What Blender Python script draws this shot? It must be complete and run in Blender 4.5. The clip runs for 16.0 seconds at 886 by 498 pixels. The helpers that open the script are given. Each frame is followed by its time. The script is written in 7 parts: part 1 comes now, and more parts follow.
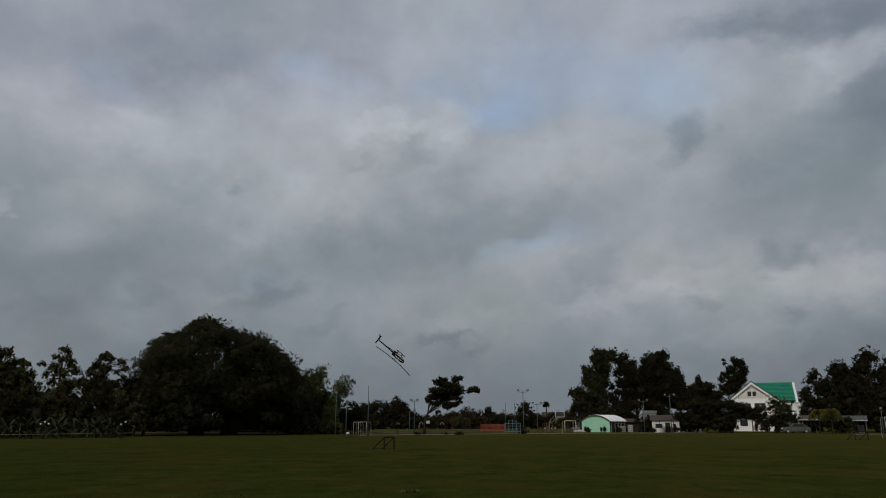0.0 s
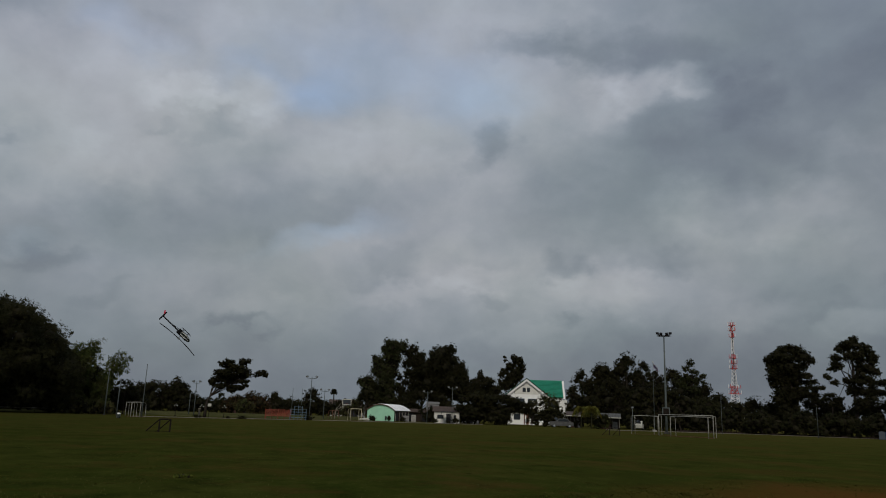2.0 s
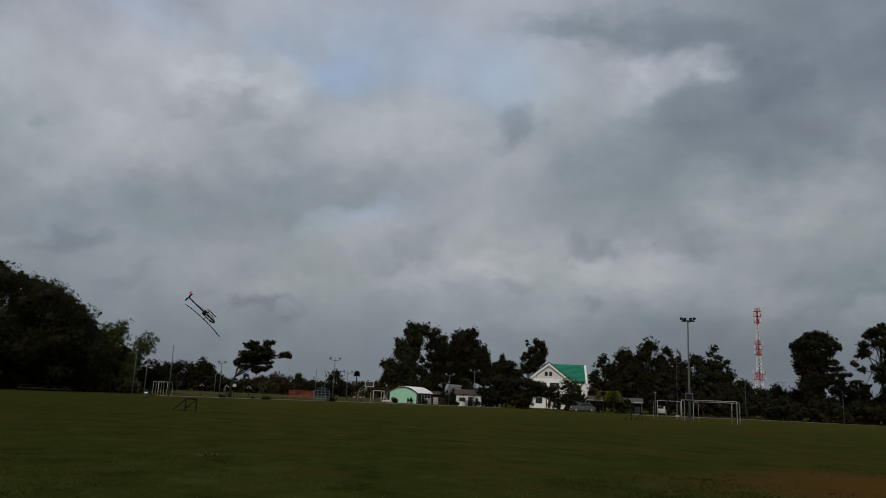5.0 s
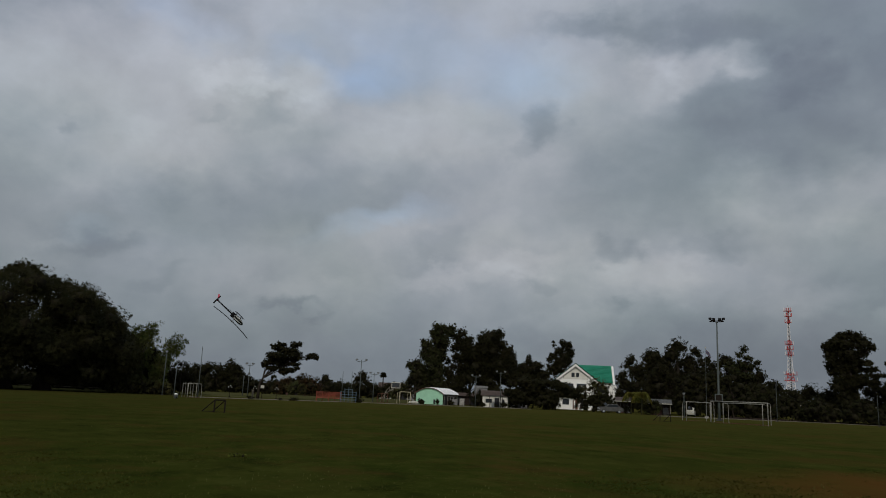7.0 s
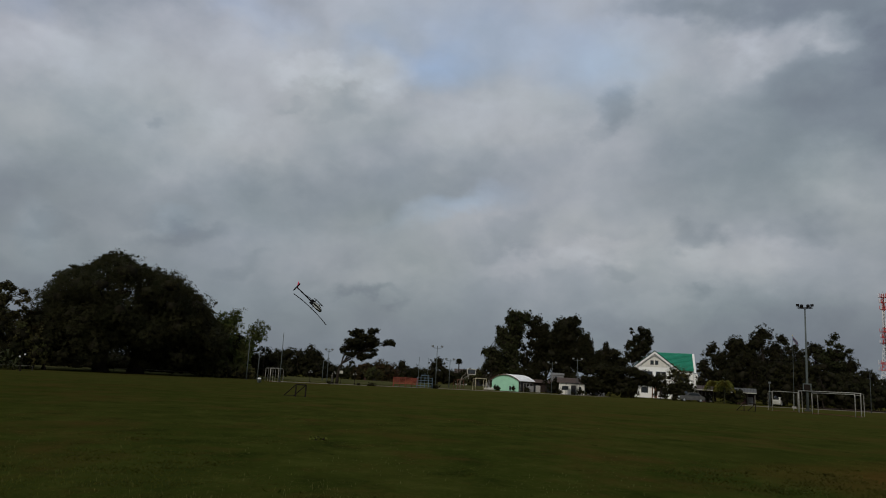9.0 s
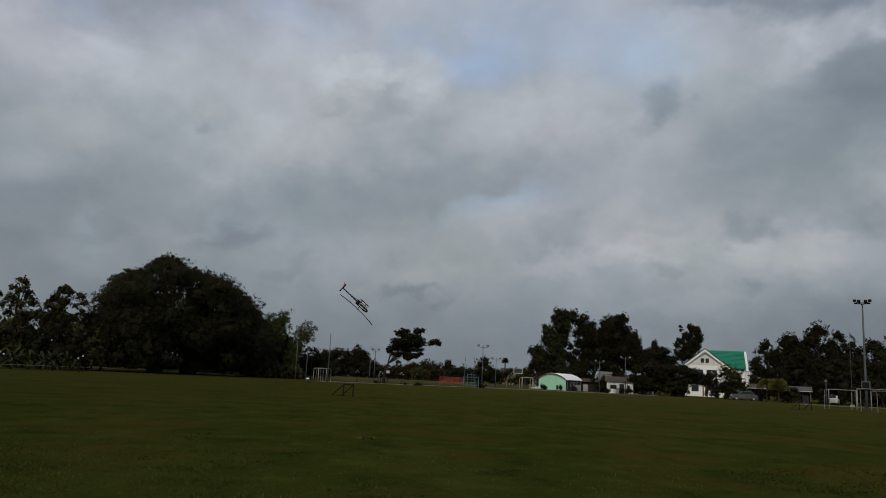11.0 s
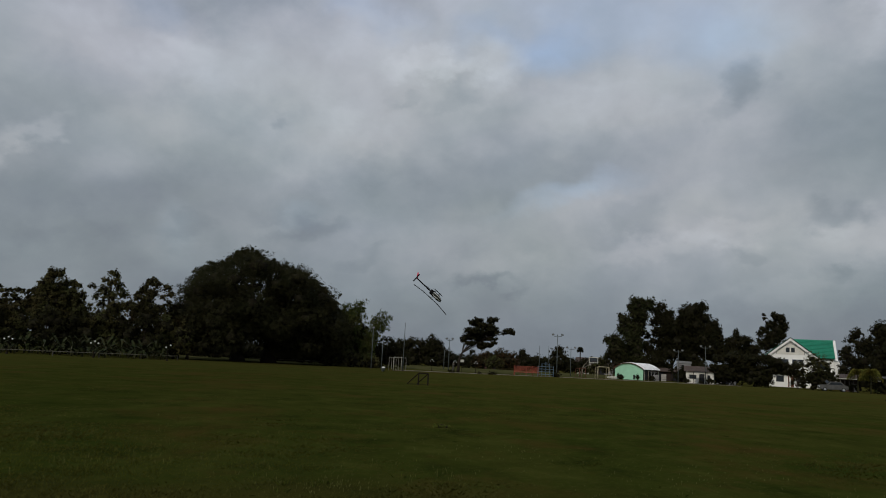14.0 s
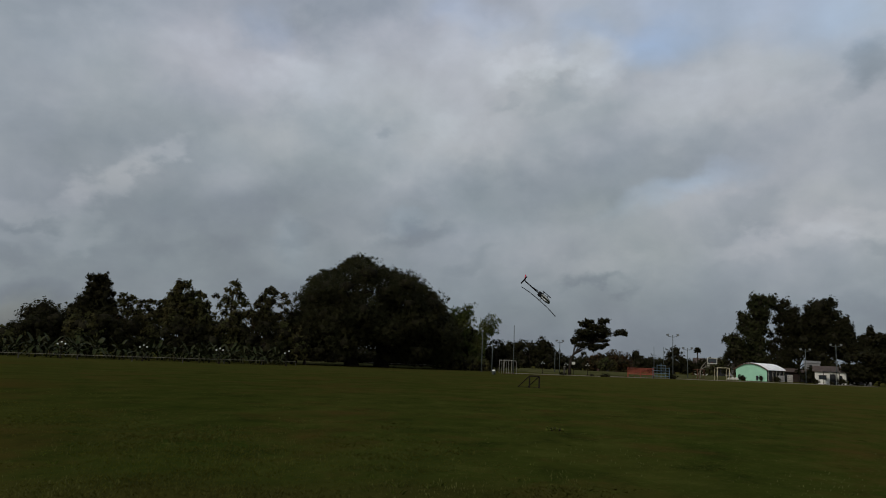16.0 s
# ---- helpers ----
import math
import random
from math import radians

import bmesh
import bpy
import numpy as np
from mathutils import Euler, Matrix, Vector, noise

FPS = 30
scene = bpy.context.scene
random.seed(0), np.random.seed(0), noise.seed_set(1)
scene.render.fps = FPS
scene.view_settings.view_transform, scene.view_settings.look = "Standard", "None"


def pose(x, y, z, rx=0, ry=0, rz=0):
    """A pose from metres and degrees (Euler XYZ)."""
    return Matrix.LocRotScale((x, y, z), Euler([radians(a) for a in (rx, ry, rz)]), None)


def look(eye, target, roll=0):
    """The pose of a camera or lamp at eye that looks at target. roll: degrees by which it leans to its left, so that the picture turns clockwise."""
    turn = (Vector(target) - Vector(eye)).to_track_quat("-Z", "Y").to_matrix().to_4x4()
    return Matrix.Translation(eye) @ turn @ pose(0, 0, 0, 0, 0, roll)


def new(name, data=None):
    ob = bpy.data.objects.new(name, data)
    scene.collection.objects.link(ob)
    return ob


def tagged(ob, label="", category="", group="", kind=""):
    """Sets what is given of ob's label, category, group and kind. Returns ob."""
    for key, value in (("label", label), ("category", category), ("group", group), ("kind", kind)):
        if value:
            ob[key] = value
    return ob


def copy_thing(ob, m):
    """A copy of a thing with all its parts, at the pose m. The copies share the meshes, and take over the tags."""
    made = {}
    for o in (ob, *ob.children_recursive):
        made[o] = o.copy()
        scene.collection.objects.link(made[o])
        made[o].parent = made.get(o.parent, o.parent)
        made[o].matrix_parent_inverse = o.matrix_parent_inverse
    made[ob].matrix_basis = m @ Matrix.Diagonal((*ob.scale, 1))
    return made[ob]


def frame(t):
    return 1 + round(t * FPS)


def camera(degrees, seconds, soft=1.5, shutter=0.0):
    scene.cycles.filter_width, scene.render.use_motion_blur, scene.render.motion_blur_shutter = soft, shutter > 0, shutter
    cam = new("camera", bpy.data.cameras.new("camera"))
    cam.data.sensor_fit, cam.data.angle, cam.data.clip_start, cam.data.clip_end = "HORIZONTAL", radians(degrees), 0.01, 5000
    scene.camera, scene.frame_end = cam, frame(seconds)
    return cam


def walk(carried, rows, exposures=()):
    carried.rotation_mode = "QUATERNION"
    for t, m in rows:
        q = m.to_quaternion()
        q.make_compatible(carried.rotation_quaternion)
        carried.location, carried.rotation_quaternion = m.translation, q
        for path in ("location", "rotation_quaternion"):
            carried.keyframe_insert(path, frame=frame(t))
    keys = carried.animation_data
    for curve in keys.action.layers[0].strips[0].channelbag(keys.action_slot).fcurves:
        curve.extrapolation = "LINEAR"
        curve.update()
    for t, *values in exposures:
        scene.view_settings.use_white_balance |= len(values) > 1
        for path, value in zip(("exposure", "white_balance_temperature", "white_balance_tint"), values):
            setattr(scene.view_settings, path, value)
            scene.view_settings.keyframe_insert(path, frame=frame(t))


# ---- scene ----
cam = camera(61.5, 16.0, soft=1.0)

def aim(yaw, pitch, roll):
    """Hand-held camera at eye height, turning on the spot."""
    return pose(0, 0, 1.6, 90 + pitch, 0, yaw) @ pose(0, 0, 0, 0, 0, roll)


EXPOSURES = ((0.0, -0.20), (1.0, -0.20), (2.5, -0.17), (7.0, -0.09), (11.0, -0.04), (16.0, 0.0))
walk(cam, [
    (0, aim(-0.01, 13.17, -0.03)), (0.2, aim(-0.72, 12.95, 0.05)), (0.5, aim(-2.96, 12.78, 0.42)),
    (0.7, aim(-4.61, 12.90, 0.61)), (1, aim(-7.27, 13.21, 1.14)), (1.2, aim(-10.12, 13.50, 1.57)),
    (1.5, aim(-12.88, 13.28, 1.94)), (1.7, aim(-13.91, 12.91, 1.96)), (2, aim(-15.52, 12.50, 1.98)),
    (2.2, aim(-16.52, 12.14, 2.13)), (2.5, aim(-16.97, 11.82, 2.32)), (3, aim(-16.62, 11.33, 2.52)),
    (3.5, aim(-15.69, 11.38, 2.56)), (6, aim(-13.01, 11.07, 2.65)), (6.5, aim(-12.61, 11.58, 2.58)),
    (6.7, aim(-12.43, 11.52, 2.57)), (7, aim(-11.80, 11.16, 2.61)), (7.5, aim(-10.55, 11.02, 2.64)),
    (8, aim(-9.44, 10.84, 2.42)), (8.2, aim(-8.53, 10.56, 2.37)), (8.5, aim(-7.36, 10.00, 2.68)),
    (11, aim(-2.58, 9.64, 2.87)), (11.5, aim(-0.81, 9.68, 2.79)), (12, aim(0.63, 8.89, 3.10)),
    (12.2, aim(0.53, 8.80, 2.85)), (12.5, aim(0.53, 8.68, 2.85)), (13, aim(1.51, 8.70, 2.87)),
    (13.5, aim(2.00, 8.93, 2.79)), (14, aim(3.02, 8.54, 2.99)), (14.2, aim(3.89, 8.62, 3.03)),
    (14.5, aim(5.22, 9.15, 3.07)), (14.7, aim(5.66, 8.97, 2.97)), (15, aim(7.29, 8.97, 2.50)),
    (15.2, aim(8.80, 8.92, 2.53)), (15.5, aim(9.53, 8.68, 2.36)), (15.7, aim(10.35, 8.40, 2.18)),
    (16, aim(11.29, 8.39, 2.34)),
], EXPOSURES)

# ---- sky: a cloudy Nishita sky ----
SUN_EL, SUN_AZ = 34.0, 200.0      # degrees; behind the camera, clouded over
world = bpy.data.worlds.new("world")
scene.world = world
world.use_nodes = True
wt = world.node_tree
wt.nodes.clear()


def wn(kind, **props):
    n = wt.nodes.new(kind)
    for k, v in props.items():
        if k == "op":
            n.operation = v
        elif k == "inp":
            for i, val in v.items():
                if isinstance(val, bpy.types.NodeSocket):
                    wt.links.new(val, n.inputs[i])
                else:
                    n.inputs[i].default_value = val
    return n


def wmath(op, a, b=0.0, c=0.0):
    return wn("ShaderNodeMath", op=op, inp={0: a, 1: b, 2: c}).outputs[0]


def wvec(op, a, b=(0, 0, 0)):
    return wn("ShaderNodeVectorMath", op=op, inp={0: a, 1: b}).outputs[0]


def wnoise(vec, scale, detail=6.0, rough=0.55, distort=0.0):
    return wn("ShaderNodeTexNoise", inp={"Vector": vec, "Scale": scale, "Detail": detail, "Roughness": rough, "Distortion": distort})


sky_dir = wn("ShaderNodeTexCoord").outputs["Generated"]
sep = wn("ShaderNodeSeparateXYZ", inp={0: sky_dir})
sx_, sy_, sz_ = sep.outputs
el_deg = wmath("MULTIPLY", wmath("ARCSINE", sz_), 57.2958)
az_deg = wmath("MULTIPLY", wmath("ARCTAN2", wmath("MULTIPLY", sx_, -1.0), sy_), 57.2958)
sky_ang = wn("ShaderNodeCombineXYZ", inp={0: az_deg, 1: el_deg}).outputs[0]
# puffs of even size all over the vault, a little flattened and leaning with the wind
vault = wvec("MULTIPLY", sky_dir, (1.0, 1.0, 1.5))
lean = wn("ShaderNodeMapping", inp={"Vector": vault, "Rotation": (0, radians(-24), 0), "Scale": (0.85, 0.85, 1.05)}).outputs[0]
round_puffs = wvec("MULTIPLY", sky_dir, (1.0, 1.0, 1.25))


def pushed(scale, reach, detail):
    """The direction in degrees, shifted about by noise, for ragged cloud edges."""
    off = wvec("SUBTRACT", wnoise(vault, scale, detail, 0.52).outputs["Color"], (0.5, 0.5, 0.5))
    off = wn("ShaderNodeVectorMath", op="SCALE", inp={0: off, "Scale": reach}).outputs[0]
    return wvec("MULTIPLY", wvec("ADD", sky_ang, off), (1, 1, 0))


ang_big, ang_small = pushed(8.0, 8.0, 6.0), pushed(20.0, 5.0, 6.0)
FIELD = {"cloud": [], "clearing": []}


def blob(az, el, rx, ry, rot, w, soft_edge=False):
    big = soft_edge or rx * ry > 9
    g = wn("ShaderNodeMapping", inp={"Vector": ang_big if big else ang_small, "Location": (az, el, 0), "Rotation": (0, 0, radians(rot)), "Scale": (rx * (1.75 if big else 1.65), ry * (1.75 if big else 1.65), 1)})
    g.vector_type = "TEXTURE"
    t = wn("ShaderNodeTexGradient", inp={0: g.outputs[0]})
    t.gradient_type = "SPHERICAL"
    soft = wn("ShaderNodeMapRange", inp={"Value": t.outputs["Fac"], "From Min": 0.0, "From Max": 0.92 if big else 0.80, "To Min": 0.0, "To Max": w})
    soft.interpolation_type = "SMOOTHSTEP"
    return soft.outputs[0]


def cloud(az, el, rx, ry, rot, stops):
    """A lighter or heavier, greyer cloud: its direction, half widths and tilt in degrees, its light in stops."""
    FIELD["cloud"].append(blob(az, el, rx, ry, rot, stops))


def clearing(az, el, rx, ry, rot, w):
    """A thin place in the cloud where blue shows through."""
    FIELD["clearing"].append(blob(az, el, rx, ry, rot, w, True))


cloud(16.6, 21.7, 8.7, 3.5, -10, 0.20)
cloud(5.4, 22.4, 2.7, 0.8, -16, 0.19)
cloud(2.9, 22.3, 1.5, 0.7, -10, 0.24)
cloud(-0.7, 22.5, 2.0, 1.7, -4, 0.24)
cloud(-0.2, 20.8, 2.7, 1.3, -14, 0.12)
cloud(13.9, 15.8, 3.6, 2.4, -8, 0.17)
cloud(21.7, 15.3, 2.9, 1.9, -10, 0.12)
cloud(-10.4, 20.3, 4.2, 2.4, -24, 0.20)
cloud(-6.7, 18.7, 3.6, 1.7, -11, 0.12)
cloud(-30.9, 24.8, 3.6, 1.4, 3, 0.36)
cloud(-28.5, 23.4, 1.7, 1.6, 6, 0.18)
cloud(-34.5, 24.6, 1.8, 0.8, -11, 0.22)
cloud(-34.4, 15.6, 3.1, 2.1, -11, 0.18)
cloud(-27.5, 9.6, 3.6, 2.0, -9, 0.29)
cloud(-18.0, 10.4, 2.6, 1.0, -8, 0.24)
cloud(-12.5, 9.0, 4.5, 0.9, -6, 0.17)
cloud(-0.3, 7.1, 4.8, 0.9, -8, 0.12)
cloud(-32.7, 9.1, 3.9, 2.1, -9, 0.24)
cloud(21.6, 6.4, 2.1, 1.1, -6, 0.12)
cloud(15.9, 9.5, 1.2, 0.6, -17, 0.14)
cloud(-21.5, 6.0, 4.8, 0.8, -6, 0.10)
cloud(6.6, 17.2, 2.6, 1.7, -25, 0.10)
cloud(23.7, 21.7, 2.1, 2.2, -14, 0.14)
cloud(-31.3, 26.9, 8.5, 1.2, 10, -0.45)
cloud(-23.0, 27.6, 4.3, 0.9, 5, -0.30)
cloud(-36.3, 19.8, 5.6, 3.2, -13, -0.50)
cloud(-38.7, 22.9, 2.7, 1.7, -0, -0.35)
cloud(-29.2, 18.4, 5.2, 3.2, -15, -0.25)
cloud(-25.1, 14.8, 6.3, 2.5, -2, -0.20)
cloud(-19.2, 20.8, 1.8, 1.4, -17, -0.42)
cloud(-18.2, 18.8, 1.5, 0.9, -28, -0.20)
cloud(1.7, 21.0, 1.4, 1.0, -24, -0.18)
cloud(3.1, 19.7, 1.8, 0.8, -15, -0.12)
cloud(6.4, 19.9, 1.4, 0.4, -11, -0.12)
cloud(16.7, 17.0, 0.6, 0.5, -10, -0.18)
cloud(-3.3, 14.9, 11.6, 2.5, -7, -0.20)
cloud(8.5, 14.9, 1.5, 1.8, -6, -0.12)
cloud(6.2, 13.0, 9.2, 2.3, -10, -0.15)
cloud(-11.5, 11.2, 2.5, 1.4, -31, -0.20)
cloud(-24.9, 11.2, 1.5, 1.1, -9, -0.30)
cloud(-32.2, 11.1, 1.8, 1.2, -8, -0.22)
cloud(-25.5, 7.5, 1.2, 0.6, -11, -0.22)
cloud(-0.8, 6.0, 2.1, 0.5, -8, -0.20)
cloud(-19.3, 8.7, 0.7, 0.4, -1, -0.12)
cloud(9.0, 7.3, 2.0, 0.7, -30, -0.14)
cloud(19.1, 11.8, 8.0, 2.0, -8, -0.08)
cloud(22.5, 8.6, 1.4, 0.7, -8, -0.13)
cloud(13.2, 9.4, 2.2, 0.7, -22, -0.12)
cloud(22.9, 23.5, 4.5, 1.3, -14, -0.16)
cloud(6.7, 26.6, 2.5, 0.8, -7, -0.10)
cloud(-47.8, 23.9, 4.4, 2.2, -10, -0.30)
cloud(-41.7, 14.6, 4.4, 1.9, -8, 0.29)
cloud(-44.7, 18.7, 2.2, 0.9, -4, 0.14)
cloud(-46.4, 11.8, 3.3, 1.7, -7, 0.12)
cloud(-45.5, 7.1, 3.0, 1.0, -10, 0.19)
cloud(-38.7, 7.6, 2.6, 1.0, -10, 0.17)
cloud(-43.2, 8.1, 1.9, 0.6, -10, -0.10)
cloud(-48.1, 9.1, 1.5, 1.0, 3, -0.12)
cloud(32.4, 13.9, 2.0, 0.6, -37, 0.26)
cloud(35.6, 11.8, 2.4, 0.8, -43, 0.31)
cloud(37.9, 9.4, 1.7, 1.0, -39, 0.24)
cloud(37.5, 7.4, 2.0, 0.9, -17, 0.26)
cloud(41.6, 8.7, 2.1, 0.7, -13, 0.12)
cloud(41.1, 7.8, 2.0, 0.5, -12, -0.22)
cloud(40.2, 14.2, 4.8, 1.9, -19, -0.12)
cloud(42.6, 22.8, 5.5, 1.3, -12, -0.12)
cloud(28.0, 10.5, 6.8, 2.3, -17, -0.15)
cloud(30.3, 7.3, 4.5, 0.8, -15, -0.10)
cloud(31.3, 21.5, 6.4, 2.2, -7, 0.15)
cloud(21.8, 20.1, 5.6, 2.3, 5, 0.20)
cloud(10.7, 17.7, 3.6, 2.8, -1, 0.14)
cloud(20.9, 26.1, 8.7, 1.6, -3, -0.22)
cloud(22.9, 13.0, 6.1, 1.7, -19, -0.06)
cloud(42.3, 5.5, 1.8, 0.7, -6, -0.20)
cloud(12.4, 9.6, 2.4, 0.8, -12, -0.10)
cloud(-0.1, 6.1, 2.3, 0.5, -6, -0.12)
clearing(-4.8, 23.6, 3.0, 1.9, -3, 0.80)
clearing(-10.4, 26.5, 9.1, 3.0, 1, 0.50)
clearing(10.9, 25.6, 1.9, 1.0, -9, 0.40)
clearing(-17.8, 24.2, 2.8, 3.1, 2, 0.40)
clearing(-6.5, 12.9, 4.2, 1.0, -12, 0.28)
clearing(8.2, 24.6, 2.6, 1.1, -8, 0.35)
clearing(14.7, 10.8, 1.9, 0.9, -3, 0.10)
clearing(26.9, 24.2, 1.8, 1.6, -7, 0.30)
clearing(0.6, 24.5, 2.7, 1.2, -5, 0.40)
clearing(23.1, 8.1, 1.3, 1.5, -8, 0.08)
clearing(41.6, 1.8, 5.2, 1.3, 2, 0.45)
cloud(42.0, 1.5, 6.0, 1.7, 0, -1.0)
cloud(-51, 7, 7.0, 5.2, 0, -0.18)
cloud(-43, 7, 7.0, 5.2, 0, -0.11)
cloud(-35, 7, 7.0, 5.2, 0, -0.18)
cloud(-27, 7, 7.0, 5.2, 0, 0.05)
cloud(-19, 7, 7.0, 5.2, 0, 0.06)
cloud(-3, 7, 7.0, 5.2, 0, 0.05)
cloud(5, 7, 7.0, 5.2, 0, -0.04)
cloud(21, 7, 7.0, 5.2, 0, -0.22)
cloud(29, 7, 7.0, 5.2, 0, -0.11)
cloud(37, 7, 7.0, 5.2, 0, -0.10)
cloud(-51, 13, 7.0, 5.2, 0, -0.18)
cloud(-43, 13, 7.0, 5.2, 0, -0.11)
cloud(-35, 13, 7.0, 5.2, 0, -0.09)
cloud(-27, 13, 7.0, 5.2, 0, -0.03)
cloud(-19, 13, 7.0, 5.2, 0, 0.03)
cloud(-11, 13, 7.0, 5.2, 0, -0.06)
cloud(-3, 13, 7.0, 5.2, 0, -0.06)
cloud(13, 13, 7.0, 5.2, 0, -0.14)
cloud(29, 13, 7.0, 5.2, 0, -0.15)
cloud(37, 13, 7.0, 5.2, 0, -0.23)
cloud(-51, 19, 7.0, 5.2, 0, -0.24)
cloud(-43, 19, 7.0, 5.2, 0, -0.23)
cloud(-35, 19, 7.0, 5.2, 0, -0.04)
cloud(-27, 19, 7.0, 5.2, 0, -0.10)
cloud(-19, 19, 7.0, 5.2, 0, 0.04)
cloud(5, 19, 7.0, 5.2, 0, 0.04)
cloud(13, 19, 7.0, 5.2, 0, 0.06)
cloud(21, 19, 7.0, 5.2, 0, -0.04)
cloud(29, 19, 7.0, 5.2, 0, 0.07)
cloud(-51, 25, 7.0, 5.2, 0, -0.25)
cloud(-43, 25, 7.0, 5.2, 0, -0.29)
cloud(-35, 25, 7.0, 5.2, 0, -0.07)
cloud(-19, 25, 7.0, 5.2, 0, 0.20)
cloud(-11, 25, 7.0, 5.2, 0, -0.09)
cloud(5, 25, 7.0, 5.2, 0, 0.10)
cloud(13, 25, 7.0, 5.2, 0, 0.03)
cloud(21, 25, 7.0, 5.2, 0, -0.15)
cloud(29, 25, 7.0, 5.2, 0, 0.09)
cloud(37, 25, 7.0, 5.2, 0, -0.19)
cloud(45, 25, 7.0, 5.2, 0, -0.06)
cloud(-51, 31, 7.0, 5.2, 0, -0.10)
cloud(-43, 31, 7.0, 5.2, 0, -0.36)
cloud(-35, 31, 7.0, 5.2, 0, -0.23)
cloud(-19, 31, 7.0, 5.2, 0, 0.04)
cloud(-11, 31, 7.0, 5.2, 0, 0.09)
cloud(-3, 31, 7.0, 5.2, 0, 0.14)
cloud(5, 31, 7.0, 5.2, 0, 0.10)
cloud(13, 31, 7.0, 5.2, 0, -0.16)
cloud(21, 31, 7.0, 5.2, 0, -0.04)
cloud(-46, 3.5, 9.0, 2.4, 0, -0.30)
cloud(-29, 3.2, 9.0, 2.2, 0, -0.32)
cloud(-2, 3.0, 15.0, 2.2, 0, -0.15)


def total(parts):
    s = parts[0]
    for q in parts[1:]:
        s = wmath("ADD", s, q)
    return s


billow = wnoise(lean, 4.0, 5.0, 0.5, 0.2).outputs["Fac"]
wisp = wnoise(round_puffs, 12.0, 5.0, 0.52, 0.25).outputs["Fac"]
stops = total(FIELD["cloud"])
stops = wmath("ADD", stops, wmath("MULTIPLY", wmath("SUBTRACT", billow, 0.5), 0.45))
stops = wmath("ADD", stops, wmath("MULTIPLY", wmath("SUBTRACT", wisp, 0.5), 0.62))
stops = wmath("ADD", stops, wmath("MULTIPLY", wmath("SUBTRACT", wnoise(round_puffs, 28.0, 5.0, 0.55, 0.3).outputs["Fac"], 0.5), 0.20))
light = wmath("MULTIPLY", wmath("POWER", 2.0, stops), 0.385)
# the deck thickens and dims towards the horizon
low = wn("ShaderNodeMapRange", inp={"Value": el_deg, "From Min": 0.0, "From Max": 12.0, "To Min": 0.57, "To Max": 1.0}).outputs[0]
light = wmath("MULTIPLY", light, low)
tint = wn("ShaderNodeMapRange", inp={"Value": light, "From Min": 0.14, "From Max": 0.42}).outputs[0]
cloud_hue = wn("ShaderNodeValToRGB", inp={0: tint})
ramp = cloud_hue.color_ramp
ramp.elements[0].color, ramp.elements[1].color = (0.675, 0.80, 1.0, 1), (0.735, 0.80, 0.865, 1)
ramp.elements.new(0.45).color = (0.675, 0.80, 0.91, 1)
haze = wn("ShaderNodeMapRange", inp={"Value": el_deg, "From Min": 3.0, "From Max": 26.0, "To Min": 0.965, "To Max": 1.04}).outputs[0]
warm = wn("ShaderNodeMapRange", inp={"Value": el_deg, "From Min": 3.0, "From Max": 26.0, "To Min": 1.035, "To Max": 1.0}).outputs[0]
hue = wvec("MULTIPLY", cloud_hue.outputs[0], wn("ShaderNodeCombineXYZ", inp={0: warm, 1: 1.0, 2: haze}).outputs[0])
# faint violet, green and warm drifts in the grey
drift = wnoise(lean, 5.0, 3.0, 0.5).outputs["Color"]
drift = wvec("ADD", wvec("MULTIPLY", drift, (0.10, 0.06, 0.14)), (0.95, 0.97, 0.93))
hue = wvec("MULTIPLY", hue, drift)
cloud_rgb = wn("ShaderNodeVectorMath", op="SCALE", inp={0: hue, "Scale": wmath("MULTIPLY", light, 12.5)}).outputs[0]
nishita = wn("ShaderNodeTexSky")
nishita.sky_type, nishita.sun_disc = "NISHITA", False
nishita.sun_elevation, nishita.sun_rotation = radians(SUN_EL), radians(SUN_AZ)
nishita.air_density, nishita.dust_density = 1.0, 2.0
thin = wn("ShaderNodeClamp", inp={0: wmath("MULTIPLY", total(FIELD["clearing"]), wmath("ADD", wisp, 0.45))}).outputs[0]
thin = wmath("MULTIPLY", thin, 0.47)
sky_mix = wn("ShaderNodeMix")
sky_mix.data_type = "RGBA"
wt.links.new(thin, sky_mix.inputs[0])
wt.links.new(cloud_rgb, sky_mix.inputs[6])
blue = wn("ShaderNodeVectorMath", op="SCALE", inp={0: nishita.outputs[0], "Scale": 2.0}).outputs[0]
wt.links.new(blue, sky_mix.inputs[7])
bg = wn("ShaderNodeBackground", inp={"Color": sky_mix.outputs[2], "Strength": 0.1})
wt.links.new(bg.outputs[0], wn("ShaderNodeOutputWorld").inputs[0])

sun = new("sun", bpy.data.lights.new("sun", "SUN"))
sun.data.energy, sun.data.angle, sun.data.color = 1.5, radians(12), (1.0, 0.95, 0.86)
_a = radians(SUN_AZ)
sun.matrix_world = look((0, 0, 60), (-60 * math.sin(_a) / math.tan(radians(SUN_EL)), -60 * math.cos(_a) / math.tan(radians(SUN_EL)), 0))

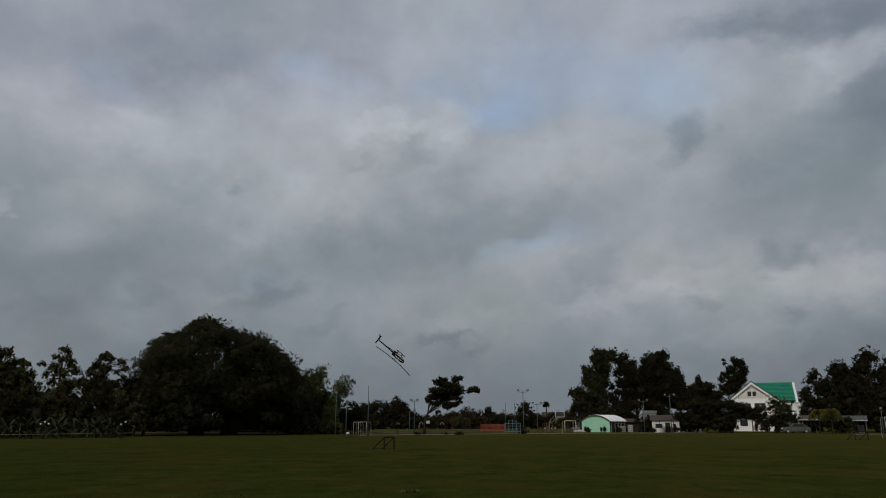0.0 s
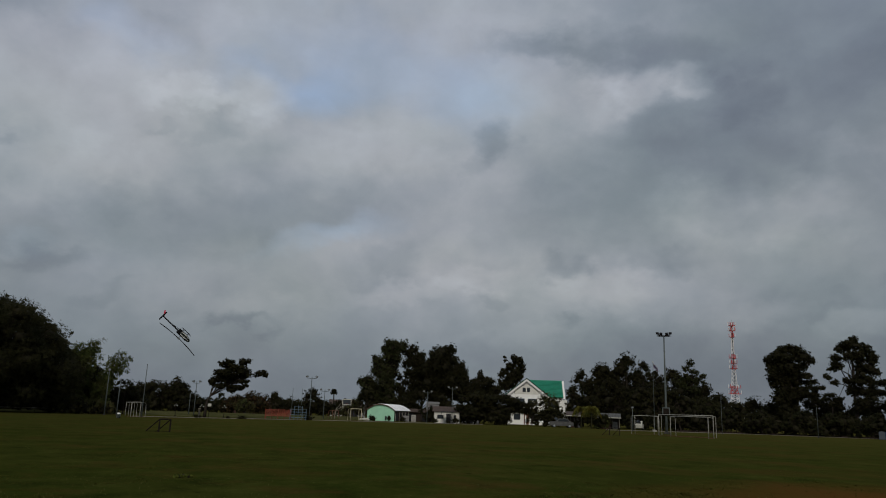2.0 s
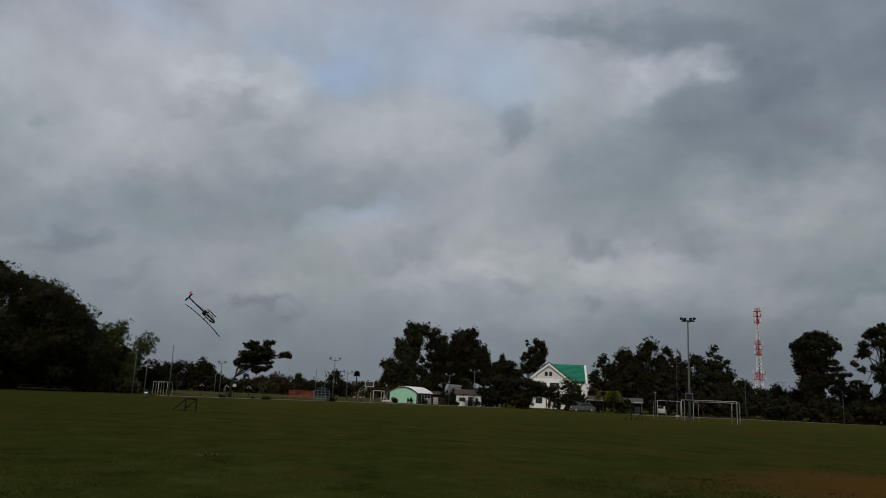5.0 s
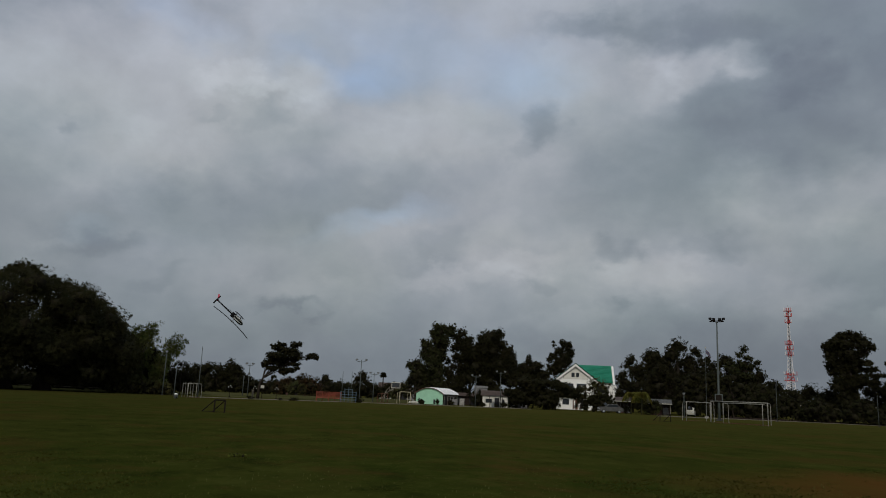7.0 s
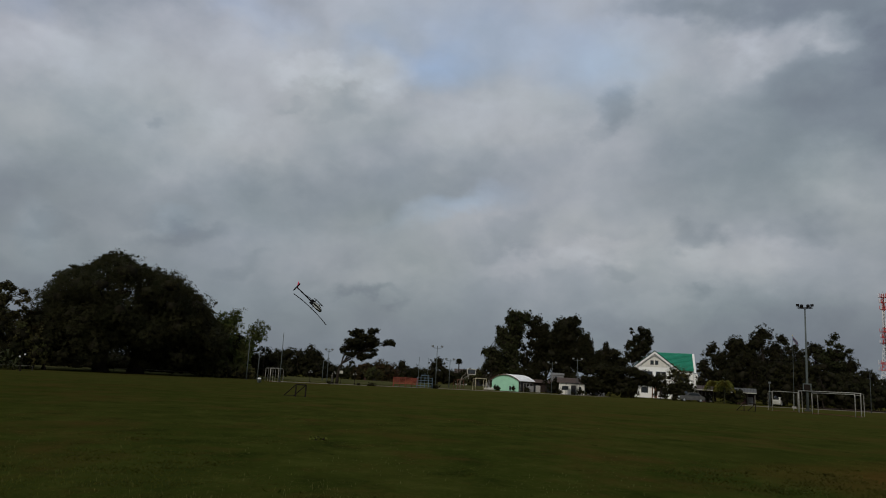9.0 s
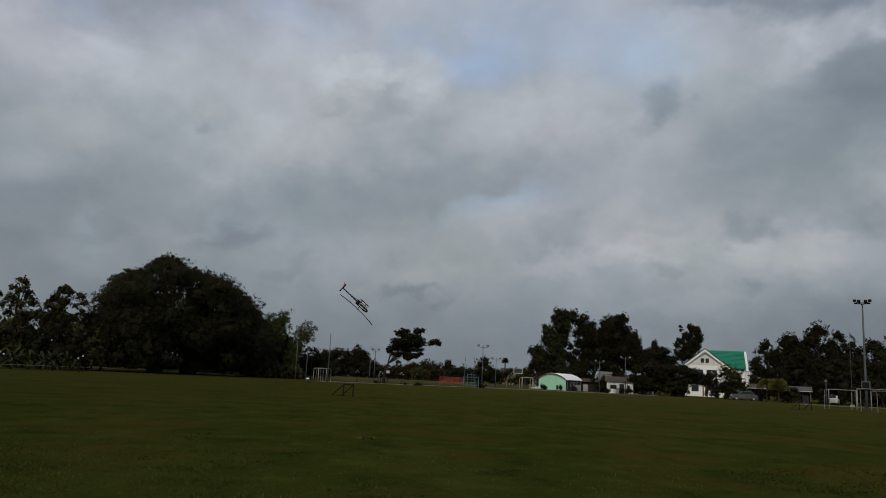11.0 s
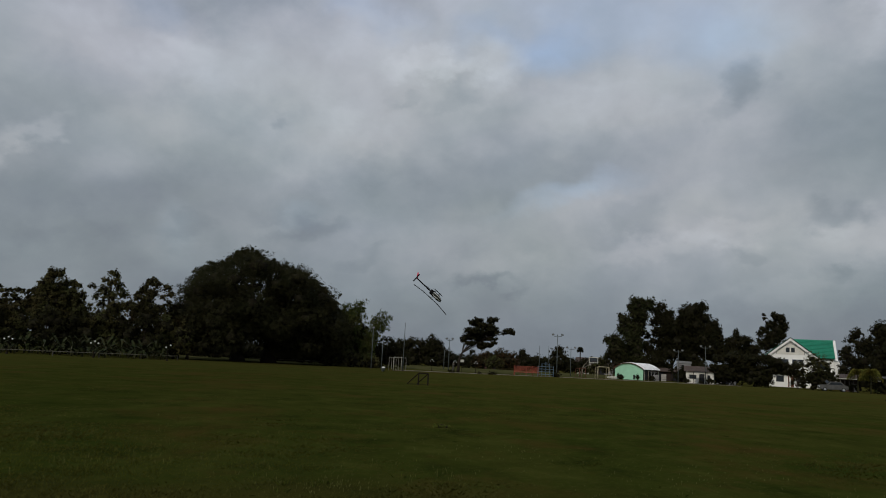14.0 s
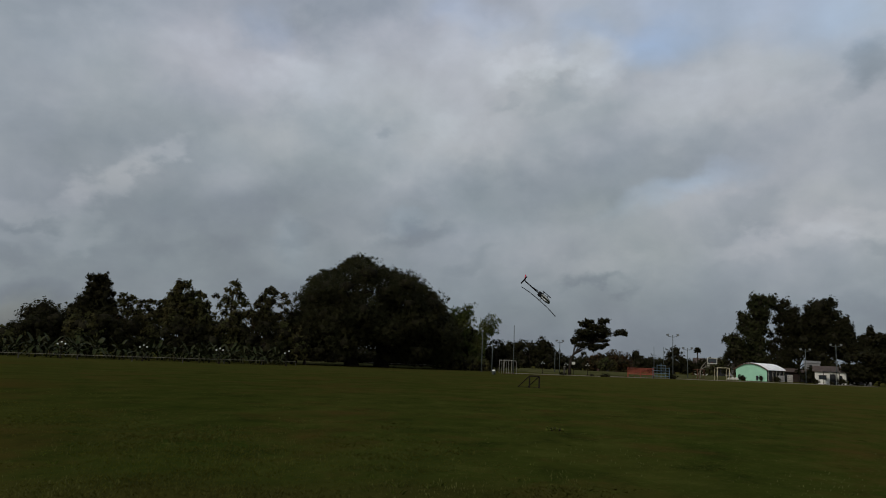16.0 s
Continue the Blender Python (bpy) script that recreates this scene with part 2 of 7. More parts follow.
# ---- materials ----
def mat(name, rgb, rough=0.7, metal=0.0, vary=0.25, scale=3.0, fine=40.0, bump=0.15, rgb2=None, per="island", spec=0.3, through_light=0.0):
    """Procedural surface: colour varied at two scales and from piece to piece, with a fine relief."""
    m = bpy.data.materials.new(name)
    m.use_nodes = True
    nt = m.node_tree
    bs = nt.nodes["Principled BSDF"]
    bs.inputs["Roughness"].default_value, bs.inputs["Metallic"].default_value = rough, metal
    bs.inputs["Specular IOR Level"].default_value = spec
    tc = nt.nodes.new("ShaderNodeTexCoord")
    n1, n2 = nt.nodes.new("ShaderNodeTexNoise"), nt.nodes.new("ShaderNodeTexNoise")
    for n, s in ((n1, scale), (n2, fine)):
        n.inputs["Scale"].default_value, n.inputs["Detail"].default_value = s, 5
        nt.links.new(tc.outputs["Object"], n.inputs["Vector"])
    mix = nt.nodes.new("ShaderNodeMix")
    mix.data_type = "RGBA"
    ramp = nt.nodes.new("ShaderNodeMapRange")
    ramp.inputs[1].default_value, ramp.inputs[2].default_value = 0.35, 0.65
    nt.links.new(n1.outputs["Fac"], ramp.inputs[0])
    nt.links.new(ramp.outputs[0], mix.inputs[0])
    other = rgb2 or tuple(c * (1 - vary) for c in rgb)
    mix.inputs[6].default_value, mix.inputs[7].default_value = (*rgb, 1), (*other, 1)
    hsv = nt.nodes.new("ShaderNodeHueSaturation")
    nt.links.new(mix.outputs[2], hsv.inputs["Color"])
    if per == "island":
        rnd = nt.nodes.new("ShaderNodeNewGeometry").outputs["Random Per Island"]
    else:
        rnd = nt.nodes.new("ShaderNodeObjectInfo").outputs["Random"]
    v1 = nt.nodes.new("ShaderNodeMath")
    v1.operation = "ADD"
    v2 = nt.nodes.new("ShaderNodeMapRange")
    v2.inputs[3].default_value, v2.inputs[4].default_value = 1 - vary, 1 + vary
    nt.links.new(rnd, v2.inputs[0])
    v3 = nt.nodes.new("ShaderNodeMapRange")
    v3.inputs[1].default_value, v3.inputs[2].default_value = 0.3, 0.7
    v3.inputs[3].default_value, v3.inputs[4].default_value = -vary * 0.6, vary * 0.6
    nt.links.new(n2.outputs["Fac"], v3.inputs[0])
    nt.links.new(v2.outputs[0], v1.inputs[0])
    nt.links.new(v3.outputs[0], v1.inputs[1])
    nt.links.new(v1.outputs[0], hsv.inputs["Value"])
    nt.links.new(hsv.outputs[0], bs.inputs["Base Color"])
    if bump:
        b = nt.nodes.new("ShaderNodeBump")
        b.inputs["Strength"].default_value, b.inputs["Distance"].default_value = bump, 0.05
        nt.links.new(n2.outputs["Fac"], b.inputs["Height"])
        nt.links.new(b.outputs[0], bs.inputs["Normal"])
    if through_light:
        glow = nt.nodes.new("ShaderNodeBsdfTranslucent")
        nt.links.new(hsv.outputs[0], glow.inputs["Color"])
        both = nt.nodes.new("ShaderNodeMixShader")
        both.inputs[0].default_value = through_light
        nt.links.new(bs.outputs[0], both.inputs[1])
        nt.links.new(glow.outputs[0], both.inputs[2])
        nt.links.new(both.outputs[0], nt.nodes["Material Output"].inputs[0])
    return m


M_LEAF = mat("leaf_dark", (0.0209, 0.0222, 0.0095), 0.6, vary=0.15, scale=0.6, fine=6, bump=0, rgb2=(0.0275, 0.0246, 0.0097), spec=0.04, through_light=0.4)
M_LEAF_RAIN = mat("leaf_rain_tree", (0.0242, 0.0262, 0.0111), 0.6, vary=0.15, scale=0.35, fine=5, bump=0, rgb2=(0.0321, 0.0299, 0.0121), spec=0.04, through_light=0.4)
M_LEAF_OLIVE = mat("leaf_olive", (0.0532, 0.0594, 0.0215), 0.6, vary=0.15, scale=0.5, fine=6, bump=0, rgb2=(0.0804, 0.0673, 0.0266), spec=0.04, through_light=0.4)
M_LEAF_FRESH = mat("leaf_fresh", (0.0530, 0.0720, 0.0210), 0.55, vary=0.4, scale=0.8, fine=6, bump=0, rgb2=(0.0850, 0.0860, 0.0280), spec=0.04, through_light=0.4)
M_LEAF_RED = mat("leaf_reddish", (0.0592, 0.0314, 0.0165), 0.6, vary=0.4, scale=0.8, fine=6, bump=0, rgb2=(0.0400, 0.0380, 0.0150), spec=0.04, through_light=0.4)
M_LEAF_YELLOW = mat("leaf_yellow", (0.1750, 0.1450, 0.0280), 0.6, vary=0.4, scale=0.8, fine=6, bump=0, rgb2=(0.1150, 0.1300, 0.0300), spec=0.04, through_light=0.4)
M_LEAF_BROWN = mat("leaf_brownish", (0.0626, 0.0512, 0.0225), 0.6, vary=0.15, scale=0.5, fine=6, bump=0, rgb2=(0.0470, 0.0479, 0.0180), spec=0.04, through_light=0.4)
M_LEAF_GREY = mat("leaf_grey_green", (0.0339, 0.0392, 0.0160), 0.6, vary=0.15, scale=0.5, fine=6, bump=0, rgb2=(0.0462, 0.0476, 0.0185), spec=0.04, through_light=0.4)
M_BANANA = mat("leaf_banana", (0.023, 0.033, 0.0115), 0.45, vary=0.4, scale=1.5, fine=12, bump=0.1, rgb2=(0.039, 0.038, 0.016), spec=0.04)
M_CORE_SHADE = mat("crown_core_shade", (0.0209, 0.0190, 0.0114), 0.9, vary=0.3, scale=2, fine=10, bump=0, spec=0.02)
M_BARK = mat("bark", (0.042, 0.034, 0.027), 0.95, vary=0.35, scale=2, fine=14, bump=0.6, spec=0.03)
M_BAMBOO = mat("bamboo_culm", (0.06, 0.058, 0.025), 0.5, vary=0.3, scale=2, fine=14, bump=0.1)
M_PETAL = mat("white_blossom", (0.45, 0.44, 0.38), 0.6, vary=0.1, bump=0)
M_WHITE = mat("white_paint", (0.84, 0.83, 0.79), 0.55, vary=0.08, scale=0.8, fine=9, bump=0.05)
M_WHITE_OLD = mat("weathered_white_paint", (0.50, 0.48, 0.41), 0.6, vary=0.2, scale=3, fine=25, bump=0.1)
M_CREAM = mat("cream_plaster", (0.68, 0.655, 0.59), 0.75, vary=0.15, scale=0.7, fine=8, bump=0.1)
M_GREYWALL = mat("grey_plaster", (0.22, 0.215, 0.21), 0.8, vary=0.2, scale=0.7, fine=9, bump=0.15)
M_MINT = mat("mint_paint", (0.33, 0.60, 0.42), 0.6, vary=0.1, scale=0.9, fine=10, bump=0.06)
M_ZINC = mat("bright_sheet_roof", (0.88, 0.88, 0.88), 0.35, 0.0, vary=0.1, scale=1.5, fine=20, bump=0.05)
M_RUSTROOF = mat("brown_sheet_roof", (0.085, 0.058, 0.046), 0.7, 0.0, vary=0.3, scale=1.5, fine=20, bump=0.1)
M_GREYROOF = mat("grey_sheet_roof", (0.24, 0.24, 0.24), 0.6, 0.1, vary=0.2, scale=1.5, fine=20, bump=0.08)
M_GREENROOF = mat("green_roof_tile", (0.015, 0.20, 0.12), 0.45, vary=0.15, scale=0.7, fine=8, bump=0.05, per="object")
# near-black: awning cloth, and the shade inside openings as a colour
M_DARK = mat("dark_cloth_or_inner_shade", (0.02, 0.02, 0.022), 0.8, vary=0.2, bump=0)
M_GLASS = mat("window_glass", (0.025, 0.03, 0.035), 0.08, vary=0.1, bump=0, spec=0.6)
M_STEEL = mat("galvanised_steel", (0.30, 0.32, 0.33), 0.45, 0.6, vary=0.15, scale=4, fine=30, bump=0.05)
M_DARKSTEEL = mat("dark_steel", (0.018, 0.014, 0.011), 0.85, 0.0, vary=0.2, scale=4, fine=30, bump=0.05, spec=0.05)
M_POSTSTEEL = mat("dull_green_steel", (0.10, 0.115, 0.11), 0.6, 0.2, vary=0.2, scale=4, fine=30, bump=0.05, spec=0.1)
M_TOWER_RED = mat("tower_red_paint", (0.50, 0.065, 0.06), 0.5, vary=0.15, bump=0)
M_TOWER_WHITE = mat("tower_white_paint", (0.78, 0.74, 0.73), 0.5, vary=0.1, bump=0)
M_ORANGE = mat("orange_red_paint", (0.22, 0.050, 0.026), 0.5, vary=0.2, scale=2, fine=15, bump=0.05)
M_BLUE = mat("light_blue_paint", (0.11, 0.17, 0.22), 0.5, vary=0.2, scale=2, fine=15, bump=0.05)
M_DEEPBLUE = mat("blue_tarpaulin", (0.012, 0.025, 0.07), 0.5, vary=0.2, scale=2, fine=15, bump=0.1)
M_YELLOWP = mat("yellowed_paint", (0.46, 0.40, 0.26), 0.55, vary=0.2, scale=3, fine=25, bump=0.05)
M_RUST = mat("rusty_steel", (0.14, 0.06, 0.035), 0.8, 0.1, vary=0.3, scale=4, fine=30, bump=0.1)
M_REDWALL = mat("dark_red_wall", (0.075, 0.035, 0.028), 0.8, vary=0.25, scale=1, fine=10, bump=0.1)
# dark brown walls; in open sheds the colour carries the inner shade
M_DARK_OR_SHADE_WALL = mat("dark_brown_wall", (0.030, 0.021, 0.017), 0.85, vary=0.3, scale=1, fine=10, bump=0.1, spec=0.1)
M_GOAL = mat("chipped_goal_paint", (0.33, 0.32, 0.28), 0.65, vary=0.25, scale=3, fine=25, bump=0.1)
M_RAIL = mat("weathered_rail", (0.22, 0.20, 0.16), 0.85, vary=0.25, scale=1.5, fine=18, bump=0.2, spec=0.05)
M_DULLPOST = mat("dull_concrete", (0.06, 0.056, 0.05), 0.9, vary=0.3, scale=1.5, fine=18, bump=0.2, spec=0.05)
M_CONC = mat("old_concrete", (0.34, 0.32, 0.29), 0.85, vary=0.25, scale=1.2, fine=18, bump=0.2)
M_TARP = mat("grey_tarpaulin", (0.045, 0.052, 0.058), 0.7, vary=0.2, scale=2, fine=15, bump=0.1, spec=0.1)
M_PALEROOF = mat("pale_sheet_roof", (0.27, 0.27, 0.265), 0.55, 0.1, vary=0.25, scale=1.5, fine=20, bump=0.08)
M_DULLROOF = mat("dull_sheet_roof", (0.13, 0.13, 0.125), 0.7, 0.0, vary=0.3, scale=1.5, fine=20, bump=0.08, spec=0.1)
M_PALECLOTH = mat("pale_cloth", (0.075, 0.085, 0.10), 0.75, vary=0.15, scale=2, fine=15, bump=0.1, spec=0.1)
M_RUBBER = mat("black_rubber", (0.02, 0.02, 0.02), 0.8, vary=0.1, bump=0)
M_GLOBE = mat("opal_globe", (0.62, 0.62, 0.60), 0.25, vary=0.03, bump=0, spec=0.5)
M_LENS = mat("lamp_lens", (0.65, 0.68, 0.70), 0.15, vary=0.05, bump=0, spec=0.6)
M_CARBON = mat("black_carbon", (0.01, 0.01, 0.011), 0.6, vary=0.1, bump=0, spec=0.1)
M_PINK = mat("fluorescent_pink", (0.80, 0.08, 0.14), 0.45, vary=0.05, bump=0)
M_CANOPY = mat("white_green_canopy", (0.10, 0.11, 0.10), 0.3, vary=0.1, scale=7, fine=30, bump=0, rgb2=(0.006, 0.010, 0.007))
M_FLAG_R = mat("red_cloth", (0.10, 0.012, 0.016), 0.8, vary=0.1, bump=0)
M_FLAG_W = mat("white_cloth", (0.20, 0.20, 0.20), 0.8, vary=0.05, bump=0)
M_FLAG_B = mat("blue_cloth", (0.02, 0.025, 0.10), 0.8, vary=0.1, bump=0)
def blade_mat(name, rgb, rgb2):
    """Thin leaves that let half of the light through."""
    m = mat(name, rgb, 0.8, vary=0.22, scale=0.15, fine=2, bump=0, rgb2=rgb2, spec=0.0)
    nt = m.node_tree
    bs = nt.nodes["Principled BSDF"]
    tr, mix = nt.nodes.new("ShaderNodeBsdfTranslucent"), nt.nodes.new("ShaderNodeMixShader")
    nt.links.new(bs.inputs["Base Color"].links[0].from_socket, tr.inputs[0])
    nt.links.new(bs.outputs[0], mix.inputs[1])
    nt.links.new(tr.outputs[0], mix.inputs[2])
    nt.links.new(mix.outputs[0], nt.nodes["Material Output"].inputs[0])
    return m


M_GRASSBLADE = blade_mat("grass_blade", (0.108, 0.117, 0.022), (0.138, 0.120, 0.035))
M_STALK = blade_mat("dry_grass_stalk", (0.15, 0.145, 0.05), (0.12, 0.125, 0.04))
M_WEED = blade_mat("weed_leaf", (0.10, 0.13, 0.024), (0.13, 0.14, 0.032))
M_DRYGRASS = mat("dry_verge_grass", (0.085, 0.08, 0.035), 0.95, vary=0.35, scale=0.25, fine=3, bump=0.3, rgb2=(0.055, 0.058, 0.02), spec=0.0)
M_TRACK = mat("pale_dirt", (0.17, 0.14, 0.10), 0.95, vary=0.25, scale=0.3, fine=4, bump=0.3)


def field_material():
    """Mown grass: green and dry patches at several sizes, bare earth close to where people stand."""
    m = bpy.data.materials.new("mown_grass")
    m.use_nodes = True
    nt = m.node_tree
    bs = nt.nodes["Principled BSDF"]
    bs.inputs["Roughness"].default_value, bs.inputs["Specular IOR Level"].default_value = 0.95, 0.0
    tc = nt.nodes.new("ShaderNodeTexCoord")

    def nz(scale, detail=6.0, stretch=(1, 1, 1), rough=0.62):
        mp = nt.nodes.new("ShaderNodeMapping")
        mp.inputs["Scale"].default_value = stretch
        nt.links.new(tc.outputs["Object"], mp.inputs[0])
        n = nt.nodes.new("ShaderNodeTexNoise")
        n.inputs["Scale"].default_value, n.inputs["Detail"].default_value = scale, detail
        n.inputs["Roughness"].default_value = rough
        nt.links.new(mp.outputs[0], n.inputs["Vector"])
        return n.outputs["Fac"]

    def span(v, a, b):
        r = nt.nodes.new("ShaderNodeMapRange")
        r.inputs[1].default_value, r.inputs[2].default_value = a, b
        nt.links.new(v, r.inputs[0])
        return r.outputs[0]

    def mixc(f, a, b):
        x = nt.nodes.new("ShaderNodeMix")
        x.data_type = "RGBA"
        nt.links.new(f, x.inputs[0])
        for i, c in ((6, a), (7, b)):
            if isinstance(c, tuple):
                x.inputs[i].default_value = (*c, 1)
            else:
                nt.links.new(c, x.inputs[i])
        return x.outputs[2]

    mid, small = nz(0.28, 8, (1, 0.8, 1)), nz(9.0, 8)
    sward, tone, dry = nz(0.16, 12, (1, 0.7, 1), 0.66), nz(0.7, 11, (1, 0.7, 1), 0.70), nz(0.24, 12, (1, 0.75, 1), 0.72)
    c = mixc(span(sward, 0.34, 0.64), (0.022, 0.033, 0.0048), (0.037, 0.041, 0.0080))
    c = mixc(span(tone, 0.49, 0.31), c, (0.013, 0.019, 0.0036))
    c = mixc(span(tone, 0.52, 0.72), c, (0.052, 0.056, 0.0120))
    c = mixc(span(dry, 0.51, 0.68), c, (0.054, 0.036, 0.0100))
    c = mixc(span(small, 0.52, 0.95), c, (0.062, 0.060, 0.018))
    # paler and browner with distance from the standing place
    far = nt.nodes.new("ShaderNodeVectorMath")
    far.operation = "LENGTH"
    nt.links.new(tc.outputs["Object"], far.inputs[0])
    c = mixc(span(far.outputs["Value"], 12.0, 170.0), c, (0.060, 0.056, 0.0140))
    c = mixc(span(nz(0.10, 12, (1, 0.7, 1), 0.70), 0.53, 0.68), c, (0.054, 0.038, 0.0100))
    c = mixc(span(nz(0.22, 12, (1, 0.8, 1), 0.72), 0.46, 0.30), c, (0.026, 0.030, 0.006))
    # dimmer light on the rain tree's side, multiplied into the grass colour
    sx = nt.nodes.new("ShaderNodeSeparateXYZ")
    nt.links.new(tc.outputs["Object"], sx.inputs[0])
    dim_or_growth = nt.nodes.new("ShaderNodeMix")
    dim_or_growth.data_type, dim_or_growth.blend_type = "RGBA", "MULTIPLY"
    nt.links.new(span(sx.outputs[0], 1.0, -12.0), dim_or_growth.inputs[0])
    nt.links.new(c, dim_or_growth.inputs[6])
    dim_or_growth.inputs[7].default_value = (0.84, 0.85, 0.84, 1)
    c = dim_or_growth.outputs[2]
    # flecks of dark hollows and pale tussocks
    fleck = nz(1.9, 6, (1, 0.6, 1), 0.62)
    c = mixc(span(fleck, 0.66, 0.74), c, (0.060, 0.064, 0.0145))
    c = mixc(span(fleck, 0.34, 0.26), c, (0.011, 0.014, 0.0030))
    # worn earth near the standing place, ragged edge
    ln = nt.nodes.new("ShaderNodeVectorMath")
    ln.operation = "LENGTH"
    nt.links.new(tc.outputs["Object"], ln.inputs[0])
    ad = nt.nodes.new("ShaderNodeMath")
    ad.operation = "MULTIPLY_ADD"
    nt.links.new(mid, ad.inputs[0])
    ad.inputs[1].default_value = 7.0
    nt.links.new(ln.outputs["Value"], ad.inputs[2])
    c = mixc(span(ad.outputs[0], 14.0, 9.5), c, (0.042, 0.029, 0.009))
    # a bare reddish patch off to the right
    off = nt.nodes.new("ShaderNodeVectorMath")
    off.operation = "DISTANCE"
    nt.links.new(tc.outputs["Object"], off.inputs[0])
    off.inputs[1].default_value = (15.2, 13.2, 0)
    ad2 = nt.nodes.new("ShaderNodeMath")
    ad2.operation = "MULTIPLY_ADD"
    nt.links.new(mid, ad2.inputs[0])
    ad2.inputs[1].default_value = 5.0
    nt.links.new(off.outputs["Value"], ad2.inputs[2])
    c = mixc(span(ad2.outputs[0], 9.5, 4.5), c, (0.085, 0.040, 0.011))
    nt.links.new(c, bs.inputs["Base Color"])
    b = nt.nodes.new("ShaderNodeBump")
    b.inputs["Strength"].default_value, b.inputs["Distance"].default_value = 0.5, 0.06
    nt.links.new(small, b.inputs["Height"])
    nt.links.new(b.outputs[0], bs.inputs["Normal"])
    return m


M_FIELD = field_material()


# ---- building blocks ----
def part(name, bm, material, parent=None, label="", smooth=False):
    """Links a bmesh as one mesh object under a thing or a part."""
    me = bpy.data.meshes.new(name)
    bm.normal_update()
    bm.to_mesh(me)
    bm.free()
    me.materials.append(material)
    if smooth:
        me.polygons.foreach_set("use_smooth", [True] * len(me.polygons))
    ob = new(name, me)
    if parent is not None:
        ob.parent = parent
    if label:
        tagged(ob, label)
    return ob


def thing(name, az, d, label, category, turn=0.0, group="", z=0.0, kind=""):
    """An Empty on the ground in the direction az (degrees, left of straight ahead positive) and d metres off; its x points to the right as seen from the field."""
    e = new(name)
    a = radians(az)
    e.matrix_world = pose(-d * math.sin(a), d * math.cos(a), z, 0, 0, az + turn)
    return tagged(e, label, category, group, kind)


def spot(az, d, z=0.0):
    a = radians(az)
    return Vector((-d * math.sin(a), d * math.cos(a), z))


def box(bm, x0, x1, y0, y1, z0, z1, bevel=0.0):
    m = Matrix.Translation(((x0 + x1) / 2, (y0 + y1) / 2, (z0 + z1) / 2)) @ Matrix.Diagonal((x1 - x0, y1 - y0, z1 - z0, 1))
    r = bmesh.ops.create_cube(bm, size=1, matrix=m)
    if bevel:
        es = list({e for v in r["verts"] for e in v.link_edges})
        bmesh.ops.bevel(bm, geom=es, offset=bevel, segments=1, affect="EDGES")
    return bm


def boxed(*args, bevel=0.02):
    return box(bmesh.new(), *args, bevel=bevel)


def tube(bm, pts, radii, n=6, caps=True):
    """A tapered tube along points."""
    pts = [Vector(p) for p in pts]
    rings = []
    for i, p in enumerate(pts):
        d = (pts[min(i + 1, len(pts) - 1)] - pts[max(i - 1, 0)]).normalized()
        side = d.cross(Vector((0, 0, 1)) if abs(d.z) < 0.9 else Vector((0, 1, 0))).normalized()
        up = side.cross(d)
        r = radii[i] if isinstance(radii, (list, tuple)) else radii
        rings.append([bm.verts.new(p + (side * math.cos(k * math.tau / n) + up * math.sin(k * math.tau / n)) * r) for k in range(n)])
    for a, b in zip(rings, rings[1:]):
        for k in range(n):
            bm.faces.new((a[k], a[(k + 1) % n], b[(k + 1) % n], b[k]))
    if caps:
        bm.faces.new(rings[0][::-1])
        bm.faces.new(rings[-1])
    return bm


def tubed(pts, radii, n=8):
    return tube(bmesh.new(), pts, radii, n)


def extrude_poly(bm, pts, y0, y1):
    """A slab from a polygon in the x-z plane, from y0 to y1."""
    a = [bm.verts.new((x, y0, z)) for x, z in pts]
    b = [bm.verts.new((x, y1, z)) for x, z in pts]
    bm.faces.new(a)
    bm.faces.new(b[::-1])
    for i in range(len(pts)):
        j = (i + 1) % len(pts)
        bm.faces.new((a[j], a[i], b[i], b[j]))
    bmesh.ops.recalc_face_normals(bm, faces=bm.faces)
    return bm


def ball(bm, c, r, seg=10, squash=1.0):
    bmesh.ops.create_uvsphere(bm, u_segments=seg, v_segments=seg // 2 + 1, radius=1, matrix=Matrix.Translation(c) @ Matrix.Diagonal((r, r, r * squash, 1)))
    return bm


def mesh_np(name, verts, faces, material, parent=None, label=""):
    """Many quads or triangles at once."""
    me = bpy.data.meshes.new(name)
    k = faces.shape[1]
    me.vertices.add(len(verts))
    me.vertices.foreach_set("co", verts.astype(np.float32).ravel())
    me.loops.add(faces.size)
    me.loops.foreach_set("vertex_index", faces.astype(np.int32).ravel())
    me.polygons.add(len(faces))
    me.polygons.foreach_set("loop_start", np.arange(0, faces.size, k, dtype=np.int32))
    me.update(calc_edges=True)
    me.validate()
    me.materials.append(material)
    ob = new(name, me)
    if parent is not None:
        ob.parent = parent
    if label:
        tagged(ob, label)
    return ob


# ---- trees ----
ICO = bmesh.new()
bmesh.ops.create_icosphere(ICO, subdivisions=1, radius=1.1)
ICO_V = np.array([v.co[:] for v in ICO.verts])
ICO_F = np.array([[v.index for v in f.verts] for f in ICO.faces])
ICO.free()


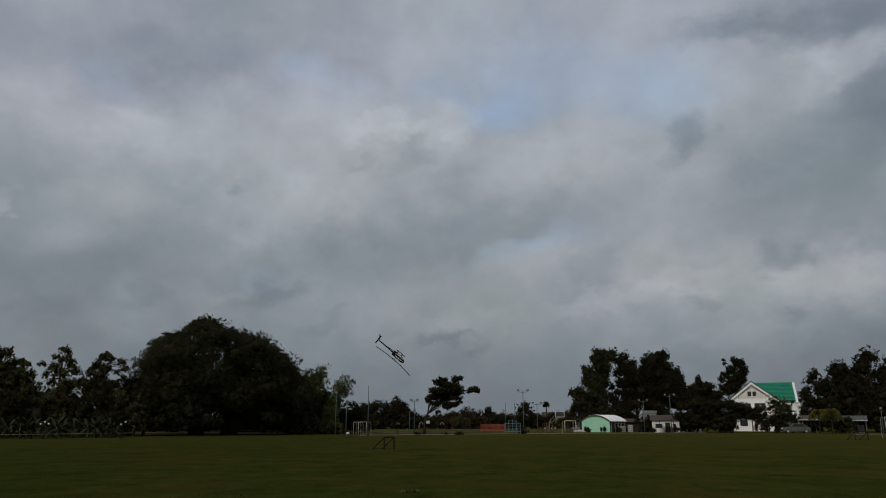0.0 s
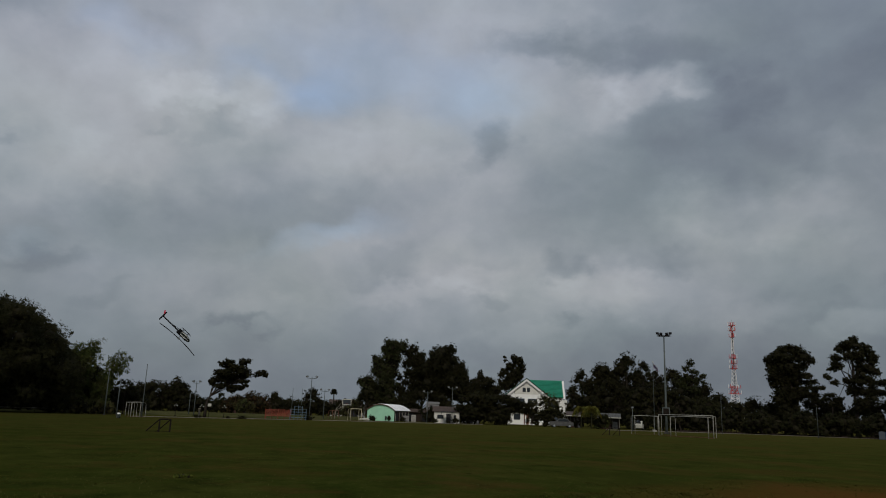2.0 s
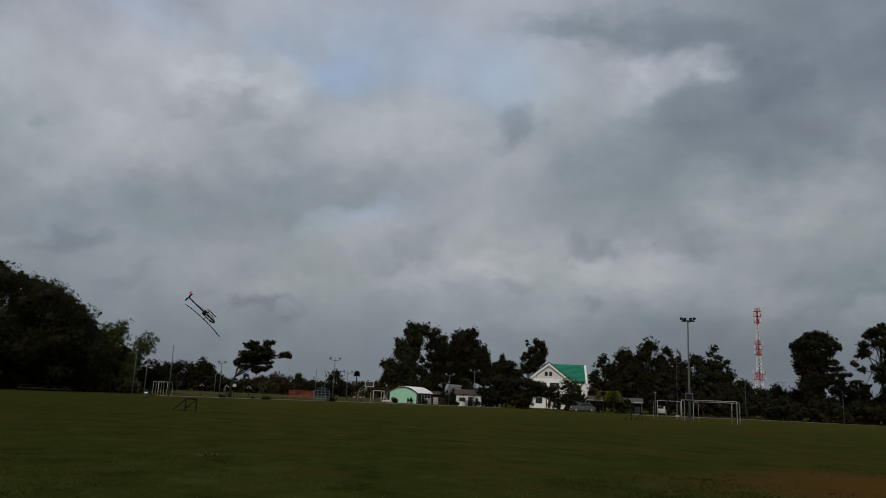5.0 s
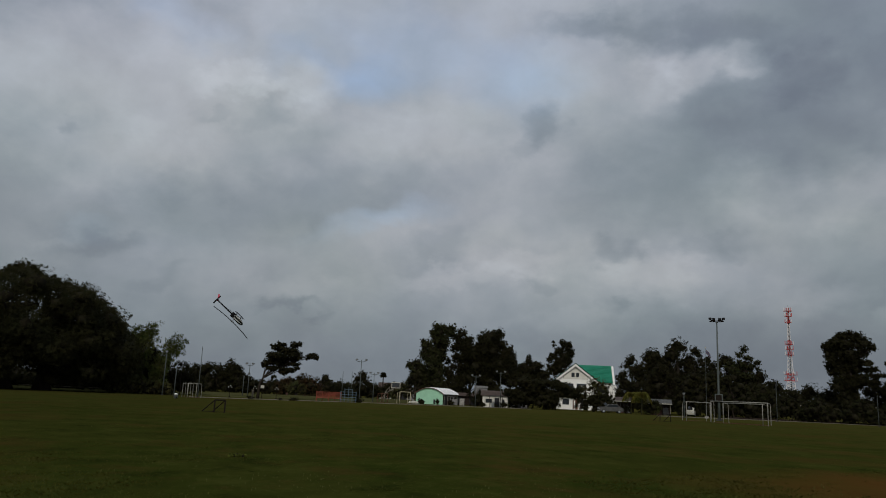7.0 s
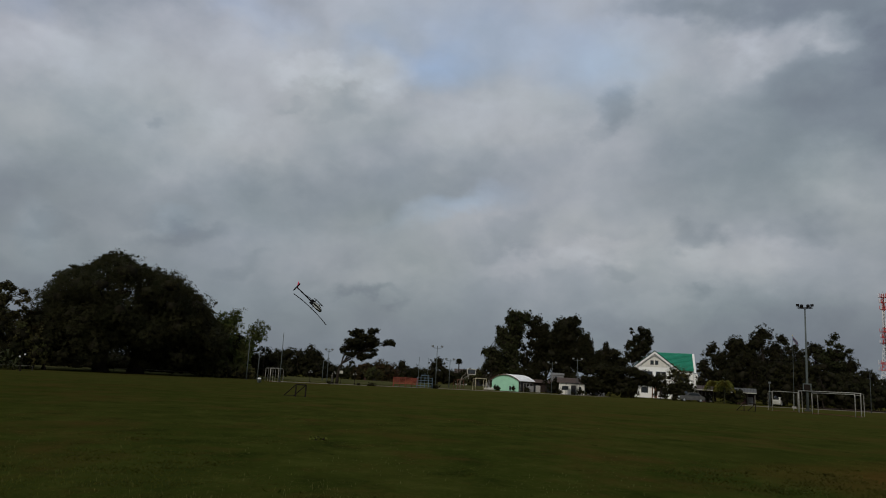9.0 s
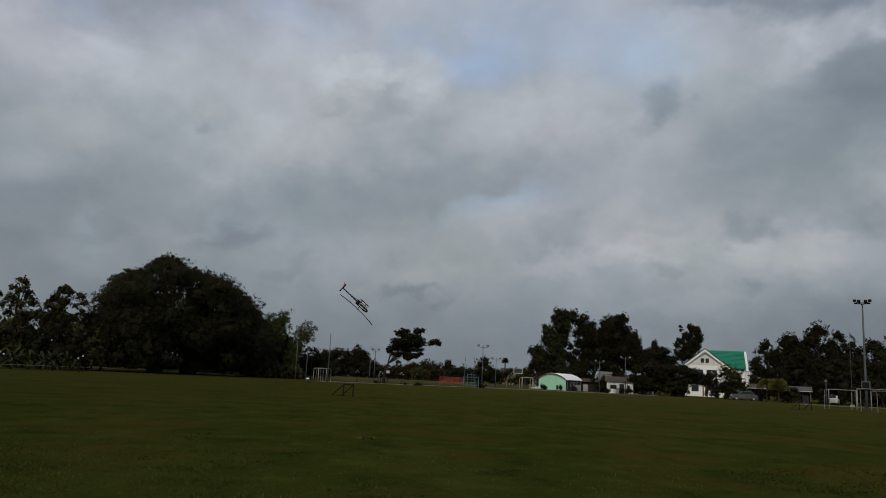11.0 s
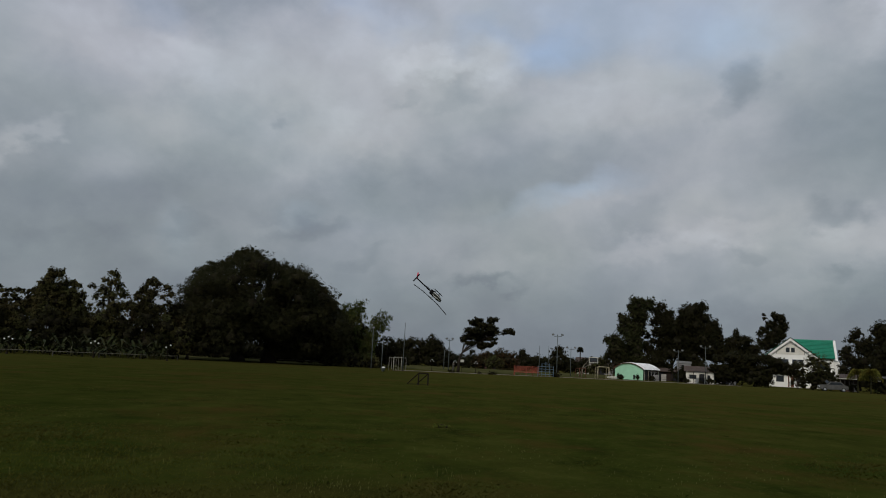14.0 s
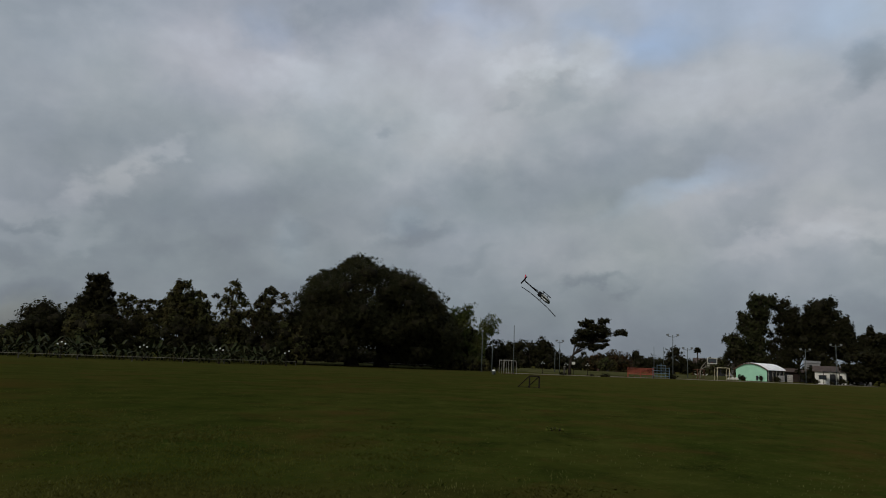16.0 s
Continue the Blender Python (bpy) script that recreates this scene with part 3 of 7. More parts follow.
def foliage(clumps, leaf, dens, seed, material, parent, name="crown", label="", core=0.52, slim=0.55, droop=0.0, spray=0.55):
    """A crown of small folded leaf sprays scattered through lumpy clumps (x, y, z, rx, ry, rz), each round a closed
    core whose dark colour stands for inner shade.
    """
    rng = np.random.default_rng(seed)
    V, F, base = [], [], 0
    for cx, cy, cz, rx, ry, rz in clumps:
        area = 4 * math.pi * ((rx * ry) ** 1.6 / 3 + (rx * rz) ** 1.6 / 3 + (ry * rz) ** 1.6 / 3) ** (1 / 1.6)
        n = max(20, int(area * dens / leaf ** 2 * 1.6))
        d = rng.normal(size=(n, 3))
        d /= np.linalg.norm(d, axis=1, keepdims=True)
        bump = np.ones(n)
        for _ in range(8):
            k = rng.normal(size=3)
            k /= np.linalg.norm(k)
            bump += (0.42 * rng.random() - 0.12) * np.clip((d @ k - 0.5) / 0.5, 0, 1)
        r = bump * (0.44 + 0.50 * rng.random(n) ** 0.65)
        # leaves sit in sprays along short twigs that point outwards
        per = 9
        twig = rng.integers(0, max(1, n // per), n)
        d, r = d[twig], r[twig]
        out = d * 0.8 + rng.normal(size=(n, 3))[twig] * 0.55 + (0, 0, 0.15 - droop)
        out /= np.linalg.norm(out, axis=1, keepdims=True)
        reach = (0.18 + 0.42 * rng.random(n)[twig]) * min(rx, ry, rz, 1.6) * spray
        along = rng.random(n) ** 0.8
        c = d * r[:, None] * (rx, ry, rz) + (cx, cy, cz) + out * (reach * along)[:, None]
        c += rng.normal(size=(n, 3)) * (0.30 * leaf + 0.16 * reach * (1 - 0.6 * along))[:, None]
        face = d * 0.7 + rng.normal(size=(n, 3))[twig] * 0.4 + rng.normal(size=(n, 3)) * 0.18 + (0, 0, 0.35)
        u = np.cross(face, rng.normal(size=(n, 3)))
        u[:, 2] -= droop * 0.5
        u /= np.linalg.norm(u, axis=1, keepdims=True)
        w = np.cross(u, face)
        w /= np.linalg.norm(w, axis=1, keepdims=True)
        s = leaf * (0.55 + 0.9 * rng.random(n))[:, None]
        if core:
            # no leaves inside the closed hearts of the clumps around
            seen = np.ones(n, bool)
            for ox, oy, oz, ax, ay, az in clumps:
                if abs(ox - cx) < rx + ax and abs(oy - cy) < ry + ay and abs(oz - cz) < rz + az:
                    seen &= (((c - (ox, oy, oz)) / (ax * core, ay * core, az * core)) ** 2).sum(1) > 0.4
            c, u, w, s, n = c[seen], u[seen], w[seen], s[seen], int(seen.sum())
        q = np.stack([c - u * s * 0.5, c + w * s * slim * 0.5, c + u * s * 0.5, c - w * s * slim * 0.5], 1).reshape(-1, 3)
        V.append(q)
        F.append(np.arange(n * 4).reshape(n, 4) + base)
        base += n * 4
    V, F = np.concatenate(V), np.concatenate(F)
    crown = mesh_np(name, V, F, material, parent, label)
    # solid dark cores: the shade deep in the crown as a colour
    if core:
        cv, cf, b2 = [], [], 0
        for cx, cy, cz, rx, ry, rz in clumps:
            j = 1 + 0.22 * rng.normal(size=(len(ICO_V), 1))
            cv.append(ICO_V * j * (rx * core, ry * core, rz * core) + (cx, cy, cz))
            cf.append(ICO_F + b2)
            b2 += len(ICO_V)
        mesh_np("inner_foliage", np.concatenate(cv), np.concatenate(cf), M_CORE_SHADE, crown)
    return crown


def limbs(trunk, r0, ends, seed, parent, material=None, rend=0.06):
    """A tapered trunk along points, with curved limbs from its upper part to each end."""
    rng = random.Random(seed)
    bm = bmesh.new()
    n = len(trunk)
    rad = [r0 * (1.35 if i == 0 else 1 - 0.55 * i / max(1, n - 1)) for i in range(n)]
    tube(bm, trunk, rad, 9)
    for e in ends:
        i = rng.randrange(max(1, n // 2), n) if n > 2 else n - 1
        a, b = Vector(trunk[i]), Vector(e)
        mid = (a + b) / 2 + Vector((rng.uniform(-.1, .1), rng.uniform(-.1, .1), 0.12)) * (b - a).length
        tube(bm, [a, a.lerp(mid, 0.5) + Vector((0, 0, 0.02)), mid, mid.lerp(b, 0.55), b], [rad[i] * 0.55, rad[i] * 0.45, rad[i] * 0.33, rad[i] * 0.22, rend], 5, caps=False)
    return part("trunk", bm, material or M_BARK, parent, smooth=True)


def fill(w, z0, z1, n, seed, shape="dome", size=0.3, depth=0.7, flat=0.95):
    """Clumps that fill a crown w metres wide from z0 to z1."""
    rng = random.Random(seed)
    out = []
    for i in range(n):
        s = (i + rng.random()) / n
        if shape == "dome":
            prof = math.sqrt(max(0.02, 1 - s ** 2.2))
        elif shape == "round":
            prof = math.sqrt(max(0.06, 1 - (2 * s - 0.9) ** 2))
        elif shape == "spire":
            prof = 1.02 - 0.85 * s
        else:
            prof = rng.uniform(0.35, 0.9) * (1 - 0.5 * s)
        rr = w / 2 * size * rng.uniform(0.9, 1.35)
        a = rng.random() * math.tau
        rho = max(0.0, w / 2 * prof - rr * 0.7) * math.sqrt(rng.random())
        if rng.random() < 0.45:
            rho = max(0.0, w / 2 * prof - rr * 0.7)
            a = rng.choice((0, math.pi)) + rng.uniform(-0.5, 0.5)
        z = z0 + (z1 - z0 - rr * flat) * s + rr * flat * 0.5
        out.append((rho * math.cos(a), rho * math.sin(a) * depth, z, rr, rr * 0.9, rr * flat))
    return out


def ragged(clumps, seed, lo=.56, hi=.8, n=5):
    """Breaks each bough into smaller uneven tufts."""
    rng = random.Random(seed)
    out = []
    for x, y, z, rx, ry, rz in clumps:
        for _ in range(n):
            a, b = rng.random() * math.tau, rng.uniform(-.6, .6)
            k = rng.uniform(lo, hi)
            out.append((x + rx * .58 * math.cos(a), y + ry * .58 * math.sin(a), z + rz * b, rx * k, ry * k, rz * k * 1.15))
    return out


def tree(az, d, w, h, label, z0=None, n=24, seed=0, shape="dome", material=None, leaf=0.42, dens=1.5, size=0.36, name="tree", r0=None, core=0.52, group="", flat=0.95, clumps=None, trunk=None):
    t = thing(name, az, d, label, "tree", group=group)
    z0 = h * 0.25 if z0 is None else z0
    cl = ragged(clumps, seed) if clumps else fill(w, z0, h, n, seed, shape, size, flat=flat)
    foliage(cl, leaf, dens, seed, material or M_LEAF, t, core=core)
    tr = trunk or [(0, 0, 0), (0.02 * w, 0, z0 * 0.5), (-0.02 * w, 0, z0 + 0.12 * (h - z0)), (0.01 * w, 0, z0 + 0.4 * (h - z0)), (0, 0, z0 + 0.7 * (h - z0))]
    limbs(tr, r0 or max(0.12, h * 0.022), [c[:3] for c in (clumps or cl)], seed, t)
    return t

def boughs(az, d, label, rows, seed, leaf=.26, dens=1.1, core=.55, material=None, r0=.3, name="tree", group="", trunk=None, full=1.0, spray=.5):
    """A tree whose crown is a set of boughs: degrees right of the trunk, degrees over the horizon, half width and half height in degrees."""
    t = thing(name, az, d, label, "tree", group=group)
    q, rng = d * math.tan(radians(1)), random.Random(seed)
    cl = []
    for row in rows:
        x, e, r = row[:3]
        rz = row[3] if len(row) > 3 else r
        cl.append((x * q, rng.uniform(-.5, .5) * r * q, 1.6 + e * q, r * q * full, r * q * full, max(.12, rz * q * full)))
    tufted = ragged(cl, seed, .42, .66, 7) + [(x, y, z, a * .8, b * .8, c * .8) for x, y, z, a, b, c in cl]
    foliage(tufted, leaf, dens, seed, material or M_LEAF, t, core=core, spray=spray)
    top = max(c[2] for c in cl)
    low = min(c[2] for c in cl)
    tr = trunk or [(0, 0, -.05), (.1, 0, low * .6), (-.05, 0, low + .15 * (top - low)), (.05, 0, low + .4 * (top - low)), (0, 0, low + .7 * (top - low))]
    limbs(tr, r0, [c[:3] for c in cl], seed, t)
    return t


def up(d, el):
    """Height above the field of what stands el degrees over the horizon at d metres."""
    return 1.6 + d * math.tan(radians(el))


# ---- ground ----
def ground():
    bm = bmesh.new()
    rings = [0.0, 4, 8, 12, 16, 20, 25, 30, 36, 43, 52, 62, 75, 90, 110, 140, 200, 400, 1000, 4500]
    prev, n = None, 72
    for r in rings:
        if r == 0:
            ring = [bm.verts.new((0, 0, 0))]
        else:
            ring = []
            for k in range(n):
                a = k * math.tau / n
                x, y = r * math.cos(a), r * math.sin(a)
                z = 0.05 * noise.noise((x * 0.11, y * 0.11, 3)) if 6 < r < 76 else 0.0
                ring.append(bm.verts.new((x, y, z)))
        if prev is not None:
            for k in range(n):
                if len(prev) == 1:
                    bm.faces.new((prev[0], ring[k], ring[(k + 1) % n]))
                else:
                    bm.faces.new((prev[k], ring[k], ring[(k + 1) % n], prev[(k + 1) % n]))
        prev = ring
    bmesh.ops.recalc_face_normals(bm, faces=bm.faces)
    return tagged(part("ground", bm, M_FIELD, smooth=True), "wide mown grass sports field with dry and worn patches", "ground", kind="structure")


ground()


def strip(name, pts, width, label, material=None, z=0.02, rise=0.0):
    """A flat, slightly raised track along points (az, d), with uneven edges."""
    rng = random.Random(5)
    bm = bmesh.new()
    prev = None
    fine = []
    for (a0, d0), (a1, d1) in zip(pts, pts[1:]):
        for i in range(14):
            fine.append((a0 + (a1 - a0) * i / 14, d0 + (d1 - d0) * i / 14))
    fine.append(pts[-1])
    for az, d in fine:
        e0, e1 = rng.uniform(-0.3, 0.3), rng.uniform(-0.3, 0.3)
        near, mid, far = spot(az, d - width / 2 + e0, -0.02), spot(az, d, z + 0.01 + rise * .45), spot(az, d + width / 2 + e1, -0.02 + rise)
        n2, f2 = spot(az, d - width / 2 + e0 + 0.2, z), spot(az, d + width / 2 + e1 - 0.2, z + rise)
        row = [bm.verts.new(p) for p in (near, n2, mid, f2, far)]
        if prev:
            for k in range(4):
                bm.faces.new((prev[k], row[k], row[k + 1], prev[k + 1]))
        prev = row
    bmesh.ops.recalc_face_normals(bm, faces=bm.faces)
    return tagged(part(name, bm, material or M_TRACK), label, "path", kind="structure")


strip("verge", [(23, 126), (16, 132), (8, 134), (2, 132), (-6, 140), (-10, 148)], 20, "rough dry grass bank between the track and the trees", M_DRYGRASS, z=.012, rise=.5)
strip("path", [(6.2, 106), (0, 112), (-6, 122), (-15, 132), (-19, 138)], 4.5, "pale dirt track along the far edge of the field")
strip("path", [(-28, 128), (-33, 136), (-38, 145), (-44, 148), (-50, 150)], 6, "pale dirt path along the low wall beside the hedge")

# ---- grass tufts ----
def drift(x, y, scale, seed):
    """Smooth patches between -1 and 1 over the field."""
    rng = np.random.default_rng(seed)
    v = np.zeros(len(x))
    for _ in range(9):
        a, k = rng.random() * math.tau, scale * rng.uniform(.5, 1.7)
        v += np.sin((x * math.cos(a) + y * math.sin(a)) * k + rng.random() * 6.28)
    return np.clip(v / 3.2, -1, 1)


def tufts(name, n, r0, r1, blades, hgt, wid, seed, label, material, spread=.05):
    """Grass tufts whose blades lean apart, taller and denser in patches."""
    rng = np.random.default_rng(seed)
    r = r0 * (r1 / r0) ** rng.random(n)
    a = np.radians(rng.uniform(-54, 48, n))
    x, y = -r * np.sin(a), r * np.cos(a)
    dim_or_growth = drift(x, y, .9, seed + 1) * .6 + drift(x, y, 3.1, seed + 2) * .4
    bare = np.hypot(x - 15.2, y - 13.2) < 4.6
    thin = np.clip((r1 - r) / (r1 * .5), 0, 1)
    keep = (rng.random(n) < np.clip(.62 + .55 * dim_or_growth, .12, 1) * thin) & ~(bare & (rng.random(n) < .8))
    x, y, r, dim_or_growth = x[keep], y[keep], r[keep], dim_or_growth[keep]
    n = len(x)
    V, F, base = [], [], 0
    size = 1 + .55 * np.clip(dim_or_growth, -.6, 1)
    for k in range(blades):
        th = rng.random(n) * math.tau
        h = rng.uniform(hgt * .5, hgt * 1.35, n) * size
        w = rng.uniform(wid * .6, wid * 1.3, n) * (r / r0) ** .5
        d = np.stack([np.cos(th), np.sin(th), np.zeros(n)], 1)
        s = np.stack([-np.sin(th), np.cos(th), np.zeros(n)], 1)
        o = np.stack([x, y, np.full(n, -.03)], 1) + d * (rng.random(n) * spread)[:, None]
        mid = o + d * (h * rng.uniform(.1, .4, n))[:, None] + np.array([0, 0, .62]) * h[:, None]
        tip = mid + d * (h * rng.uniform(.2, .9, n))[:, None] + np.array([0, 0, .38]) * h[:, None]
        V.append(np.stack([o - s * w[:, None], o + s * w[:, None], mid + s * (w * .7)[:, None], tip, mid - s * (w * .7)[:, None]], 1).reshape(-1, 3))
        F.append(np.arange(n * 5).reshape(n, 5) + base)
        base += n * 5
    ob = mesh_np(name, np.concatenate(V), np.concatenate(F), material)
    tagged(ob, label, "grass", kind="stuff")


tufts("grass", 64000, 8.0, 32, 4, .034, .0022, 11, "short tufts of green and dry grass all over the field", M_GRASSBLADE)
tufts("weeds", 260, 8.5, 14, 9, .045, .0045, 14, "broad-leaved weeds standing in loose patches in the grass", M_WEED, spread=.10)


def stalks():
    """Thin pale seed stalks standing above the mown grass in loose drifts."""
    rng = np.random.default_rng(23)
    m = 300
    cr, ca = 9.2 + 10 * rng.random(m) ** 1.7, np.radians(rng.uniform(-50, 46, m))
    k = rng.integers(2, 14, m)
    cx, cy = np.repeat(-cr * np.sin(ca), k), np.repeat(cr * np.cos(ca), k)
    n = len(cx)
    root = np.stack([cx + rng.normal(size=n) * .34, cy + rng.normal(size=n) * .3, np.full(n, -.02)], 1)
    h = rng.uniform(.03, .065, n)
    th = rng.random(n) * math.tau
    side = np.stack([np.cos(th), np.sin(th), np.zeros(n)], 1)
    bend = np.stack([np.cos(th * 3), np.sin(th * 3), np.zeros(n)], 1) * (h * .3)[:, None]
    tip = root + bend + np.array([0, 0, 1]) * h[:, None]
    low = tip - (tip - root) * .28
    w0, w1 = .0012, .0045
    V = np.stack([root - side * w0, root + side * w0, low + side * w1, tip, low - side * w1], 1).reshape(-1, 3)
    ob = mesh_np("grass_stalks", V, np.arange(n * 5).reshape(n, 5), M_STALK)
    tagged(ob, "thin pale seed stalks standing above the mown grass", "grass", kind="stuff")


stalks()

# ---- the broad rain tree with two trunks ----
BD = 115.0


def deg(x):
    return BD * math.tan(radians(x))


def rain_tree():
    t = thing("tree", 16.7, BD, "huge broad dark green rain tree with two thick trunks", "tree")
    rng = random.Random(3)
    cl = []
    # outline of the crown: half degrees from the trunk (right positive) and height in degrees
    outline = [(-5.3, 1.6), (-5.2, 2.8), (-4.7, 4.3), (-4.0, 5.5), (-3.1, 6.0), (-2.3, 6.05), (-1.6, 6.8), (-1.0, 7.1), (-0.3, 6.9), (0.5, 6.3), (1.6, 6.2), (2.6, 5.9), (3.4, 5.3), (4.2, 4.8), (4.9, 4.1), (5.6, 3.3), (6.1, 2.6), (6.4, 1.6)]
    for x, e in outline:
        r = rng.uniform(1.7, 2.3)
        cl.append((deg(x) * 1.02, rng.uniform(-2.5, 2.5), 1.6 + deg(e) - 0.75, r, r, r * 0.8))
    for i in range(170):
        x = rng.uniform(-5.0, 6.0)
        lim = np.interp(x, [o[0] for o in outline], [o[1] for o in outline])
        e = rng.uniform(0.35, max(1.0, lim - 0.7))
        r = rng.uniform(1.8, 2.9)
        span = math.sqrt(max(0.05, 1 - (x / 6.4) ** 2)) * 11.5
        cl.append((deg(x), rng.uniform(-span, span * 0.8), 1.6 + deg(e), r, r, r * 0.75))
    # feathery sprigs at the top
    for x, e in ((-1.2, 7.35), (-0.5, 7.3), (-1.8, 7.0), (-2.7, 6.35), (-3.5, 6.15), (-4.3, 5.6), (0.9, 6.45), (2.9, 6.0), (3.7, 5.4)):
        cl.append((deg(x), rng.uniform(-1, 1), 1.6 + deg(e), 0.9, 0.8, 0.42))
    for _ in range(34):
        x = rng.uniform(-5.0, 6.2)
        e = np.interp(x, [o[0] for o in outline], [o[1] for o in outline]) + rng.uniform(-.05, .28)
        cl.append((deg(x) * 1.02, rng.uniform(-1.5, 1.5), 1.6 + deg(e), rng.uniform(.45, .75), .5, rng.uniform(.16, .26)))
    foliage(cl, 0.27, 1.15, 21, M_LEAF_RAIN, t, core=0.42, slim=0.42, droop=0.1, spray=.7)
    # long feathery fronds that stand out from the crown's upper edge
    V, F = [], []
    for _ in range(300):
        x = rng.uniform(-5.5, 6.3)
        e = float(np.interp(x, [o[0] for o in outline], [o[1] for o in outline])) + rng.uniform(-.35, .08)
        root = Vector((deg(x), rng.uniform(-3, 1), 1.6 + deg(e)))
        rib = Vector((x / 4 - .25 + rng.uniform(-.5, .5), rng.uniform(-.4, .4), rng.uniform(.1, .7))).normalized()
        side = rib.cross(Vector((rng.uniform(-.5, .5), 1, rng.uniform(-.6, .2)))).normalized()
        size = rng.uniform(1.0, 2.0)
        for k in range(11):
            t1 = .1 + .9 * k / 10
            c = root + rib * (size * t1) - Vector((0, 0, .35 * size * t1 * t1))
            for sg in (1, -1):
                tip = c + (side * sg + rib * .5 - Vector((0, 0, .25))) * (size * .26 * (1.15 - .7 * t1))
                n = len(V)
                V += [c - rib * .05, c + rib * .05, tip + rib * .02, tip - rib * .02]
                F.append((n, n + 1, n + 2, n + 3))
    mesh_np("outer_fronds", np.array(V), np.array(F), M_LEAF_RAIN, t, "feathery leaf sprays at the crown's edge")
    ends = [c[:3] for c in cl[::3]]
    left, right = [e for e in ends if e[0] < 0], [e for e in ends if e[0] >= 0]
    limbs([(-2.3, 0, -0.1), (-2.4, 0, 1.2), (-2.2, 0.2, 2.6), (-2.9, 0.3, 4.5), (-3.2, 0, 7)], 0.95, left, 5, t)
    limbs([(2.2, 0.4, -0.1), (2.1, 0.4, 1.2), (2.4, 0.3, 2.6), (2.9, 0, 4.5), (3.0, 0, 7)], 1.0, right, 6, t)


rain_tree()

for i, az in enumerate((24.2, 22.9, 21.5, 20.1, 15.2, 14.0, 12.6, 11.2, 9.8)):
    tree(az, 129 + i % 3, 4.6, 1.7 + (i * 29 % 5) * .2, "low dark scrub in the shade of the rain tree", z0=.2, n=9, seed=700 + i, name="shrub", leaf=.28, dens=.9, size=.42, flat=.7, group="scrub under the rain tree")

# ---- trees behind the left fence ----
LD = 108.0
for az, el, w, shp, m, n, sz, sd in (
        (39.3, 2.7, 7.5, "dome", M_LEAF, 18, .34, 2), (37.6, 2.3, 6, "dome", M_LEAF_BROWN, 14, .34, 3),
        (28.8, 3.0, 5, "dome", M_LEAF_OLIVE, 18, .32, 7), (22.3, 3.2, 5.5, "dome", M_LEAF_RED, 16, .33, 9), (21.4, 2.9, 7, "dome", M_LEAF_RED, 16, .33, 10)):
    tree(az, LD + 1, w, up(LD, el), "leafy tree in the row behind the field fence", z0=1.6, n=n, seed=40 + sd, shape=shp, material=m, leaf=0.26, dens=1.0, size=sz, group="trees behind the fence")
boughs(36.0, LD + 3, "tall dark tree with a flat tufted head", ((-0.30, 4.66, 0.46, 0.26), (0.18, 4.63, 0.43, 0.31), (-0.14, 4.27, 0.56, 0.25), (0.42, 4.08, 0.40), (-0.33, 3.90, 0.37), (0.09, 3.80, 0.43, 0.53), (-0.45, 3.32, 0.53), (0.32, 3.39, 0.56), (-0.84, 2.95, 0.43), (0.79, 3.56, 0.28), (-1.12, 2.53, 0.40), (-0.54, 2.58, 0.70), (0.41, 2.65, 0.77), (1.04, 2.90, 0.40), (-1.44, 2.31, 0.40), (0.03, 1.74, 0.93), (-0.89, 1.55, 0.77)), 61, r0=.26, full=1.14)
boughs(34.0, LD + 2, "pale see-through tree with small round tufts", ((-0.34, 3.43, 0.37), (0.21, 3.43, 0.34), (-0.54, 3.00, 0.34), (0.01, 2.97, 0.37), (0.46, 3.14, 0.25), (-0.11, 2.41, 0.53), (0.38, 2.45, 0.40)), 64, leaf=.24, dens=.6, core=.3, material=M_LEAF_OLIVE, r0=.16)
boughs(32.6, LD, "low arching tree with thin pale foliage", ((-0.41, 3.18, 0.34, 0.19), (0.16, 3.20, 0.37, 0.19), (0.68, 3.12, 0.34, 0.22), (-0.62, 2.82, 0.25), (-0.05, 2.72, 0.46, 0.31), (0.85, 2.72, 0.31), (-0.10, 2.10, 0.62), (0.65, 2.14, 0.56)), 65, leaf=.24, dens=.7, core=.4, material=M_LEAF_BROWN, r0=.16)
boughs(30.4, LD, "broad olive tree with a pointed leafy top", ((-0.09, 4.54, 0.43), (0.27, 4.61, 0.28), (-0.34, 4.13, 0.43), (-0.67, 3.54, 0.53), (0.35, 3.83, 0.56), (1.00, 3.95, 0.40, 0.28), (1.48, 3.91, 0.28, 0.15), (-1.02, 3.23, 0.37), (-0.10, 3.09, 0.85), (0.96, 3.09, 0.74), (-0.64, 2.63, 0.68), (1.69, 3.14, 0.40), (0.52, 2.21, 0.93), (-0.61, 1.78, 0.77), (1.58, 2.20, 0.62)), 66, material=M_LEAF_OLIVE, r0=.28)
boughs(26.9, LD - 1, "slender tree with thin pale foliage and gaps", ((-0.01, 4.96, 0.37, 0.31), (0.35, 4.79, 0.25), (-0.37, 4.40, 0.28), (0.06, 4.21, 0.43), (0.56, 4.03, 0.40), (-0.52, 3.74, 0.34), (-1.17, 3.90, 0.28, 0.19), (0.88, 3.54, 0.40), (-0.01, 3.41, 0.56), (-0.94, 3.20, 0.25), (-0.49, 2.73, 0.34), (0.34, 2.63, 0.68), (1.02, 2.75, 0.46), (-1.16, 2.61, 0.15)), 62, leaf=.24, dens=.7, core=.4, material=M_LEAF_OLIVE, r0=.2)
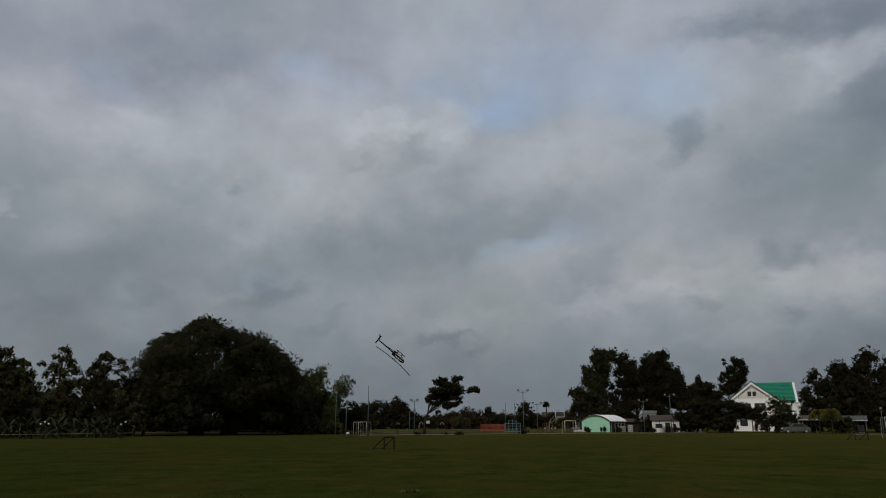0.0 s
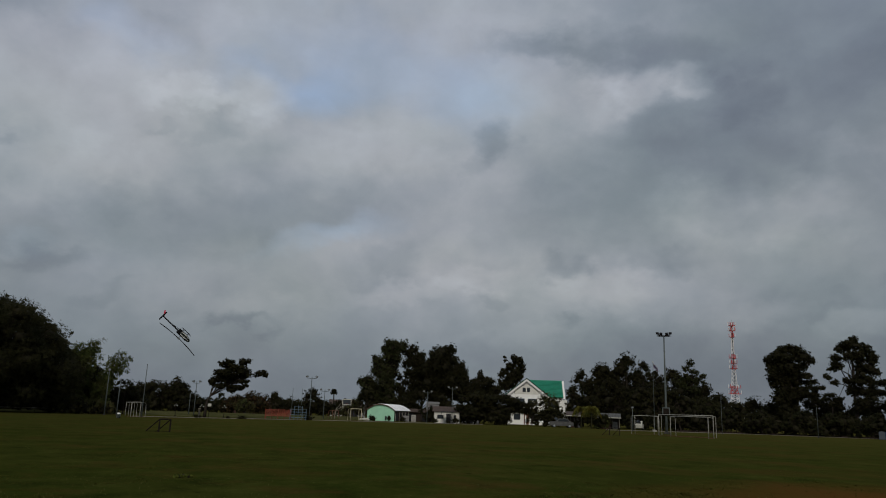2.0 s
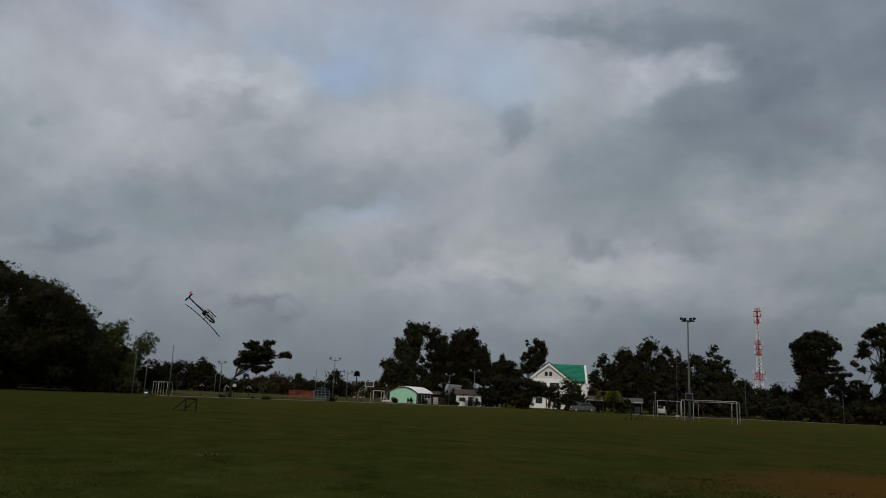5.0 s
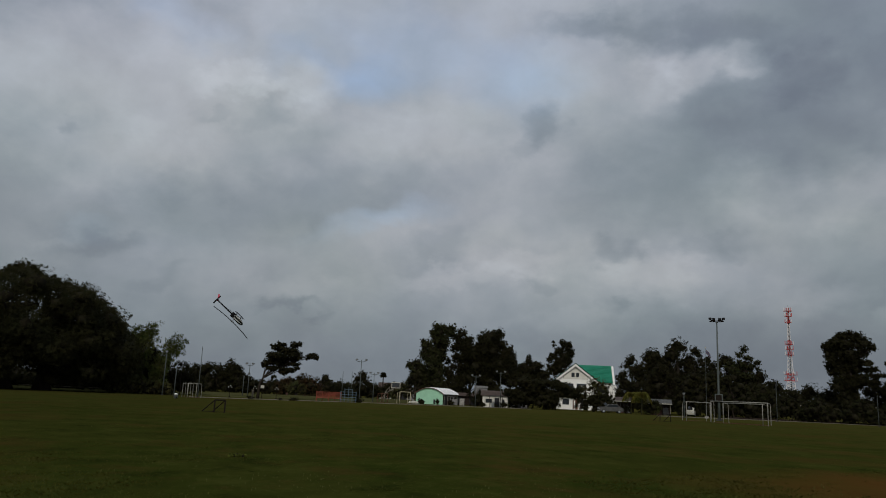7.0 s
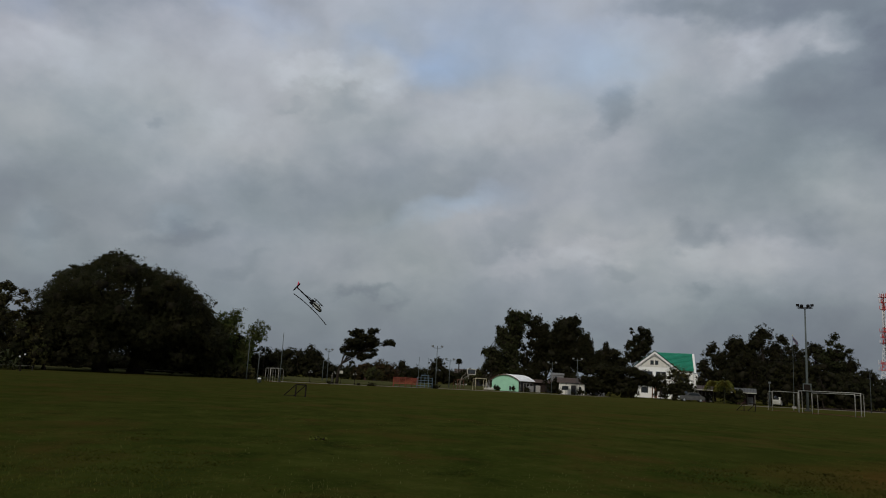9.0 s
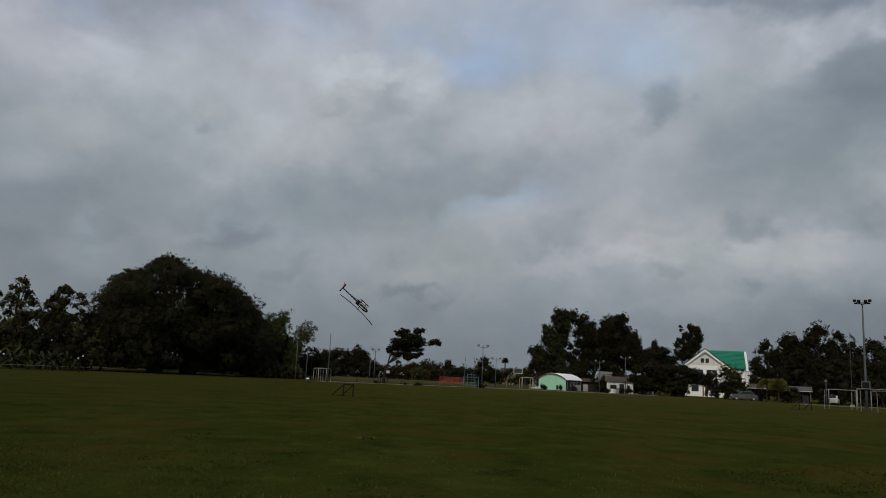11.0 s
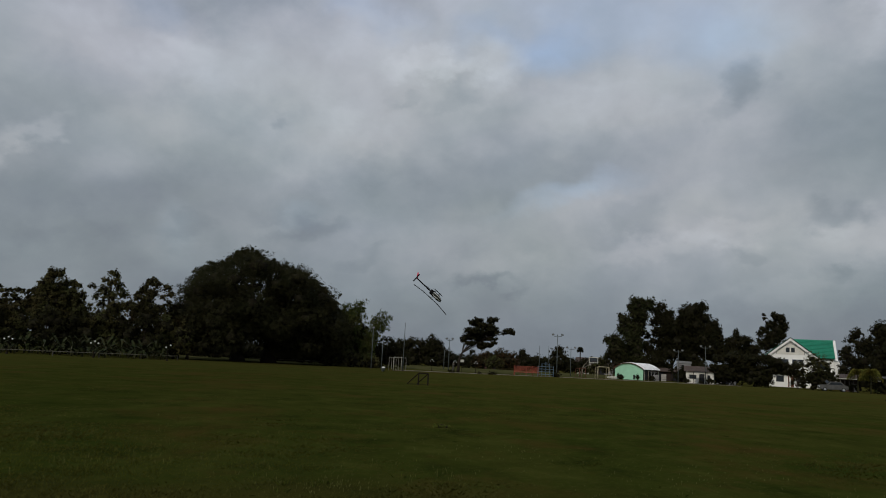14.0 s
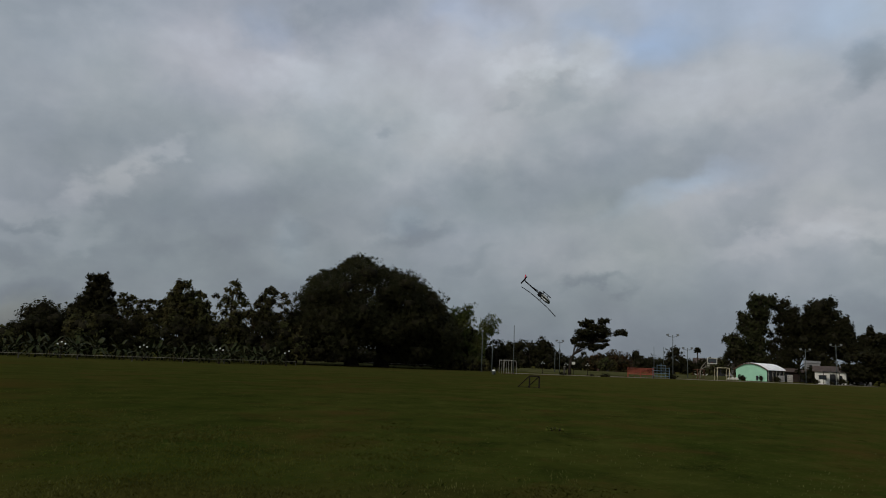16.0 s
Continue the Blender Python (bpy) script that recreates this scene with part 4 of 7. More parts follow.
boughs(24.2, LD - 2, "slender tree with round leafy boughs and gaps", ((-0.15, 4.46, 0.37), (0.36, 4.35, 0.34), (-0.53, 3.99, 0.40), (1.02, 4.17, 0.34), (1.28, 3.67, 0.31), (-0.76, 3.46, 0.40), (0.07, 3.67, 0.46), (0.79, 3.49, 0.22), (1.26, 3.08, 0.28), (-0.16, 2.99, 0.62), (0.72, 2.75, 0.40), (1.11, 2.25, 0.28), (-0.98, 2.72, 0.56), (0.05, 2.19, 0.74)), 63, leaf=.25, dens=.85, core=.5, material=M_LEAF_BROWN, r0=.22)
for i, (az, el, m) in enumerate(((38.6, 2.2, M_LEAF), (36.9, 2.7, M_LEAF_BROWN), (35.0, 2.9, M_LEAF_RED), (33.2, 2.7, M_LEAF_BROWN), (31.6, 2.8, M_LEAF), (29.6, 2.9, M_LEAF_BROWN), (28.3, 2.1, M_LEAF), (26.6, 2.6, M_LEAF_BROWN), (25.0, 2.9, M_LEAF_RED), (23.5, 2.8, M_LEAF_BROWN), (22.0, 2.7, M_LEAF_RED))):
    tree(az, LD + 9, 5.2, up(LD + 9, el), "dense dim tree behind the front row", z0=.8, n=22, seed=560 + i, material=m, leaf=.28, dens=.8, size=.33, group="trees behind the front row")
# low scrub behind the bananas
for i in range(15):
    tree(43 - i * 1.55, LD - 4 + (i * 37 % 4), 6, (2.3 if i < 2 else 4.7) + (i * 53 % 7) * 0.22, "dense green shrub under the tree row", z0=0.3, n=9, seed=80 + i, shape="dome", material=(M_LEAF, M_LEAF_OLIVE, M_LEAF)[i % 3], leaf=.3, dens=.8, size=.42, name="shrub", group="shrubs under the trees")


def blade(bm, root, direction, length, width, arch, seg=7):
    """One long arching leaf with a folded midrib."""
    side = Vector((-direction.y, direction.x, 0)).normalized()
    flat = Vector((direction.x, direction.y, 0))
    prev = None
    for i in range(seg + 1):
        s = i / seg
        p = root + flat * (length * s) + Vector((0, 0, 1)) * (direction.z * length * s - arch * length * s * s)
        w = width * (0.25 + 2.6 * s * (1 - s) ** 0.7) * (1 if i < seg else 0.05)
        row = [bm.verts.new(p - side * w * 0.5), bm.verts.new(p - Vector((0, 0, w * 0.18))), bm.verts.new(p + side * w * 0.5)]
        if prev:
            bm.faces.new((prev[0], row[0], row[1], prev[1]))
            bm.faces.new((prev[1], row[1], row[2], prev[2]))
        prev = row


def banana_plant():
    t = thing("banana_plant", 0, 100, "banana plant with broad arching torn leaves", "plant", group="banana plants")
    rng = random.Random(9)
    part("stem", tubed([(0, 0, -0.02), (0.03, 0, 0.8), (0, 0, 1.5)], [0.12, 0.10, 0.06]), M_BAMBOO, t, smooth=True)
    for k in range(15):
        a = k * 2.4 + rng.uniform(-.3, .3)
        bm = bmesh.new()
        steep = rng.uniform(0.3, 2.0)
        blade(bm, Vector((0, 0, rng.uniform(.5, 1.45))), Vector((math.cos(a), math.sin(a), steep)), rng.uniform(1.1, 1.6), rng.uniform(.3, .45), rng.uniform(.5, 1.2))
        part("leaf", bm, M_BANANA, t)
    return t


bp = banana_plant()
rng = random.Random(77)
first = True
for i in range(60):
    az, d = 43.2 - i * 0.345 + rng.uniform(-.2, .2), 97 + rng.uniform(-4, 6)
    p = spot(az, d)
    s = rng.uniform(0.5, 1.1)
    m = Matrix.Translation(p) @ Euler((0, 0, rng.random() * 6.28)).to_matrix().to_4x4()
    if first:
        bp.matrix_world, first = m, False
        bp.scale = (1.1, 1.1, 1.1)
    else:
        c = copy_thing(bp, m)
        c.scale = (s, s, s)

# ---- bamboo beside the rain tree ----
def bamboo(az, d, h, lean, seed, n=16):
    t = thing("bamboo", az, d, "feathery yellow-green bamboo clump with arching culms", "bamboo")
    rng = random.Random(seed)
    cl = []
    for k in range(n):
        x0, y0 = rng.uniform(-.9, .9), rng.uniform(-.7, .7)
        hh = h * rng.uniform(0.72, 1.0)
        lx, ly = lean * rng.uniform(.7, 1.08) + rng.uniform(-.25, .25), rng.uniform(-.6, .6)
        pts = [Vector((x0 + lx * s ** 2.2 * 1.0, y0 + ly * s * s, hh * (s - 0.10 * s ** 4))) for s in (0, .2, .4, .6, .75, .88, 1.0)]
        part("culm", tubed(pts, [.05, .05, .045, .035, .025, .018, .008], 5), M_BAMBOO, t)
        for s in range(1, 7):
            for _ in range(3):
                p = pts[s] + Vector((rng.uniform(-.5, .5), rng.uniform(-.5, .5), rng.uniform(-.5, .2)))
                r = rng.uniform(.4, .75) * (1.15 - 0.09 * s)
                cl.append((p.x, p.y, p.z, r * 1.3, r, r * .8))
    foliage(cl, .32, .75, seed, M_LEAF_FRESH, t, core=0, slim=.28, droop=.5, spray=.9)


bamboo(9.85, 118, 11.4, 1.5, 1, 18)
bamboo(8.6, 118, 9.7, 3.1, 2, 14)
tree(9.0, 121, 5, up(121, 2.5), "dense dark tree behind the bamboo", z0=.6, n=18, seed=131, leaf=.28, dens=1, size=.34)
tree(7.95, 121, 3, up(121, 1.6), "dense green shrub behind the bamboo", z0=.3, n=12, seed=132, leaf=.28, dens=1, size=.4, name="shrub")
bamboo(10.6, 119, 11.0, 1.2, 4, 16)
for az, el, w, sd in ((10.5, 3.1, 7, 1), (9.3, 2.4, 6.5, 2), (8.2, 1.7, 5.5, 5), (7.4, 1.0, 5.5, 3), (6.4, 0.75, 5, 4)):
    tree(az, 124, w, up(124, el), "dense green shrub beside the bamboo", z0=.4, n=14, seed=120 + sd, material=M_LEAF, leaf=.3, dens=.9, size=.38, name="shrub")
tree(6.85, 122, 2.6, up(122, 1.62), "small thin tree with a flat sparse head", clumps=[(0, 0, up(122, 1.5), .7, .6, .25), (.6, 0, up(122, 1.3), .6, .5, .2), (-.6, 0, up(122, 1.4), .5, .5, .2), (.9, 0, up(122, 1.05), .4, .4, .2)], seed=130, leaf=.3, dens=.7, core=0, r0=.07, z0=2)

for i in range(9):
    tree(22 - i * 1.35, 133 + i % 3, 5, 1.9 + .3 * (i * 5 % 4), "dense dark shrub behind the rain tree", z0=.1, n=9, seed=140 + i, leaf=.32, dens=.8, size=.45, name="shrub", group="shrubs behind the rain tree")
for az, d, w, h in ((10.6, 114, 3.5, 2.0), (9.6, 114.5, 3.5, 2.4), (8.7, 115, 3.2, 2.0), (7.9, 116, 3, 1.5)):
    tree(az, d, w, h, "leafy undergrowth at the foot of the bamboo", z0=.05, n=9, seed=int(az * 31), leaf=.28, dens=.8, size=.45, name="shrub", material=M_LEAF_OLIVE)

# ---- the leaning tree ----
ND = 116.0


def lean_tree():
    """Flat layered boughs on a trunk that bows to one side."""
    q = ND * math.tan(radians(1))

    def at(x, e, y=0.0):
        return (x * q, y, 1.6 + e * q)
    trunk = [(0, 0, -.05), at(.03, .05), at(.10, .35), at(.24, .68), at(.46, .95), at(.80, 1.2), at(1.3, 1.55)]
    t = boughs(1.4, ND, "windswept leaning tree with flat dark layered boughs", ((1.02, 3.11, 0.43, 0.16), (1.44, 3.24, 0.32, 0.13), (2.46, 3.22, 0.46, 0.20), (1.76, 2.80, 0.81, 0.23), (1.15, 2.38, 0.72, 0.29), (2.34, 2.51, 0.55, 0.32), (0.65, 1.93, 0.52, 0.29), (1.43, 1.96, 0.67, 0.32), (0.37, 1.68, 0.26, 0.23), (2.49, 1.83, 0.38, 0.12), (2.01, 1.42, 0.55, 0.19), (1.66, 1.17, 0.32, 0.12), (1.03, 0.84, 0.17, 0.10), (2.67, 1.59, 0.20, 0.09), (0.92, 1.46, 0.43, 0.14), (2.13, 2.17, 0.58, 0.23), (3.72, 2.53, 0.38, 0.16), (4.03, 2.34, 0.19, 0.13), (3.44, 2.32, 0.19, 0.07)), 31, leaf=.22, dens=1.5, core=.6, r0=.20, trunk=trunk, spray=.35, full=1.12)
    part("bough", tubed([at(1.3, 1.55), at(2.2, 2.2), at(2.9, 2.4), at(3.75, 2.46)], [.15, .11, .08, .04], 6), M_BARK, t)


lean_tree()

# ---- trees in the middle distance ----
for az, el, w, d, m, sd, shp in (
        (6.1, 1.35, 7, 150, M_LEAF, 1, "dome"), (5.2, 1.55, 7, 152, M_LEAF, 2, "dome"), (4.4, 1.5, 6, 150, M_LEAF, 3, "dome"), (3.5, 1.85, 6, 148, M_LEAF, 4, "spire"),
        (2.9, 1.5, 5, 150, M_LEAF, 5, "spire"), (2.3, .8, 5, 152, M_LEAF, 6, "dome"), (1.6, .45, 5, 155, M_LEAF, 7, "dome"),
        (.3, .55, 5, 160, M_LEAF, 8, "dome"), (-.6, .8, 5, 158, M_LEAF_RED, 9, "dome"), (-1.9, .95, 7, 158, M_LEAF_RED, 10, "dome"), (-1.3, .5, 4, 150, M_LEAF_OLIVE, 11, "dome"),
        (-3.45, 1.15, 4.6, 165, M_LEAF, 12, "dome"), (-4.4, .6, 6, 170, M_LEAF, 13, "dome"), (-6.15, 1.55, 5.0, 160, M_LEAF, 14, "dome"), (-7.2, .6, 5, 165, M_LEAF, 15, "dome"),
        (-8.2, .75, 4, 175, M_LEAF, 16, "dome"), (-9.2, .8, 5, 165, M_LEAF_OLIVE, 17, "dome"), (-5.2, .45, 6, 180, M_LEAF, 18, "dome")):
    tree(az, d, w, up(d, el), ("reddish leafy bush at the field edge" if m is M_LEAF_RED else "dark leafy tree in the distance behind the field"), z0=.5, n=14, seed=200 + sd, shape=shp, material=m, leaf=.3, dens=.95, size=.38)


def far_wood():
    """Far line of trees along the horizon."""
    rng = random.Random(12)
    cl = []
    for i in range(230):
        az = 46 - i * 0.42
        p = spot(az, 330 + rng.uniform(-20, 40))
        r = rng.uniform(2.5, 4.2)
        cl.append((p.x, p.y, r * .55, r * 1.3, r * 1.3, r * rng.uniform(.7, 1.15)))
    ob = foliage(cl, 1.3, .8, 55, M_LEAF, None, name="far_wood", core=.8)
    tagged(ob, "far line of dark trees along the horizon", "trees", kind="stuff")


far_wood()


def fan_palm(az, d, h):
    t = thing("palm_tree", az, d, "tall sugar palm with a round fan-leaf head", "palm tree")
    part("trunk", tubed([(0, 0, -.05), (.05, 0, h * .4), (0, 0, h - .8)], [.22, .16, .14]), M_BARK, t, smooth=True)
    for k in range(26):
        a, e = k * 2.399, math.asin(max(-.9, min(.95, -0.6 + 1.6 * k / 26)))
        bm = bmesh.new()
        blade(bm, Vector((0, 0, h - .9)), Vector((math.cos(a) * math.cos(e), math.sin(a) * math.cos(e), math.sin(e))), 1.1, .8, .1, 4)
        part("leaf", bm, M_LEAF, t)


fan_palm(-7.72, 200, up(200, 1.6))

# ---- tall trees behind the arched shed ----
SD = 160.0
boughs(-11.6, SD, "tall irregular tree with open leafy boughs", ((0.35, 4.78, 0.58), (0.95, 4.84, 0.46), (-0.24, 4.68, 0.26), (0.15, 4.25, 0.52), (-0.79, 3.82, 0.38), (0.73, 4.13, 0.43), (-0.44, 3.45, 0.52), (0.34, 3.61, 0.49), (-0.68, 2.85, 0.52), (0.20, 2.97, 0.52), (-0.32, 2.21, 0.70), (0.39, 2.16, 0.49), (-1.30, 2.01, 0.55), (-1.92, 2.12, 0.32), (-0.98, 1.37, 0.72), (-0.10, 1.40, 0.64), (-1.63, 1.14, 0.43), (-0.59, 0.78, 0.72), (0.31, 0.75, 0.58)), 301, r0=.32, full=1.14, material=M_LEAF_GREY)
boughs(-13.5, SD + 2, "tall narrow tree with small open boughs and a pale trunk", ((0.05, 4.72, 0.32), (-0.17, 4.26, 0.41), (0.36, 4.19, 0.41), (-0.31, 3.64, 0.36), (0.32, 3.60, 0.46), (-0.27, 2.97, 0.32), (0.24, 2.85, 0.43), (-0.45, 2.20, 0.22), (0.10, 2.15, 0.35), (-0.16, 1.50, 0.29), (0.32, 1.49, 0.43), (-0.84, 1.74, 0.29), (-1.00, 2.11, 0.17), (0.58, 2.16, 0.43), (-0.69, 1.32, 0.29)), 302, leaf=.24, dens=1.0, core=.5, r0=.2, full=1.3)
boughs(-15.7, SD + 1, "big dense dome-shaped dark tree", ((0.02, 4.52, 0.46), (0.44, 4.56, 0.46), (-0.50, 4.20, 0.46), (-0.92, 3.80, 0.44), (0.93, 4.06, 0.46), (0.02, 3.86, 0.80), (1.22, 3.43, 0.55), (-1.13, 3.31, 0.55), (0.49, 3.04, 0.87), (1.55, 2.91, 0.49), (-0.50, 2.62, 0.75), (1.08, 2.31, 0.75), (-1.07, 1.85, 0.64), (0.28, 1.83, 0.80), (1.70, 2.46, 0.41), (1.67, 1.88, 0.58), (-0.40, 1.41, 0.58), (-1.63, 1.50, 0.49)), 303, r0=.5, full=1.25)
boughs(-18.6, SD + 2, "dark spreading tree with a sprig on top", ((0.10, 3.18, 0.13, 0.20), (0.09, 2.84, 0.26), (0.43, 2.51, 0.46, 0.35), (-0.25, 2.45, 0.43, 0.35), (0.89, 2.56, 0.38, 0.23), (0.18, 1.95, 0.75, 0.55), (-0.70, 1.76, 0.64, 0.49), (1.05, 2.01, 0.49, 0.38), (0.69, 1.62, 0.72, 0.49), (-0.30, 1.39, 0.72, 0.49), (-1.24, 1.49, 0.58, 0.49)), 306, r0=.35, full=1.14)
tree(-14.35, SD + 6, 6, up(SD, 3.6), "dense dark tree between two taller trees", z0=1.5, n=24, seed=304, leaf=.26, dens=1.0, size=.32)
tree(-12.6, SD + 8, 4.2, up(SD + 8, 2.9), "dim slender tree in the gap between taller trees", z0=1.2, n=20, seed=305, leaf=.27, dens=.8, size=.3)
tree(-15.9, 158, 5.5, up(158, 1.5), "low dark shrub under the dome-shaped tree", z0=.4, n=14, seed=307, name="shrub", leaf=.3, dens=.8, size=.38)
tree(-13.0, 156, 7, up(156, 1.3), "low dark shrub behind the shed", z0=.4, n=14, seed=308, name="shrub", leaf=.3, dens=.9, size=.38)
tree(-15.1, 148.6, 3.2, up(148.6, .52), "dark shrub before the building in the gap", z0=.2, n=11, seed=336, leaf=.28, dens=1, size=.42, name="shrub")
tree(-14.35, 149.5, 1.8, up(149.5, 1.0), "small dark tree beside the building in the gap", z0=1.6, n=9, seed=337, leaf=.26, dens=.8, size=.42)
tree(-10.2, 158, 5, up(158, 1.6), "small leafy tree beside the shed", z0=.8, n=14, seed=309, leaf=.4, dens=.9, size=.36)
boughs(-21.1, 185, "open-crowned tree behind the white house", ((-0.58, 4.39, 0.12), (-0.53, 4.11, 0.12, 0.14), (0.15, 4.29, 0.29), (0.51, 4.14, 0.35), (-0.09, 3.76, 0.41), (0.60, 3.67, 0.38), (0.23, 3.38, 0.52), (-0.58, 3.34, 0.29), (-0.82, 3.03, 0.29), (-0.24, 2.81, 0.52), (-0.70, 2.38, 0.41), (0.35, 2.88, 0.46), (-0.96, 1.99, 0.26), (-0.14, 2.24, 0.52)), 310, r0=.3)
# trees in front of the house
boughs(-19.9, 140, "wide flat-crowned dark tree in front of the white house", ((-2.31, 1.17, 0.52, 0.35), (-1.66, 1.37, 0.65, 0.32), (-1.03, 1.06, 0.72, 0.35), (-0.33, 1.34, 0.72, 0.35), (0.35, 1.36, 0.72, 0.32), (1.02, 1.14, 0.72, 0.35), (1.65, 0.91, 0.55, 0.29), (2.00, 0.85, 0.38, 0.17), (1.35, 0.70, 0.50, 0.30), (1.80, 0.55, 0.45, 0.28), (2.25, 0.55, 0.40, 0.26), (2.55, 0.85, 0.32, 0.24), (-2.55, 0.48, 0.43, 0.38), (-1.57, 0.40, 0.72, 0.41), (-0.36, 0.45, 0.72, 0.43), (0.60, 0.49, 0.64, 0.38), (-0.81, 0.72, 0.87, 0.38), (1.27, 0.50, 0.49, 0.29), (-2.11, 0.09, 0.49, 0.38), (-1.06, 0.01, 0.58, 0.32), (0.42, 0.15, 0.49, 0.29)), 320, r0=.3, full=1.14)
for az, el, w, d, sd in ((-18.3, .9, 7, 144, 1), (-22.6, .40, 2.4, 140, 5), (-23.5, .55, 4.2, 141, 6)):
    tree(az, d, w, up(d, el), "spreading dark shrub in front of the white house", z0=.3, n=18, seed=320 + sd, leaf=.28, dens=1.05, size=.34, flat=.6, name="shrub")
t = tree(-23.55, 142, 7.4, up(142, 1.75), "small open tree with pale blossom in front of the house", z0=1.6, n=20, seed=330, leaf=.25, dens=.5, size=.26, core=.3, material=M_LEAF_OLIVE)
petals = [(c[0], c[1] - c[4] * .8, c[2] + c[5] * .3, .16, .12, .12) for c in fill(7.0, 2.2, up(142, 1.75), 26, 331, size=.26)]
foliage(petals, .1, .5, 332, M_PETAL, t, name="blossom", core=0, slim=.9)
tree(-20.2, 139, 4.6, up(139, .5), "low dark shrub before the white house", z0=.2, n=12, seed=333, leaf=.28, dens=1, size=.42, name="shrub")
tree(-25.9, 138.5, 1.3, up(138.5, -.1), "dark shrub before the shop", z0=.2, n=10, seed=334, leaf=.28, dens=1, size=.42, name="shrub")
tree(-27.9, 136, 3.5, up(136, .3), "dark shrub before the carport", z0=.2, n=10, seed=335, leaf=.28, dens=1, size=.42, name="shrub")
tree(-24.1, 141, 4.8, up(141, .75), "round dark shrub by the house porch", z0=.5, n=12, seed=331, leaf=.28, dens=1, size=.4, name="shrub")

# ---- wooded mass on the right ----
RD = 158.0
WOOD_NEAR_HOUSE = (
        (-25.6, 2.4, 5, RD + 20, M_LEAF, 1, "dome", 16), (-26.3, 3.55, 6.6, RD + 6, M_LEAF, 2, "dome", 18), (-27.8, 4.0, 9, RD + 5, M_LEAF, 3, "dome", 26), (-29.5, 4.7, 8.5, RD + 4, M_LEAF, 4, "dome", 26),
        (-30.7, 4.25, 6, RD + 4, M_LEAF, 5, "dome", 20), (-28.6, 3.0, 9, RD - 3, M_LEAF, 6, "dome", 24), (-31.5, 3.65, 6, RD + 3, M_LEAF, 7, "dome", 20), (-32.8, 3.75, 7.5, RD + 2, M_LEAF, 8, "dome", 22),
        (-31.5, 2.3, 9, RD - 6, M_LEAF, 9, "dome", 22), (-34.0, 3.4, 7, RD + 3, M_LEAF, 10, "dome", 20), (-35.0, 2.7, 6, RD, M_LEAF, 11, "dome", 18), (-35.9, 2.05, 6, RD, M_LEAF, 12, "dome", 16), (-34.4, 1.7, 9, RD - 8, M_LEAF_RAIN, 13, "dome", 20))
WOOD_BY_PATH = (
        (-36.9, 1.45, 6, RD, M_LEAF_RAIN, 14, "dome", 14), (-38.2, 1.75, 7, RD + 4, M_LEAF, 15, "dome", 16), (-39.3, 1.6, 6, RD + 2, M_LEAF, 16, "dome", 14), (-40.6, 1.7, 7, RD, M_LEAF, 17, "dome", 16),
        (-42.0, 2.0, 7, RD + 2, M_LEAF, 18, "dome", 18), (-43.3, 1.7, 7, RD, M_LEAF, 19, "dome", 16), (-44.8, 1.65, 7, RD + 2, M_LEAF, 20, "dome", 16), (-46.3, 1.9, 7, RD, M_LEAF, 21, "dome", 16), (-47.6, 2.3, 7, RD, M_LEAF, 22, "dome", 18), (-49.0, 2.3, 7, RD, M_LEAF, 23, "dome", 16), (-50.6, 2.6, 8, RD, M_LEAF, 24, "dome", 16))
for az, el, w, d, m, sd, shp, n in WOOD_NEAR_HOUSE + WOOD_BY_PATH:
    tree(az, d, w * 1.1, up(d, el), "dark leafy tree in the wooded edge of the field", z0=.6, n=int(n * 1.7), seed=400 + sd, shape=shp, material=m, leaf=.3, dens=.82, size=.27, group="trees of the wooded edge")
# brownish scrub that slopes down in front of the wood
for i, (az, el, w) in enumerate(((-30.6, 2.5, 7), (-32.0, 2.6, 8), (-33.2, 2.4, 7), (-35.2, 1.6, 7), (-36.4, 1.1, 6), (-38.6, 1.0, 6), (-40.9, .9, 6), (-43.0, .9, 6), (-45.3, .9, 6), (-47.5, 1.0, 7), (-49.6, 1.1, 7))):
    tree(az, RD - 10 - i % 3, w, up(RD - 10, el), "brownish green scrub in front of the wooded edge", z0=.1, n=26, seed=450 + i, material=M_LEAF_RAIN, leaf=.32, dens=.65, size=.3, name="shrub", group="scrub before the wood")
boughs(-34.1, RD - 1, "pale thin tree with an open pointed crown", ((-0.14, 4.24, 0.35, 0.27), (-0.41, 3.83, 0.31, 0.27), (0.11, 3.57, 0.43, 0.23), (-0.42, 3.19, 0.39, 0.27), (0.63, 3.28, 0.35, 0.19), (0.19, 2.94, 0.47, 0.23), (0.80, 2.87, 0.23, 0.16), (-0.78, 2.82, 0.58, 0.47), (-0.08, 2.30, 0.66, 0.39)), 430, leaf=.24, dens=.75, core=.4, r0=.16, material=M_LEAF_GREY)
TD = 154.0
